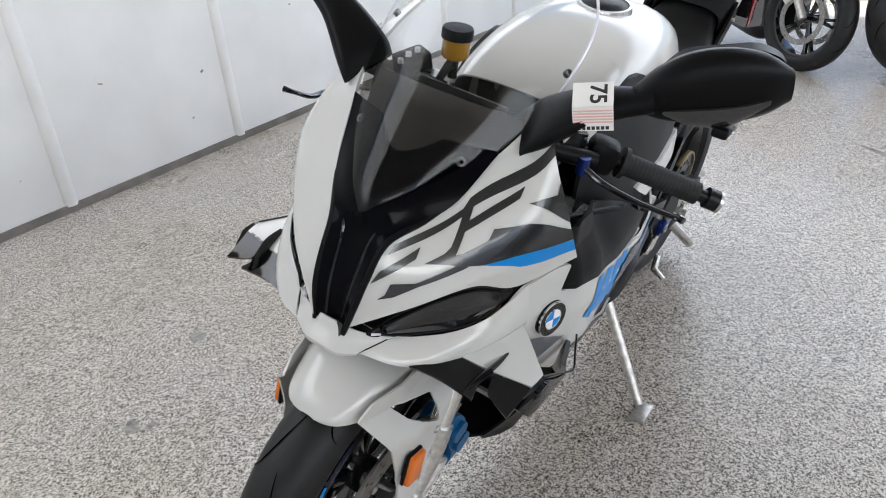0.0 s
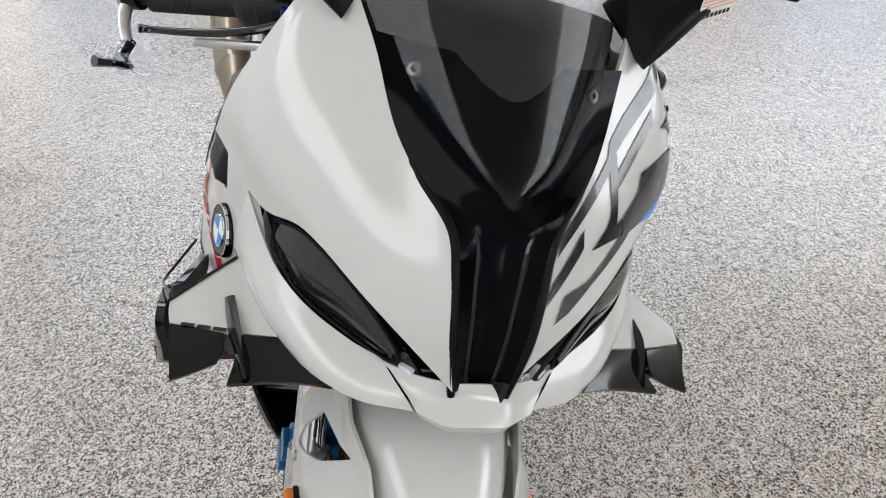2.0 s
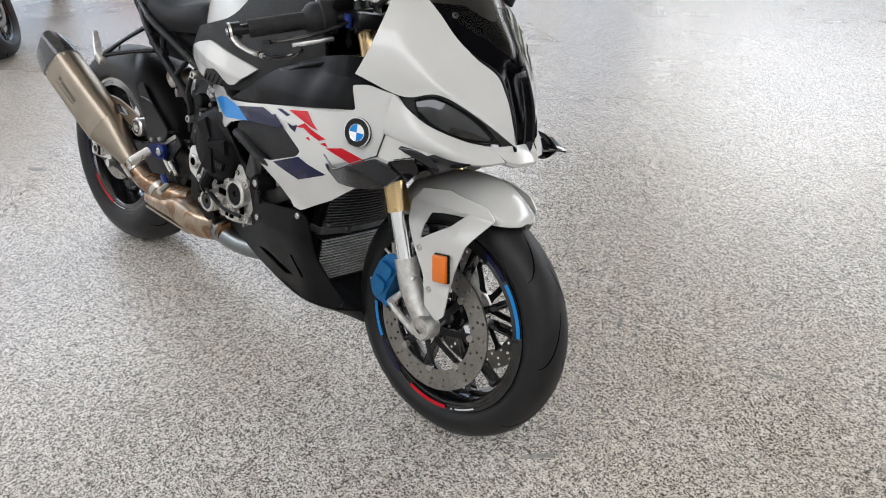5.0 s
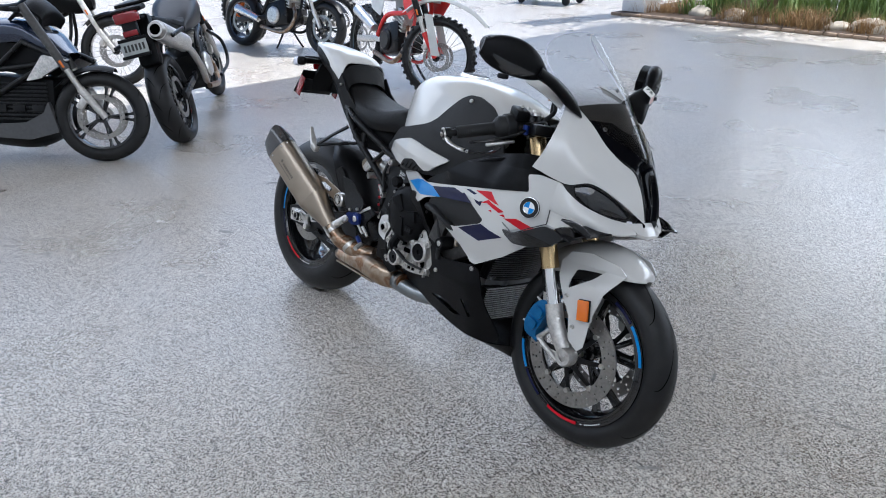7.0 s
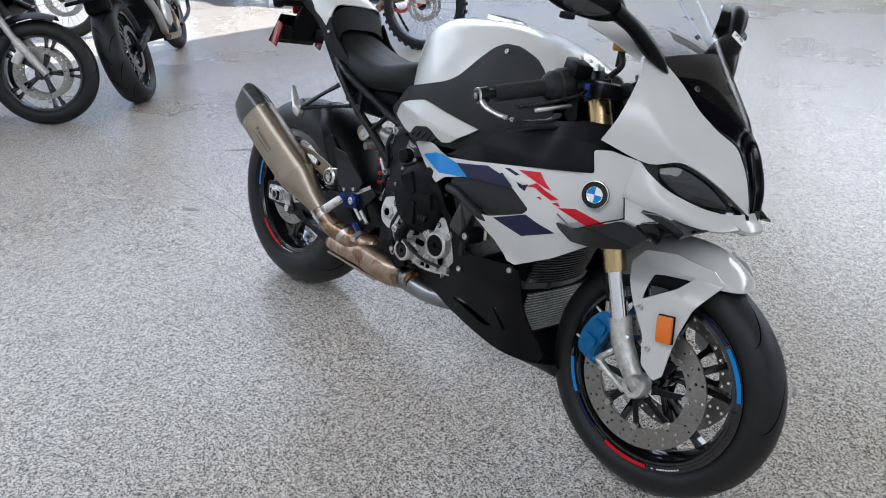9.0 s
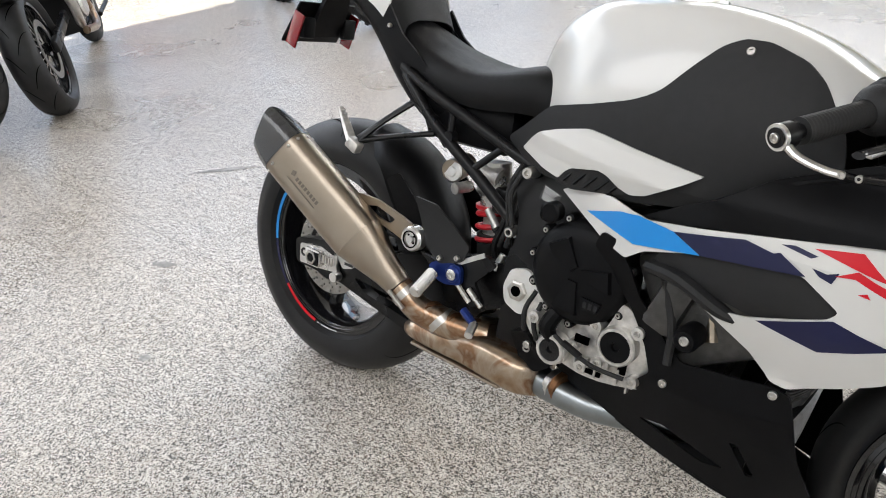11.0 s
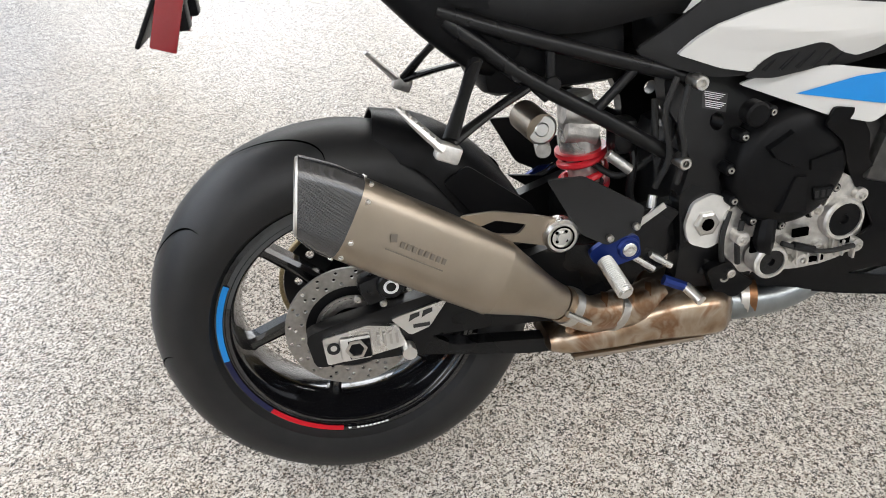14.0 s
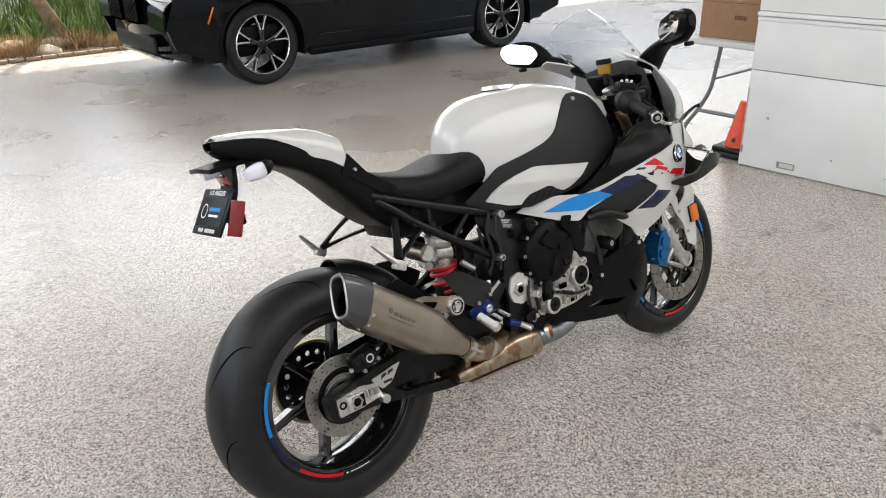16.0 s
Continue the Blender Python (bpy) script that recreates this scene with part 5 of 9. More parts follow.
    # lever guard from the bar end
    if s < 0:
        bm = bmesh.new()
        tube(bm, [B + d * 0.006, B + d * 0.010 + Vector((0.025, 0, -0.018)), B + d * 0.004 + Vector((0.055, 0, -0.030)), B + Vector((0.080, 0.004, -0.034))], [0.009, 0.008, 0.007, 0.007], 10, flat=0.7)
        part("guard_arm", bm, ALU, hb, "machined aluminium guard arm")
        bm = bmesh.new()
        tube(bm, [B + Vector((0.070, 0.004, -0.033)), B + Vector((0.12, 0.000, -0.032)), B + Vector((0.17, 0.012, -0.020)), B + Vector((0.205, 0.004, -0.004)), B + Vector((0.215, -0.012, 0.0))], [0.007, 0.008, 0.008, 0.007, 0.010], 10, flat=0.6)
        part("guard_blade", bm, GLOSSB, hb, "black lever guard")
        for k in (0.078, 0.098):
            bolt(B + Vector((k, -0.004, -0.033)), 0.005, hb, (0, -1, 0))
    bm = bmesh.new()
    tube(bm, [mc, mc + Vector((0.05, -s * 0.03, 0.0)), mc + Vector((0.06, -s * 0.07, -0.05)), mc + Vector((0.05, -s * 0.06, -0.15))], 0.005, 8)
    part("cable", bm, FRAMEB, hb)

# brake fluid reservoir on its stalk
resv = new("brake_reservoir")
resv.parent = bike
RC = Vector((1.196, -0.072, 1.020))
part("cup", lathe(bmesh.new(), [(0.0001, 0), (0.020, 0), (0.023, 0.005), (0.023, 0.032), (0.0001, 0.032)], RC, 24, "z"), BRAKEFLUID, resv, "amber fluid cup")
part("lid", lathe(bmesh.new(), [(0.0001, 0.050), (0.024, 0.049), (0.026, 0.045), (0.026, 0.032), (0.0001, 0.032)], RC, 28, "z"), PLASB, resv, "black screw lid")
part("stalk", rod(bmesh.new(), RC + Vector((0, 0, -0.035)), RC, 0.008, n=12), FRAMEB, resv)
bm = bmesh.new()
tube(bm, [RC + Vector((0, 0, 0.002)), RC + Vector((0.015, -0.01, -0.03)), RC + Vector((0.0, -0.03, -0.06)), RC + Vector((-0.01, -0.055, -0.09))], 0.007, 10)
part("fluid_hose", bm, GRIPB, resv)

# instrument unit and dark carrier behind the nose
part("instrument_unit", box(bmesh.new(), (0, 0, 0), (0.02, 0.17, 0.085), None, 0.008), PLASB, bike, "black instrument unit behind the screen", loc=Matrix.Translation((1.300, 0, 0.975)) @ Matrix.Rotation(radians(-35), 4, "Y"))
part("fairing_stay", box(bmesh.new(), (1.36, 0, 0.86), (0.10, 0.22, 0.10), None, 0.02), FRAMEB, bike)
part("steering_head", rod(bmesh.new(), FOOT + UP * 0.42 + Vector((-0.045, 0, 0)), FOOT + UP * 0.66 + Vector((-0.045, 0, 0)), 0.045, n=24), FRAMEB, bike)

# -- tank, seat, tail
tank = new("fuel_tank")
tank.parent = bike
_sw = knots([0.45, 0.50, 0.56, 0.62, 0.70, 0.80, 0.92, 1.02, 1.10], [0.085, 0.108, 0.135, 0.158, 0.180, 0.192, 0.192, 0.176, 0.150])


def tank_y(x, z):
    return _sw(x) - 1.15 * max(0.0, z - 0.79) ** 2 * (1 if z < 0.99 else 1.4) - 0.15 * max(0.0, 0.74 - z)


tops = [(0.508, 0.842), (0.519, 0.912), (0.540, 0.960), (0.582, 0.998), (0.650, 1.026), (0.75, 1.035), (0.85, 1.036), (0.95, 1.020), (1.03, 0.994), (1.10, 0.958)]
stern = knots([0.508, 0.530, 0.570, 0.615, 0.68], [0.42, 0.60, 0.80, 0.94, 1.0])
secs = []
for x, zt in tops:
    zb = 0.79 + 0.9 * max(0.0, x - 0.98)
    h = zt - zb
    k = stern(x)
    half = [(x, tank_y(x, zb) * k, zb), (x, tank_y(x, zb + h * 0.3) * 0.995 * k, zb + h * 0.30), (x, tank_y(x, zb + h * 0.55) * 0.97 * k, zb + h * 0.60), (x, tank_y(x, zb + h * 0.6) * 0.83 * k, zb + h * 0.85), (x, tank_y(x, zb + h * 0.6) * 0.48 * k, zb + h * 0.972), (x, 0, zt)]
    secs.append(half + [(a, -b, c) for a, b, c in half[-2::-1]])
part("tank_shell", loft(bmesh.new(), secs, 34, 33, 0.004), WHITE, tank, "white lacquered tank cover", smooth=60)
part("filler_cap", lathe(bmesh.new(), [(0.0001, 0.010), (0.030, 0.010), (0.038, 0.007), (0.048, 0.006), (0.052, -0.004)], n=36, axis="z"), PLASB, tank, "black filler cap in a ring", loc=Matrix.Translation((0.775, 0, 1.041)) @ Matrix.Rotation(radians(4), 4, "Y"))
part("cap_ring", lathe(bmesh.new(), [(0.048, 0.0075), (0.053, 0.007), (0.056, -0.004)], n=36, axis="z"), ALU, tank, loc=Matrix.Translation((0.775, 0, 1.041)) @ Matrix.Rotation(radians(4), 4, "Y"))
for s in (-1, 1):
    TS = [(0.488, 0.742), (0.530, 0.772), (0.598, 0.826), (0.693, 0.848), (0.762, 0.867), (0.792, 0.880), (0.814, 0.894), (0.856, 0.943), (0.888, 0.976), (0.920, 0.991), (0.955, 0.990), (1.015, 0.969), (1.047, 0.943), (1.066, 0.915), (1.095, 0.870), (1.108, 0.81), (1.03, 0.765), (0.97, 0.745), (0.90, 0.716), (0.80, 0.700), (0.60, 0.695), (0.52, 0.72)]
    sp = part("tank_side", plate(bmesh.new(), rounded(TS, 0.012, 2), lambda x, z: tank_y(x, z) + 0.006, 0.008, 0.025, s), GRAINB, tank, "grained black tank side panel", smooth=60)
    bolt((0.932, s * (tank_y(0.932, 0.972) + 0.007), 0.972), 0.007, sp, (0, s, 0.4))
    bm = bmesh.new()
    tube(bm, [(0.795, s * 0.085, 1.029), (0.803, s * 0.115, 1.016), (0.835, s * 0.134, 1.003), (0.885, s * 0.143, 0.990)], 0.0014, 6)
    part("cover_seam", bm, SHADEB, tank, smooth=0)
    KN = [(0.544, 0.735), (0.570, 0.761), (0.592, 0.777), (0.634, 0.791), (0.70, 0.806), (0.735, 0.802), (0.798, 0.792), (0.864, 0.782), (0.921, 0.774), (0.893, 0.755), (0.862, 0.737), (0.830, 0.719), (0.802, 0.713), (0.778, 0.721), (0.756, 0.736), (0.738, 0.741), (0.677, 0.729), (0.662, 0.718), (0.648, 0.702), (0.605, 0.711)]
    part("knee_panel", plate(bmesh.new(), rounded(KN, 0.005, 2), lambda x, z: tank_y(x, z) + 0.012 + 0.009 * max(0.0, 1 - abs(z - 0.775 + 0.13 * (x - 0.60)) / 0.034), 0.008, 0.012, s), WHITE, tank, "white lacquered knee panel", smooth=60)
    VN = [(0.640, 0.694), (0.660, 0.718), (0.677, 0.729), (0.738, 0.741), (0.760, 0.736), (0.802, 0.713), (0.74, 0.700), (0.68, 0.690)]
    vn = part("knee_vent", plate(bmesh.new(), rounded(VN, 0.006, 2), lambda x, z: tank_y(x, z) + 0.012, 0.006, 0.03, s), GRAINB, tank, smooth=50)
    for k in range(5):
        x = 0.672 + 0.024 * k
        part("vent_rib", rod(bmesh.new(), (x - 0.008, s * (tank_y(x, 0.69) + 0.013), 0.703), (x + 0.016, s * (tank_y(x, 0.72) + 0.013), 0.728), 0.003, n=6), PLASB, vn)

# livery on the tank top
def tank_top(x, y):
    zt = float(np.interp(x, [t[0] for t in tops], [t[1] for t in tops]))
    return zt - 0.0075 * (abs(y) / 0.085) ** 2 + 0.0010


def top_foil(outline, mat, lift=0.0):
    bm = bmesh.new()
    from mathutils.geometry import tessellate_polygon
    vs = [bm.verts.new((x, y, 0)) for x, y in outline]
    for t in tessellate_polygon([[v.co for v in vs]]):
        bm.faces.new([vs[i] for i in t])
    for k, (lo, hi) in ((0, (0.6, 1.1)), (1, (-0.12, 0.12))):
        for c in np.arange(lo, hi, 0.02):
            no = [0, 0, 0]
            no[k] = 1
            co = [0, 0, 0]
            co[k] = float(c)
            bmesh.ops.bisect_plane(bm, geom=bm.verts[:] + bm.edges[:] + bm.faces[:], dist=1e-6, plane_co=co, plane_no=no)
    for v in bm.verts:
        v.co.z = tank_top(v.co.x, v.co.y) + 0.002 + lift
    part("tank_stripe", bm, mat, tank, smooth=60)


top_foil([(0.885, 0.045), (0.905, 0.028), (0.985, -0.004), (1.005, 0.014), (0.94, 0.064), (0.91, 0.068)], BLUE)
top_foil([(0.865, -0.020), (0.955, -0.044), (0.985, -0.006), (0.905, 0.026), (0.885, 0.040)], NAVY)
top_foil([(0.850, -0.062), (0.905, -0.068), (0.930, -0.040), (0.868, -0.024)], RED)

# seat
sx = [(0.140, 0.922, 0.066, 0.05), (0.175, 0.907, 0.078, 0.05), (0.23, 0.882, 0.098, 0.06), (0.31, 0.862, 0.116, 0.065), (0.39, 0.853, 0.122, 0.066), (0.45, 0.860, 0.122, 0.070), (0.505, 0.874, 0.120, 0.078), (0.550, 0.880, 0.114, 0.085), (0.582, 0.862, 0.108, 0.080)]
rows = []
for x, z, w, dp in sx:
    half = [(x, w * 0.90, z - dp), (x, w, z - dp * 0.62), (x, w * 0.93, z - dp * 0.22), (x, w * 0.70, z - 0.006), (x, w * 0.3, z), (x, 0, z)]
    rows.append(half + [(a, -b, c) for a, b, c in half[-2::-1]])
seat = part("seat", loft(bmesh.new(), rows, 25, 25, 0.01), SEATB, bike, "black vinyl rider seat", smooth=60)
for k, m in enumerate((BLUE, NAVY, RED)):
    part("seat_mark", box(bmesh.new(), (0, 0, 0), (0.004, 0.010, 0.001)), m, seat, loc=facing((0.205 - 0.003 * k, -0.028 - 0.006 * k, 0.8965), (-0.45, -0.75, 0.2), (-0.8, 0.5, 0.33)), smooth=0)

# tail: white hump cover, black sides, underside
tail = new("tail_unit")
tail.parent = bike
hump = []
for x, z, w, dp in [(-0.160, 1.056, 0.034, 0.008), (-0.12, 1.058, 0.066, 0.012), (-0.05, 1.054, 0.088, 0.022), (0.025, 1.044, 0.098, 0.052), (0.045, 1.040, 0.100, 0.070), (0.09, 1.026, 0.105, 0.076), (0.135, 1.002, 0.107, 0.082)]:
    half = [(x, w, z - dp), (x, w * 0.97, z - dp * 0.50), (x, w * 0.80, z - 0.007), (x, w * 0.4, z - 0.001), (x, 0, z)]
    hump.append(half + [(a, -b, c) for a, b, c in half[-2::-1]])
part("seat_hump", loft(bmesh.new(), hump, 20, 21, 0.004), WHITE, tail, "white lacquered seat hump", smooth=60)
bm = bmesh.new()
loft(bm, [[(0.134, -0.108, 0.915), (0.136, -0.104, 0.960), (0.136, -0.067, 0.992), (0.136, 0, 1.0), (0.136, 0.067, 0.992), (0.136, 0.104, 0.960), (0.134, 0.108, 0.915)], [(0.175, -0.095, 0.880), (0.172, -0.085, 0.915), (0.172, -0.05, 0.930), (0.172, 0, 0.932), (0.172, 0.05, 0.930), (0.172, 0.085, 0.915), (0.175, 0.095, 0.880)]], 5, 21, 0.004)
part("hump_front", bm, SEATB, tail, smooth=60)
body = []
for x, zt, zb, w in [(-0.174, 1.046, 1.024, 0.026), (-0.14, 1.046, 1.000, 0.056), (-0.06, 1.034, 0.970, 0.086), (0.03, 0.998, 0.930, 0.099), (0.10, 0.958, 0.870, 0.106), (0.18, 0.895, 0.785, 0.110), (0.26, 0.835, 0.725, 0.105), (0.34, 0.80, 0.72, 0.09)]:
    half = [(x, w * 0.98, zt), (x, w, zt * 0.5 + zb * 0.5), (x, w * 0.86, zb + 0.006), (x, w * 0.4, zb), (x, 0, zb)]
    body.append(half + [(a, -b, c) for a, b, c in half[-2::-1]])
part("tail_body", loft(bmesh.new(), body, 30, 21, 0.004), PLASB, tail, "satin black tail body", smooth=60)
for s in (-1, 1):
    part("tail_side", plate(bmesh.new(), [(0.115, 0.912), (0.140, 0.958), (0.185, 0.902), (0.265, 0.846), (0.30, 0.826), (0.22, 0.838)], lambda x, z: 0.113 + 0.02 * (x - 0.1), 0.006, 0.03, s), PLASB, tail, smooth=50)
    bolt((0.150, s * 0.117, 0.915), 0.005, tail, (0, s, 0))
# plate carrier: arm, lamp, frame, plate, reflector, indicators
carrier = new("plate_carrier")
carrier.parent = bike
bm = bmesh.new()
loft(bm, [[(-0.06, -0.060, 0.985), (-0.06, 0, 0.990), (-0.06, 0.060, 0.985)], [(-0.13, -0.058, 0.984), (-0.13, 0, 0.992), (-0.13, 0.058, 0.984)], [(-0.205, -0.072, 0.978), (-0.212, 0, 0.982), (-0.205, 0.072, 0.978)]], 8, 9, 0.011)
part("carrier_arm", bm, PLASB, carrier)
bm = bmesh.new()
loft(bm, [[(-0.125, -0.030, 0.975), (-0.125, 0.030, 0.975)], [(-0.140, -0.045, 0.920), (-0.140, 0.045, 0.920)], [(-0.175, -0.05, 0.850), (-0.175, 0.05, 0.850)]], 7, 3, 0.012)
part("carrier_back", bm, PLASB, carrier)
part("tail_reflector", box(bmesh.new(), (0, 0, 0), (0.006, 0.062, 0.026), None, 0.002), REDLENS, carrier, "red rear reflector", loc=pose(-0.160, -0.02, 0.952, 0, -22, 0))
pm = facing((-0.196, 0, 0.882), (0, -1, 0), (0.06, 0, 0.098))
npl = part("plate_frame", box(bmesh.new(), (0, 0, 0), (0.190, 0.118, 0.007), None, 0.003), PLASB, carrier, "black plate frame with white dealer lettering", loc=pm)
part("dealer_plate", box(bmesh.new(), (0, 0, 0.004), (0.162, 0.074, 0.002)), GLOSSB, npl, "dark dealer card")
letters("LOS ANGELES", 0.0165, LETTERW, npl, Matrix.Translation((0, 0.0475, 0.0040)), bold=0.0003)
for k in range(10):
    if k != 3:
        part("frame_mark", box(bmesh.new(), (-0.050 + 0.011 * k, -0.0475, 0.0038), (0.0075, 0.0095, 0.0006)), LETTERW, npl, smooth=0)
part("card_mark", lathe(bmesh.new(), [(0.016, 0.0056), (0.019, 0.0056)], n=24, axis="z", c=(-0.045, 0, 0)), LETTERW, npl, smooth=0)
part("card_bar", box(bmesh.new(), (0.02, 0.006, 0.0056), (0.07, 0.009, 0.0004)), BLUE, npl, smooth=0)
part("card_bar", box(bmesh.new(), (0.02, -0.010, 0.0056), (0.06, 0.006, 0.0004)), LETTERW, npl, smooth=0)
for s in (-1, 1):
    part("side_reflector", box(bmesh.new(), (0, 0, 0), (0.036, 0.006, 0.086), None, 0.002), REDLENS, carrier, "red side reflector", loc=pose(-0.178, s * 0.094, 0.866, 0, 20, 0))
    part("reflector_stay", box(bmesh.new(), (-0.162, s * 0.07, 0.872), (0.02, 0.04, 0.05), None, 0.004), PLASB, carrier)
    bm = ring_loft(bmesh.new(), [ring((-0.098, s * 0.145, 0.975), (-1, 0, -0.2), (0, 0, 1), 0.015, 0.016, p=0.6), ring((-0.125, s * 0.148, 0.968), (-1, 0, -0.2), (0, 0, 1), 0.019, 0.022, p=0.6), ring((-0.152, s * 0.145, 0.962), (-1, 0, -0.2), (0, 0, 1), 0.014, 0.014, p=0.6)], 9)
    part("indicator", bm, CLEARL, carrier, "clear-lensed rear indicator", smooth=60)
    bm = ring_loft(bmesh.new(), [ring((-0.084, s * 0.145, 0.979), (-1, 0, -0.2), (0, 0, 1), 0.009, 0.010), ring((-0.098, s * 0.146, 0.975), (-1, 0, -0.2), (0, 0, 1), 0.0165, 0.019, p=0.6), ring((-0.108, s * 0.147, 0.972), (-1, 0, -0.2), (0, 0, 1), 0.0180, 0.0205, p=0.6)], 7)
    part("indicator_housing", bm, PLASB, carrier, smooth=60)
    part("indicator_arm", rod(bmesh.new(), (-0.10, s * 0.05, 0.978), (-0.105, s * 0.132, 0.975), 0.010, 0.013, 12), PLASB, carrier)

CASTB = varied(material("bright_cast_aluminium", (0.76, 0.75, 0.72), 0.38, 0.45), 40, 0.08)
# -- frame and subframe
frame_ob = new("main_frame")
frame_ob.parent = bike
for s in (-1, 1):
    FR = [(0.535, 0.700), (0.560, 0.718), (0.660, 0.700), (0.76, 0.668), (0.90, 0.70), (1.10, 0.80), (1.17, 0.86), (1.16, 0.76), (0.98, 0.62), (0.84, 0.60), (0.76, 0.625), (0.690, 0.622), (0.640, 0.588), (0.618, 0.520), (0.640, 0.470), (0.664, 0.440), (0.668, 0.375), (0.650, 0.330), (0.625, 0.285), (0.580, 0.282), (0.555, 0.330), (0.560, 0.420), (0.552, 0.500), (0.570, 0.560), (0.560, 0.610), (0.535, 0.655)]
    hole = [(0.630 + 0.012 * math.cos(t), 0.612 + 0.014 * math.sin(t)) for t in np.linspace(0, 2 * math.pi, 14, endpoint=False)]
    hole = [(x - 0.012, z + 0.008) for x, z in hole]
    fp = part("frame_plate", plate(bmesh.new(), rounded(FR, 0.012, 2), lambda x, z: 0.140 + 0.012 * math.sin(min(1, max(0, (z - 0.28) / 0.42)) * math.pi) - 0.20 * min(0.11, max(0.0, z - 0.575)), 0.035, 0.05, s, [hole]), FRAMEB, frame_ob, "black cast frame plate", smooth=50)
    nut = part("pivot_boss", plate(bmesh.new(), rounded([(0.562, 0.455), (0.574, 0.494), (0.608, 0.506), (0.640, 0.490), (0.644, 0.424), (0.606, 0.406), (0.570, 0.422)], 0.010), const(0.160), 0.02, 0, s), CASTB, frame_ob, "bare aluminium pivot boss")
    part("pivot_nut", lathe(bmesh.new(), [(0.022, s * 0.158), (0.022, s * 0.167), (0.018, s * 0.169), (0.012, s * 0.169), (0.011, s * 0.160), (0.0001, s * 0.160)], (0.598, 0, 0.456), 6), STEEL, frame_ob, smooth=20)
    # black disc on the nut's face stands for the shade in its bore
    part("bore_shade", lathe(bmesh.new(), [(0.0001, s * 0.1695), (0.011, s * 0.1695), (0.0115, s * 0.165)], (0.598, 0, 0.456), 16), SHADEB, frame_ob)
    for x, z, r in ((0.576, 0.692, 0.012), (0.556, 0.566, 0.011), (0.640, 0.345, 0.010)):
        part("frame_bolt", lathe(bmesh.new(), [(r, s * 0.125), (r, s * 0.160), (r * 0.85, s * 0.163), (r * 0.5, s * 0.163), (r * 0.45, s * 0.155), (0.0001, s * 0.155)], (x, 0, z), 16), STEEL, frame_ob)
    part("sticker", plate(bmesh.new(), [(0.598, 0.672), (0.640, 0.660), (0.634, 0.632), (0.594, 0.644)], lambda x, z: 0.1345 - 0.20 * min(0.11, z - 0.575) + 0.012 * math.sin((z - 0.28) / 0.42 * math.pi) + 0.006, 0, 0, s), INK, frame_ob, smooth=0)
    for k in range(8):
        z, x = 0.6690 - 0.0030 * k - (0.0015 if k > 3 else 0), 0.635 - 0.0035 * ((k * 5) % 4)
        part("print_bar", plate(bmesh.new(), [(0.600, z), (x, z - 0.285 * (x - 0.600)), (x, z - 0.0011 - 0.285 * (x - 0.600)), (0.600, z - 0.0011)], lambda x, z: 0.1345 - 0.20 * min(0.11, z - 0.575) + 0.012 * math.sin((z - 0.28) / 0.42 * math.pi) + 0.0067, 0, 0, s), LETTERW, frame_ob, smooth=0)
sub = new("subframe")
sub.parent = bike
for s in (-1, 1):
    y = s * 0.118
    for pts, r in (
        ([(0.576, y, 0.693), (0.42, y, 0.748), (0.29, y, 0.795), (0.19, y * 0.85, 0.835)], 0.0125),
        ([(0.558, y * 1.05, 0.564), (0.444, y, 0.640), (0.311, y, 0.727), (0.245, y * 0.95, 0.783), (0.20, y * 0.85, 0.820)], 0.0125),
        ([(0.352, y, 0.770), (0.351, y, 0.705)], 0.008), ([(0.49, y, 0.720), (0.425, y, 0.662)], 0.008),
        ([(0.30, y, 0.735), (0.345, y, 0.690)], 0.007),
    ):
        bm = bmesh.new()
        tube(bm, pts, r, 12)
        part("frame_tube", bm, FRAMEB, sub)
    for x, z in ((0.576, 0.692), (0.352, 0.712), (0.300, 0.735)):
        part("tube_joint", lathe(bmesh.new(), [(0.0001, s * 0.128), (0.012, s * 0.128), (0.014, s * 0.124), (0.014, s * 0.108), (0.0001, s * 0.108)], (x, 0, z), 14), FRAMEB, sub)
    # pillion foot-rest hanger and peg
    hang = new("pillion_rest")
    hang.parent = bike
    bm = bmesh.new()
    tube(bm, [(0.238, s * 0.118, 0.762), (0.205, s * 0.165, 0.720), (0.174, s * 0.206, 0.676)], [0.012, 0.010, 0.013], 10, flat=0.6)
    tube(bm, [(0.310, s * 0.120, 0.710), (0.245, s * 0.162, 0.694), (0.174, s * 0.206, 0.672)], [0.011, 0.009, 0.012], 10, flat=0.6)
    part("hanger", bm, FRAMEB, hang, "black cast hanger")
    bm = bmesh.new()
    tube(bm, [(0.162, s * 0.216, 0.668), (0.134, s * 0.208, 0.699), (0.105, s * 0.200, 0.731)], [0.014, 0.012, 0.007], 8, flat=0.55)
    pg = part("peg", bm, CASTW, hang, "folded silver foot peg")
    for k in range(6):
        t = 0.2 + 0.13 * k
        part("peg_tooth", box(bmesh.new(), (0.162 - 0.057 * t, s * (0.216 - 0.016 * t), 0.668 + 0.063 * t + 0.006), (0.004, 0.018, 0.003), None, 0.001), CASTW, pg)
    part("peg_pivot", box(bmesh.new(), (0.168, s * 0.214, 0.662), (0.036, 0.024, 0.026), Matrix.Rotation(radians(25), 4, "Y"), 0.005), CASTW, hang)
part("battery_tray", box(bmesh.new(), (0.37, 0, 0.745), (0.24, 0.19, 0.11), None, 0.03), PLASB, bike, "black tray under the seat")
part("airbox", box(bmesh.new(), (0.80, 0, 0.74), (0.46, 0.24, 0.13), None, 0.04), PLASB, bike, "black airbox under the tank")

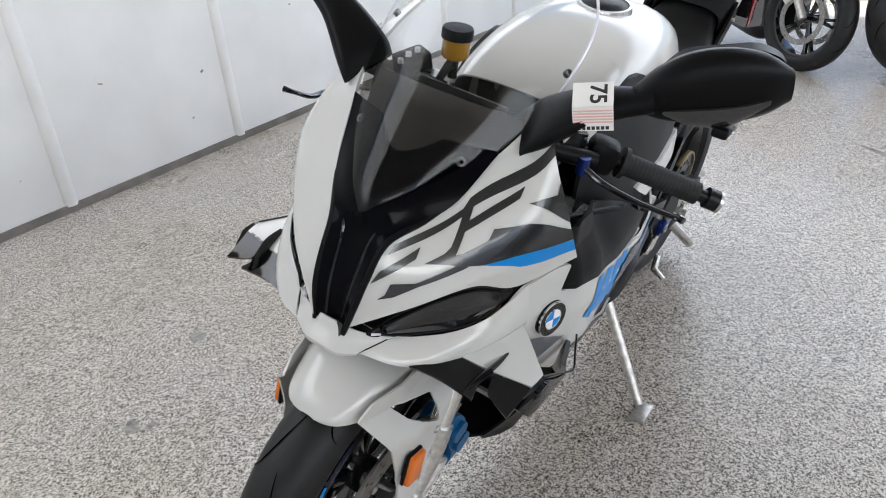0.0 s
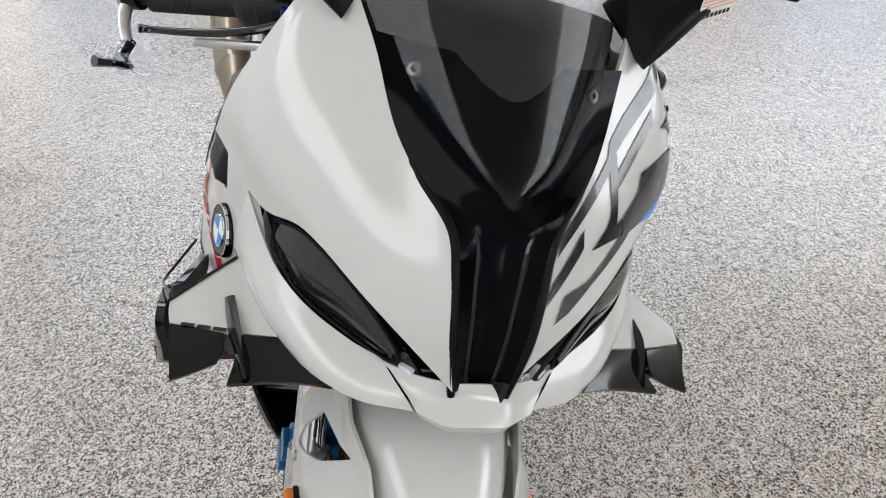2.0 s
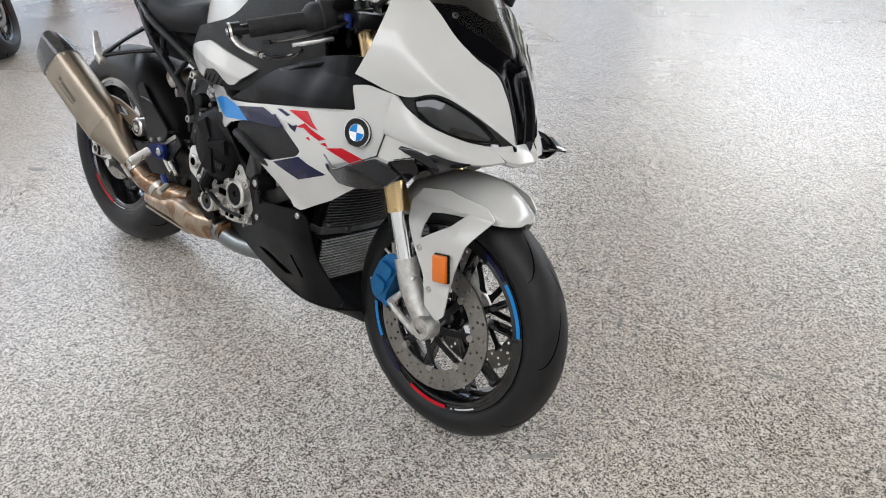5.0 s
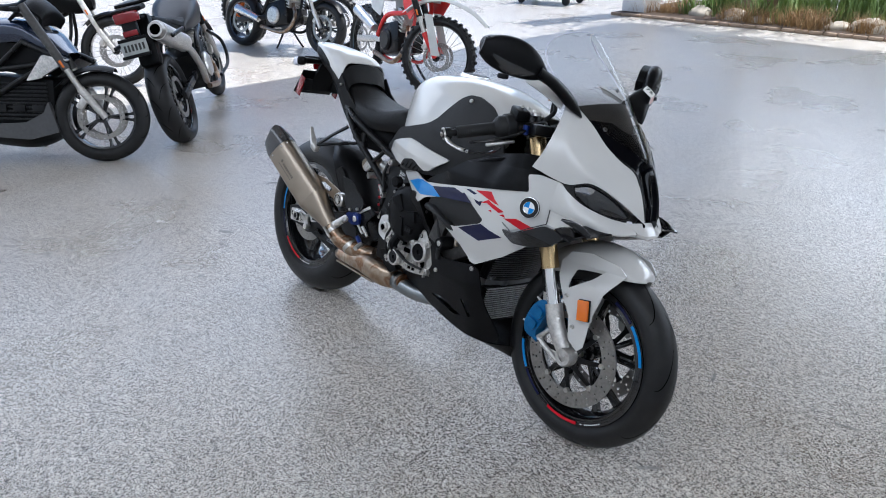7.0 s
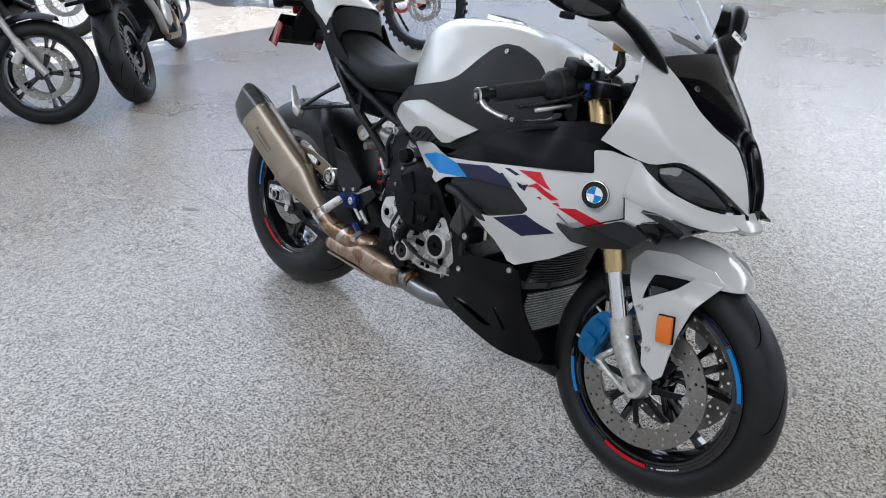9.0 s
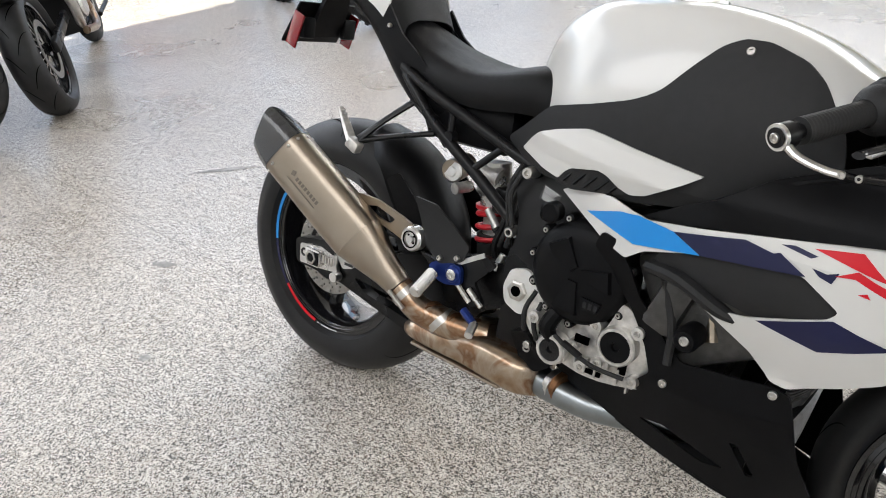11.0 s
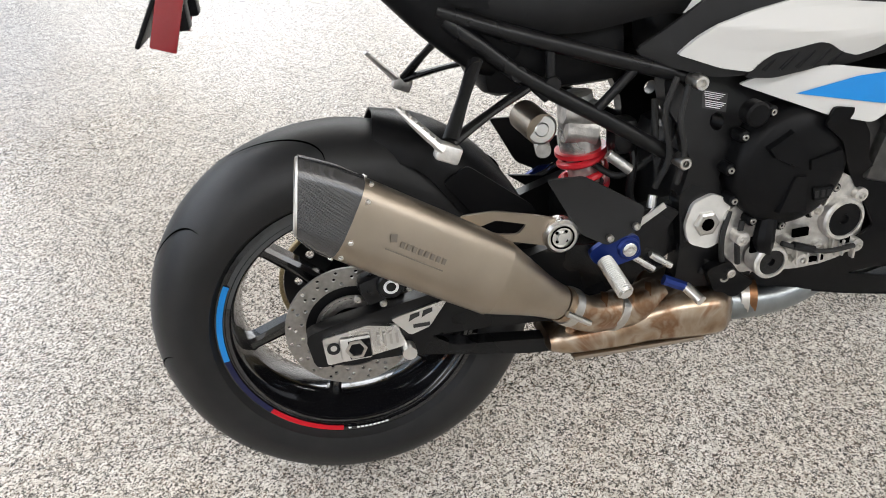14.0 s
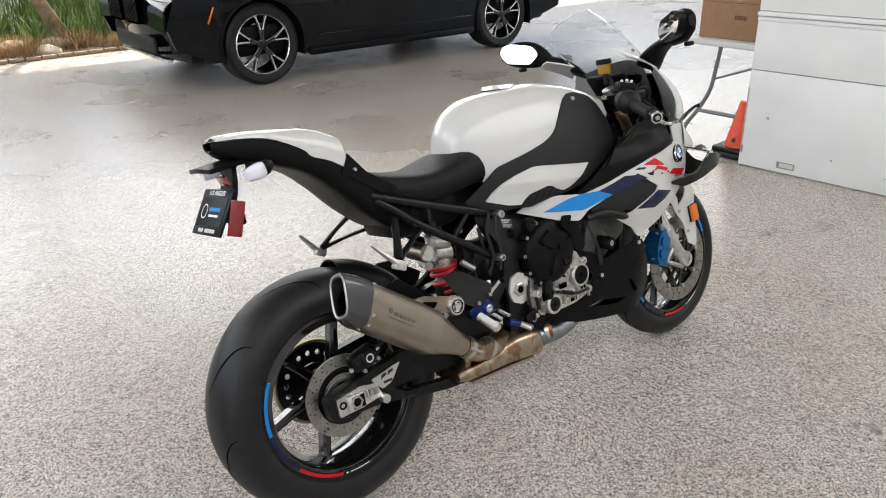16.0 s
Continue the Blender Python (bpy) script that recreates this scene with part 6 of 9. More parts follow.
# -- engine
eng = new("engine")
eng.parent = bike
part("crankcase", box(bmesh.new(), (0.80, 0, 0.415), (0.40, 0.28, 0.20), Matrix.Rotation(radians(8), 4, "Y"), 0.03), FRAMEB, eng, "black crankcase")
part("cylinder_block", box(bmesh.new(), (0.96, 0, 0.56), (0.20, 0.34, 0.22), Matrix.Rotation(radians(-30), 4, "Y"), 0.02), GREYB, eng, "dark grey cylinder block")
part("head_cover", box(bmesh.new(), (1.04, 0, 0.66), (0.16, 0.32, 0.08), Matrix.Rotation(radians(-30), 4, "Y"), 0.02), FRAMEB, eng)
part("gearbox", box(bmesh.new(), (0.68, 0, 0.46), (0.18, 0.24, 0.24), None, 0.03), FRAMEB, eng)
CC = (0.730, 0, 0.540)
cover = part("clutch_cover", lathe(bmesh.new(), [(0.100, -0.120), (0.100, -0.172), (0.096, -0.184), (0.086, -0.192), (0.060, -0.200), (0.030, -0.202), (0.0001, -0.202)], CC, 40), PLASB, eng, "black round clutch cover with raised ribs")
for k in range(11):
    a = radians(20 + 31 * k)
    part("cover_lug", lathe(bmesh.new(), [(0.010, -0.150), (0.010, -0.174), (0.009, -0.176), (0.0001, -0.180)], (CC[0] + 0.104 * math.cos(a), 0, CC[2] + 0.104 * math.sin(a)), 12), PLASB, cover)
    bolt((CC[0] + 0.104 * math.cos(a), -0.176, CC[2] + 0.104 * math.sin(a)), 0.0055, cover)
def facet(outline, y0, y1, name):
    """A raised cast facet on the cover, tapering towards its face."""
    c = Vector((sum(p[0] for p in outline) / len(outline), sum(p[1] for p in outline) / len(outline)))
    bm = bmesh.new()
    low = [bm.verts.new((CC[0] + x, y0, CC[2] + z)) for x, z in outline]
    top = [bm.verts.new((CC[0] + x + (c.x - x) * 0.10, y1, CC[2] + z + (c.y - z) * 0.10)) for x, z in outline]
    for k in range(len(low)):
        bm.faces.new((low[k - 1], low[k], top[k], top[k - 1]))
    bm.faces.new(top)
    bmesh.ops.recalc_face_normals(bm, faces=bm.faces)
    part(name, bm, PLASB, cover, smooth=0)


facet([(-0.062, 0.048), (-0.020, 0.072), (0.010, 0.020), (-0.004, 0.006), (-0.050, 0.030)], -0.190, -0.2065, "cover_facet")
facet([(0.012, 0.018), (0.070, 0.030), (0.078, -0.012), (0.014, 0.000)], -0.190, -0.2065, "cover_facet")
facet([(-0.008, -0.004), (0.012, -0.006), (0.020, -0.074), (-0.034, -0.068)], -0.190, -0.2065, "cover_facet")
facet([(0.024, -0.030), (0.066, -0.034), (0.058, -0.056), (0.030, -0.056)], -0.186, -0.2045, "cover_badge")
for k in range(3):
    part("badge_bar", box(bmesh.new(), (CC[0] + 0.034 + 0.011 * k, -0.2048, CC[2] - 0.044), (0.007, 0.001, 0.012)), GRAINB, cover, smooth=0)
part("oil_cap", lathe(bmesh.new(), [(0.020, -0.170), (0.020, -0.192), (0.016, -0.195), (0.0001, -0.195)], (0.655, 0, 0.640), 18), PLASB, eng)
bm = bmesh.new()
tube(bm, [(0.700, -0.176, 0.452), (0.690, -0.186, 0.420), (0.700, -0.180, 0.395)], [0.016, 0.018, 0.012], 10)
part("release_arm", bm, PLASB, eng)
# lower silver cases
part("lower_case", plate(bmesh.new(), rounded([(0.630, 0.470), (0.66, 0.480), (0.74, 0.440), (0.80, 0.450), (0.826, 0.515), (0.852, 0.500), (0.880, 0.460), (0.897, 0.420), (0.892, 0.360), (0.76, 0.342), (0.665, 0.345), (0.630, 0.40)], 0.010), lambda x, z: 0.165 + 0.012 * math.sin(25 * x), 0.05, 0.03, -1), CASTW, eng, "cast silver lower case", smooth=50)
for x, z, r, m in ((0.833, 0.434, 0.030, PLASB), (0.706, 0.377, 0.023, GLOSSB)):
    part("case_ring", lathe(bmesh.new(), [(r + 0.008, -0.160), (r + 0.008, -0.190), (r + 0.005, -0.194), (r, -0.194), (r, -0.186)], (x, 0, z), 28), CASTW, eng)
    part("case_plug", lathe(bmesh.new(), [(r, -0.180), (r, -0.191), (r * 0.3, -0.191), (r * 0.25, -0.186), (0.0001, -0.186)], (x, 0, z), 24), m, eng)
for x, z in ((0.785, 0.455), (0.865, 0.470), (0.872, 0.375), (0.77, 0.365), (0.655, 0.425), (0.80, 0.385), (0.745, 0.40)):
    part("case_lug", lathe(bmesh.new(), [(0.013, -0.150), (0.012, -0.184), (0.0001, -0.185)], (x, 0, z), 12), CASTW, eng)
    bolt((x, -0.185, z), 0.006, eng)
for k in range(6):
    x, z = 0.76 + 0.02 * k, 0.345 + 0.006 * (k % 2)
    part("cast_boss", rod(bmesh.new(), (x, -0.16, z + 0.02), (x, -0.18, z + 0.018), 0.008, 0.006, 10), CASTW, eng)
bm = bmesh.new()
tube(bm, [(0.715, -0.200, 0.415), (0.745, -0.202, 0.402), (0.80, -0.200, 0.385), (0.86, -0.190, 0.380)], 0.0045, 8)
part("clutch_cable", bm, GRIPB, eng)
part("cable_sleeve", rod(bmesh.new(), (0.735, -0.2015, 0.408), (0.775, -0.201, 0.393), 0.007, n=10), FRAMEB, eng)
part("lower_bracket", plate(bmesh.new(), rounded([(0.600, 0.372), (0.640, 0.385), (0.665, 0.352), (0.70, 0.325), (0.665, 0.300), (0.625, 0.318)], 0.010), lambda x, z: 0.160 + 0.35 * max(0, z - 0.34), 0.02, 0.03, -1), PLASB, eng, "black plastic corner guard", smooth=40)
bolt((0.645, -0.172, 0.358), 0.008, eng)
for k, (a, b, r) in enumerate((((0.60, -0.145, 0.36), (0.70, -0.135, 0.33), 0.006), ((0.59, -0.14, 0.40), (0.64, -0.15, 0.33), 0.005), ((0.885, -0.18, 0.60), (0.93, -0.19, 0.44), 0.008), ((0.92, -0.15, 0.62), (0.99, -0.17, 0.50), 0.010))):
    bm = bmesh.new()
    tube(bm, [a, ((a[0] + b[0]) / 2 + 0.015, a[1] - 0.008, (a[2] + b[2]) / 2 - 0.01), b], r, 8)
    part("engine_hose", bm, GRIPB if k < 3 else TITAN, eng)
# black blocks set on the case for shaded pockets; none are cut in
for x, z, w, h in ((0.762, 0.418, 0.030, 0.016), (0.790, 0.362, 0.044, 0.010), (0.680, 0.410, 0.018, 0.030), (0.850, 0.395, 0.016, 0.026)):
    part("pocket_shade", box(bmesh.new(), (x, -0.1795, z), (w, 0.006, h), None, 0.002), SHADEB, eng)
for k in range(7):
    part("case_rib", box(bmesh.new(), (0.735 + 0.022 * k, -0.180, 0.376 + 0.010 * math.sin(k * 1.9)), (0.004, 0.012, 0.030), None, 0.001), CASTW, eng)
for k, pts in enumerate(([(0.560, -0.150, 0.690), (0.545, -0.158, 0.640), (0.556, -0.155, 0.585), (0.548, -0.150, 0.530)], [(0.548, -0.135, 0.700), (0.528, -0.140, 0.645), (0.538, -0.140, 0.575), (0.520, -0.130, 0.520)], [(0.660, -0.168, 0.452), (0.652, -0.172, 0.410), (0.660, -0.165, 0.372)], [(0.640, -0.160, 0.470), (0.625, -0.168, 0.420), (0.640, -0.162, 0.360), (0.690, -0.150, 0.335)])):
    bm = bmesh.new()
    tube(bm, pts, 0.005, 8)
    part("wiring", bm, GRIPB, eng)
part("side_duct", box(bmesh.new(), (0.915, -0.175, 0.565), (0.06, 0.03, 0.16), Matrix.Rotation(radians(18), 4, "Y"), 0.012), GREYB, eng)

# -- shock absorber
shock = new("rear_shock")
shock.parent = bike
SA, SB = Vector((0.422, -0.025, 0.665)), Vector((0.450, -0.025, 0.400))
part("damper_head", rod(bmesh.new(), SA, SA + (SB - SA) * 0.36, 0.030, 0.036, 22), CASTW, shock, "cast silver damper head")
part("damper_body", rod(bmesh.new(), SA + (SB - SA) * 0.3, SA + (SB - SA) * 0.62, 0.027, n=18), CASTW, shock)
for k, (t, r, y) in enumerate(((0.10, 0.024, -0.018), (0.22, 0.028, -0.014), (0.30, 0.022, 0.010))):
    c = SA + (SB - SA) * t
    part("cast_shoulder", rod(bmesh.new(), c + Vector((-0.030, y, 0.004)), c + Vector((0.022, y, -0.004)), r * 0.8, r, 16), CASTW, shock)
part("bump_boot", rod(bmesh.new(), SA + (SB - SA) * 0.60, SB, 0.040, 0.034, 18), GRIPB, shock, "black rubber boot")
bm = bmesh.new()
d = (SB - SA).normalized()
uu = d.cross(Vector((0, 1, 0))).normalized()
vv = d.cross(uu)
tube(bm, [SA + (SB - SA) * 0.39 + d * 0.070 * t / 36 + (uu * math.cos(t * 0.42) + vv * math.sin(t * 0.42)) * 0.038 for t in range(0, 37)], 0.0065, 8, 110)
part("spring", bm, REDM, shock, "red coil spring")
part("spring_collar", rod(bmesh.new(), SA + (SB - SA) * 0.355, SA + (SB - SA) * 0.385, 0.045, n=24), REDM, shock)
part("reservoir", rod(bmesh.new(), (0.335, -0.02, 0.640), (0.345, -0.085, 0.632), 0.026, n=22), TITAN, shock, "round silver reservoir cap")
part("reservoir_face", lathe(bmesh.new(), [(0.0001, -0.089), (0.010, -0.089), (0.012, -0.087), (0.022, -0.087), (0.026, -0.084)], (0.345, 0, 0.632), 22), ALU, shock)
part("adjuster", rod(bmesh.new(), (0.360, -0.03, 0.595), (0.350, -0.075, 0.592), 0.013, n=16), CASTW, shock)
for k, pts in enumerate(([(0.47, -0.06, 0.60), (0.50, -0.09, 0.57), (0.49, -0.10, 0.50), (0.52, -0.10, 0.45)], [(0.53, -0.10, 0.66), (0.525, -0.115, 0.60), (0.535, -0.11, 0.52)], [(0.545, -0.105, 0.67), (0.55, -0.118, 0.61), (0.53, -0.115, 0.55)], [(0.44, -0.05, 0.55), (0.48, -0.08, 0.53), (0.54, -0.09, 0.56)])):
    bm = bmesh.new()
    tube(bm, pts, 0.007 - 0.001 * (k % 2), 8)
    part("hose", bm, GRIPB if k % 2 else FRAMEB, shock)
part("pump_body", box(bmesh.new(), (0.485, -0.075, 0.60), (0.045, 0.045, 0.06), None, 0.012), FRAMEB, shock)
part("fitting", rod(bmesh.new(), (0.455, -0.09, 0.575), (0.49, -0.10, 0.545), 0.009, n=12), CASTW, shock)
part("fitting", rod(bmesh.new(), (0.525, -0.115, 0.50), (0.515, -0.125, 0.465), 0.008, n=12), ALU, shock)

# -- swingarm
swing = new("swingarm")
swing.parent = bike
for s in (-1, 1):
    ARM = [(-0.078, 0.362), (-0.02, 0.376), (0.07, 0.388), (0.20, 0.405), (0.33, 0.440), (0.46, 0.478), (0.60, 0.490), (0.60, 0.420), (0.50, 0.365), (0.44, 0.275), (0.395, 0.235), (0.30, 0.242), (0.20, 0.262), (0.083, 0.290), (-0.07, 0.300)]
    SL = rounded([(0.125, 0.318), (0.33, 0.303), (0.365, 0.285), (0.35, 0.264), (0.165, 0.289)], 0.010)
    part("arm", plate(bmesh.new(), rounded(ARM, 0.012, 2), lambda x, z: 0.128 + 0.012 * max(0.0, 0.2 - x) / 0.3, 0.030, 0.06, s, [SL[::-1]]), FRAMEB, swing, "satin black swingarm side", smooth=50)
    part("axle_plate", plate(bmesh.new(), rounded([(-0.052, 0.356), (0.022, 0.368), (0.072, 0.356), (0.084, 0.318), (0.020, 0.310), (-0.050, 0.306)], 0.006), const(0.146), 0.010, 0, s), ALU, swing, "machined aluminium chain adjuster")
    part("axle_block", box(bmesh.new(), (0.0, s * 0.150, 0.334), (0.052, 0.012, 0.046), None, 0.006), ALU, swing)
    part("axle_recess", box(bmesh.new(), (0.006, s * 0.1572, 0.334), (0.036, 0.0012, 0.034), None, 0.0004), PLASB, swing)
    part("adjuster_face", lathe(bmesh.new(), [(0.011, s * 0.144), (0.011, s * 0.1475), (0.006, s * 0.1475), (0.005, s * 0.145), (0.0001, s * 0.145)], (-0.036, 0, 0.336), 16), GRAINB, swing)
    part("axle_bore", lathe(bmesh.new(), [(0.018, s * 0.150), (0.018, s * 0.160), (0.013, s * 0.160), (0.012, s * 0.148), (0.0001, s * 0.148)], (0.0, 0, 0.335), 6), STEEL, swing, smooth=20)
    part("adjuster_end", rod(bmesh.new(), (0.085, s * 0.140, 0.310), (0.085, s * 0.162, 0.310), 0.012, n=16), ALU, swing)
    for k in range(4):
        part("adjuster_rib", box(bmesh.new(), (0.038 + 0.010 * k, s * 0.1515, 0.340), (0.004, 0.003, 0.020)), STEEL, swing)
    rp = part("arm_badge", plate(bmesh.new(), rounded([(0.062, 0.366), (0.160, 0.386), (0.125, 0.340), (0.092, 0.330)], 0.006), const(0.1375), 0.004, 0, s), ALU, swing, "aluminium badge plate with dark lettering")
    if s < 0:
        for k in range(2):
            part("badge_mark", plate(bmesh.new(), [(0.091 + 0.022 * k, 0.356 + 0.004 * k), (0.095 + 0.022 * k, 0.369 + 0.004 * k), (0.111 + 0.022 * k, 0.372 + 0.004 * k), (0.110 + 0.022 * k, 0.364 + 0.004 * k), (0.101 + 0.022 * k, 0.361 + 0.004 * k)], const(0.1381), 0, 0, s), INK, rp, smooth=0)
        part("badge_bar", box(bmesh.new(), (0.112, -0.1377, 0.346), (0.028, 0.0006, 0.007)), INK, rp, smooth=0)
part("cross_tube", box(bmesh.new(), (0.46, 0, 0.40), (0.10, 0.24, 0.12), None, 0.03), FRAMEB, swing)
rc = part("rear_caliper", box(bmesh.new(), (0.062, -0.112, 0.425), (0.085, 0.045, 0.050), Matrix.Rotation(radians(-15), 4, "Y"), 0.012), FRAMEB, swing, "black rear brake caliper")
part("caliper_face", lathe(bmesh.new(), [(0.0001, -0.141), (0.020, -0.141), (0.023, -0.137), (0.024, -0.130)], (0.070, 0, 0.428), 22), FRAMEB, rc)
part("caliper_mark", lathe(bmesh.new(), [(0.008, -0.1418), (0.0125, -0.1418)], (0.070, 0, 0.428), 20), LETTERW, rc, smooth=0)
for x, z in ((0.015, 0.41), (0.10, 0.415), (0.055, 0.395)):
    bolt((x, -0.130, z), 0.006, rc)
bm = bmesh.new()
tube(bm, [(0.10, -0.115, 0.44), (0.17, -0.12, 0.452), (0.28, -0.125, 0.46), (0.42, -0.12, 0.49)], 0.0045, 8)
part("brake_hose", bm, GRIPB, swing)

# hugger over the rear tyre
hug = []
for a, r, w in ((8, 0.352, 0.070), (25, 0.356, 0.094), (45, 0.358, 0.100), (62, 0.356, 0.092), (76, 0.350, 0.060)):
    c, sn = math.cos(radians(a)), math.sin(radians(a))
    row = []
    for t in np.linspace(-1, 1, 9):
        rr = r - 0.085 * (1 - math.cos(t * math.pi / 2)) ** 1.2 * (1 if a < 60 else 0.7)
        row.append((REAR.x + rr * c, w * math.sin(t * math.pi / 2), REAR.z + rr * sn))
    hug.append(row)
part("hugger", loft(bmesh.new(), hug, 20, 19, 0.004), PLASB, bike, "satin black rear hugger", smooth=60)
for s in (-1, 1):
    part("hugger_wing", plate(bmesh.new(), rounded([(0.175, 0.575), (0.215, 0.600), (0.315, 0.520), (0.345, 0.455), (0.30, 0.440), (0.25, 0.475)], 0.010), lambda x, z: 0.108 + 0.1 * (x - 0.2), 0.004, 0.03, s), PLASB, bike, smooth=50)

# -- exhaust
ex = new("exhaust")
ex.parent = bike
E0, E1 = Vector((-0.045, -0.268, 0.652)), Vector((0.345, -0.198, 0.368))
ed = (E1 - E0).normalized()
eup = Vector((0.50, 0.30, 0.81))


def hexring(c, a, b, n=20, p=0.62):
    return ring(c, ed, eup, a, b, n, p)


cutv = Vector((0.35, 0.0, 0.45))
bm = ring_loft(bmesh.new(), [hexring(E0 + ed * t, a, b) for t, a, b in ((0.062, 0.059, 0.045), (0.15, 0.060, 0.046), (0.25, 0.061, 0.047), (0.325, 0.060, 0.046))], 12)
sil = part("silencer_body", bm, TITAN, ex, "brushed titanium silencer sleeve", smooth=40)
bm = ring_loft(bmesh.new(), [hexring(E0 + ed * 0.323, 0.0595, 0.0455), hexring(E0 + ed * 0.36, 0.051, 0.041, p=0.75), hexring(E0 + ed * 0.42, 0.036, 0.034, p=0.9), hexring(E0 + ed * 0.465, 0.029, 0.029, p=1.0)], 12)
part("silencer_cone", bm, TITAN, ex, "brushed titanium inlet cone", smooth=40)
bm = bmesh.new()
rings = [hexring(E0 + ed * 0.066, 0.0605, 0.0465), hexring(E0 + ed * 0.035, 0.059, 0.045), hexring(E0 + ed * 0.0, 0.051, 0.038)]
ringpts = [np.array(r) for r in rings]
tipup = np.array(eup.normalized())
for k, amt in ((1, 0.012), (2, 0.030)):
    for i, p in enumerate(ringpts[k]):
        u = float((p - np.array(E0 + ed * (0.035 if k == 1 else 0.0))) @ tipup) / 0.06
        v = (float(E0.y) - p[1]) / 0.038 * (0.4 if k == 1 else 1.0)
        ringpts[k][i] = p - np.array(ed) * (amt * u + 0.0115 * v)
mouth = ringpts[2] * 1.0
cen = mouth.mean(0)
inner = cen + (mouth - cen) * 0.80
deep = inner + np.array(ed) * 0.07
rows = np.array([ringpts[0], ringpts[1], ringpts[2], inner, deep])
g = [[bm.verts.new(p) for p in row] for row in rows]
for a, b in zip(g, g[1:]):
    for j in range(20):
        bm.faces.new((a[j], a[(j + 1) % 20], b[(j + 1) % 20], b[j]))
cap = part("end_cap", bm, CARBON, ex, "woven carbon end cap", smooth=40)
bm = bmesh.new()
tube(bm, [tuple(p) for p in np.vstack([cen + (mouth - cen) * 0.9, (cen + (mouth - cen) * 0.9)[:2]])], 0.0034, 8)
part("cap_lip", bm, STEEL, cap)
part("outlet", rod(bmesh.new(), Vector(cen) + ed * 0.02, Vector(cen) + ed * 0.08, 0.026, n=20), SHADEB, cap)
for k in range(20):
    if k % 2 == 0:
        q = Vector(hexring(E0 + ed * 0.076, 0.0600, 0.0460)[k])
        o = (q - (E0 + ed * 0.076)).normalized()
        bolt(q, 0.0035, sil, o, ALU, 0.002)
# etched lettering on the sleeve as plain bars
out = (-eup.cross(ed)).normalized()
if out.y > 0:
    out = -out
em = facing(E0 + ed * 0.165 + out * 0.0475 - eup.normalized() * 0.006, ed, eup)
part("etched_mark", box(bmesh.new(), (-0.036, 0.004, 0), (0.010, 0.011, 0.0005), Matrix.Rotation(radians(20), 4, "Z")), LETTERG, sil, loc=em, smooth=0)
for k in range(8):
    part("etched_bar", box(bmesh.new(), (-0.020 + 0.0098 * k, 0.0, 0), (0.0062, 0.0085, 0.0005)), LETTERG, sil, loc=em, smooth=0)
part("etched_line", box(bmesh.new(), (0.005, -0.013, 0), (0.095, 0.0018, 0.0006)), LETTERG, sil, loc=em, smooth=0)
# link pipe, collector, header
bm = bmesh.new()
tube(bm, [E1 + ed * -0.02, E1 + ed * 0.04, (0.415, -0.178, 0.332), (0.470, -0.160, 0.322), (0.525, -0.13, 0.318)], [0.030, 0.030, 0.032, 0.033, 0.032], 18)
part("link_pipe", bm, HEADER, ex, "heat-tinted link pipe")
for q, r in ((Vector((0.408, -0.180, 0.335)), 0.0335), (Vector((0.462, -0.163, 0.3225)), 0.0350), (Vector((0.500, -0.146, 0.319)), 0.0345)):
    bm = bmesh.new()
    rod(bm, q - Vector((0.005, -0.002, -0.001)), q + Vector((0.005, -0.002, -0.001)), r, n=22)
    part("weld_band", bm, WELD, ex, "dark copper weld band")
part("spring_hook", rod(bmesh.new(), E1 + ed * -0.02 + Vector((0, -0.036, 0.0)), E1 + ed * 0.03 + Vector((0, -0.038, 0.0)), 0.005, n=8), STEEL, ex)
part("heat_tray", box(bmesh.new(), (0.48, -0.106, 0.2465), (0.24, 0.150, 0.008), Matrix.Rotation(radians(2), 4, "Y"), 0.003), TITAN, ex, "plain metal tray under the collector")
for q, r in ((E1 + ed * 0.0, 0.0325), (Vector((0.432, -0.173, 0.329)), 0.0345)):
    bm = bmesh.new()
    rod(bm, q - ed * 0.008, q + ed * 0.008, r, n=22)
    part("pipe_clamp", bm, STEEL, ex)
sec = lambda x, y, z, w, h: [tuple(Vector((x, y, z)) + Vector((0, w * math.copysign(abs(math.cos(t)) ** 0.55, math.cos(t)), h * math.copysign(abs(math.sin(t)) ** 0.55, math.sin(t))))) for t in np.linspace(0, 2 * math.pi, 20, endpoint=False)]
bm = ring_loft(bmesh.new(), [sec(0.325, -0.105, 0.272, 0.060, 0.016), sec(0.36, -0.105, 0.278, 0.078, 0.026), sec(0.45, -0.105, 0.282, 0.085, 0.032), sec(0.50, -0.105, 0.288, 0.086, 0.040), sec(0.56, -0.105, 0.286, 0.086, 0.046), sec(0.630, -0.105, 0.278, 0.082, 0.044), sec(0.665, -0.11, 0.270, 0.045, 0.036)], 22)
part("collector", bm, HEADER, ex, "heat-tinted collector box", smooth=50)
bm = bmesh.new()
tube(bm, [(0.64, -0.115, 0.272), (0.70, -0.125, 0.264), (0.79, -0.112, 0.256), (0.90, -0.085, 0.268), (1.02, -0.06, 0.290), (1.09, -0.05, 0.35), (1.12, -0.06, 0.43)], [0.034, 0.030, 0.028, 0.026, 0.026, 0.024, 0.022], 18)
part("header_pipe", bm, BLUEST, ex, "blued steel header pipe")
bm = bmesh.new()
tube(bm, [(0.90, -0.125, 0.292), (1.00, -0.120, 0.310), (1.08, -0.115, 0.37), (1.11, -0.11, 0.44)], 0.018, 14)
part("header_pipe", bm, BLUEST, ex)
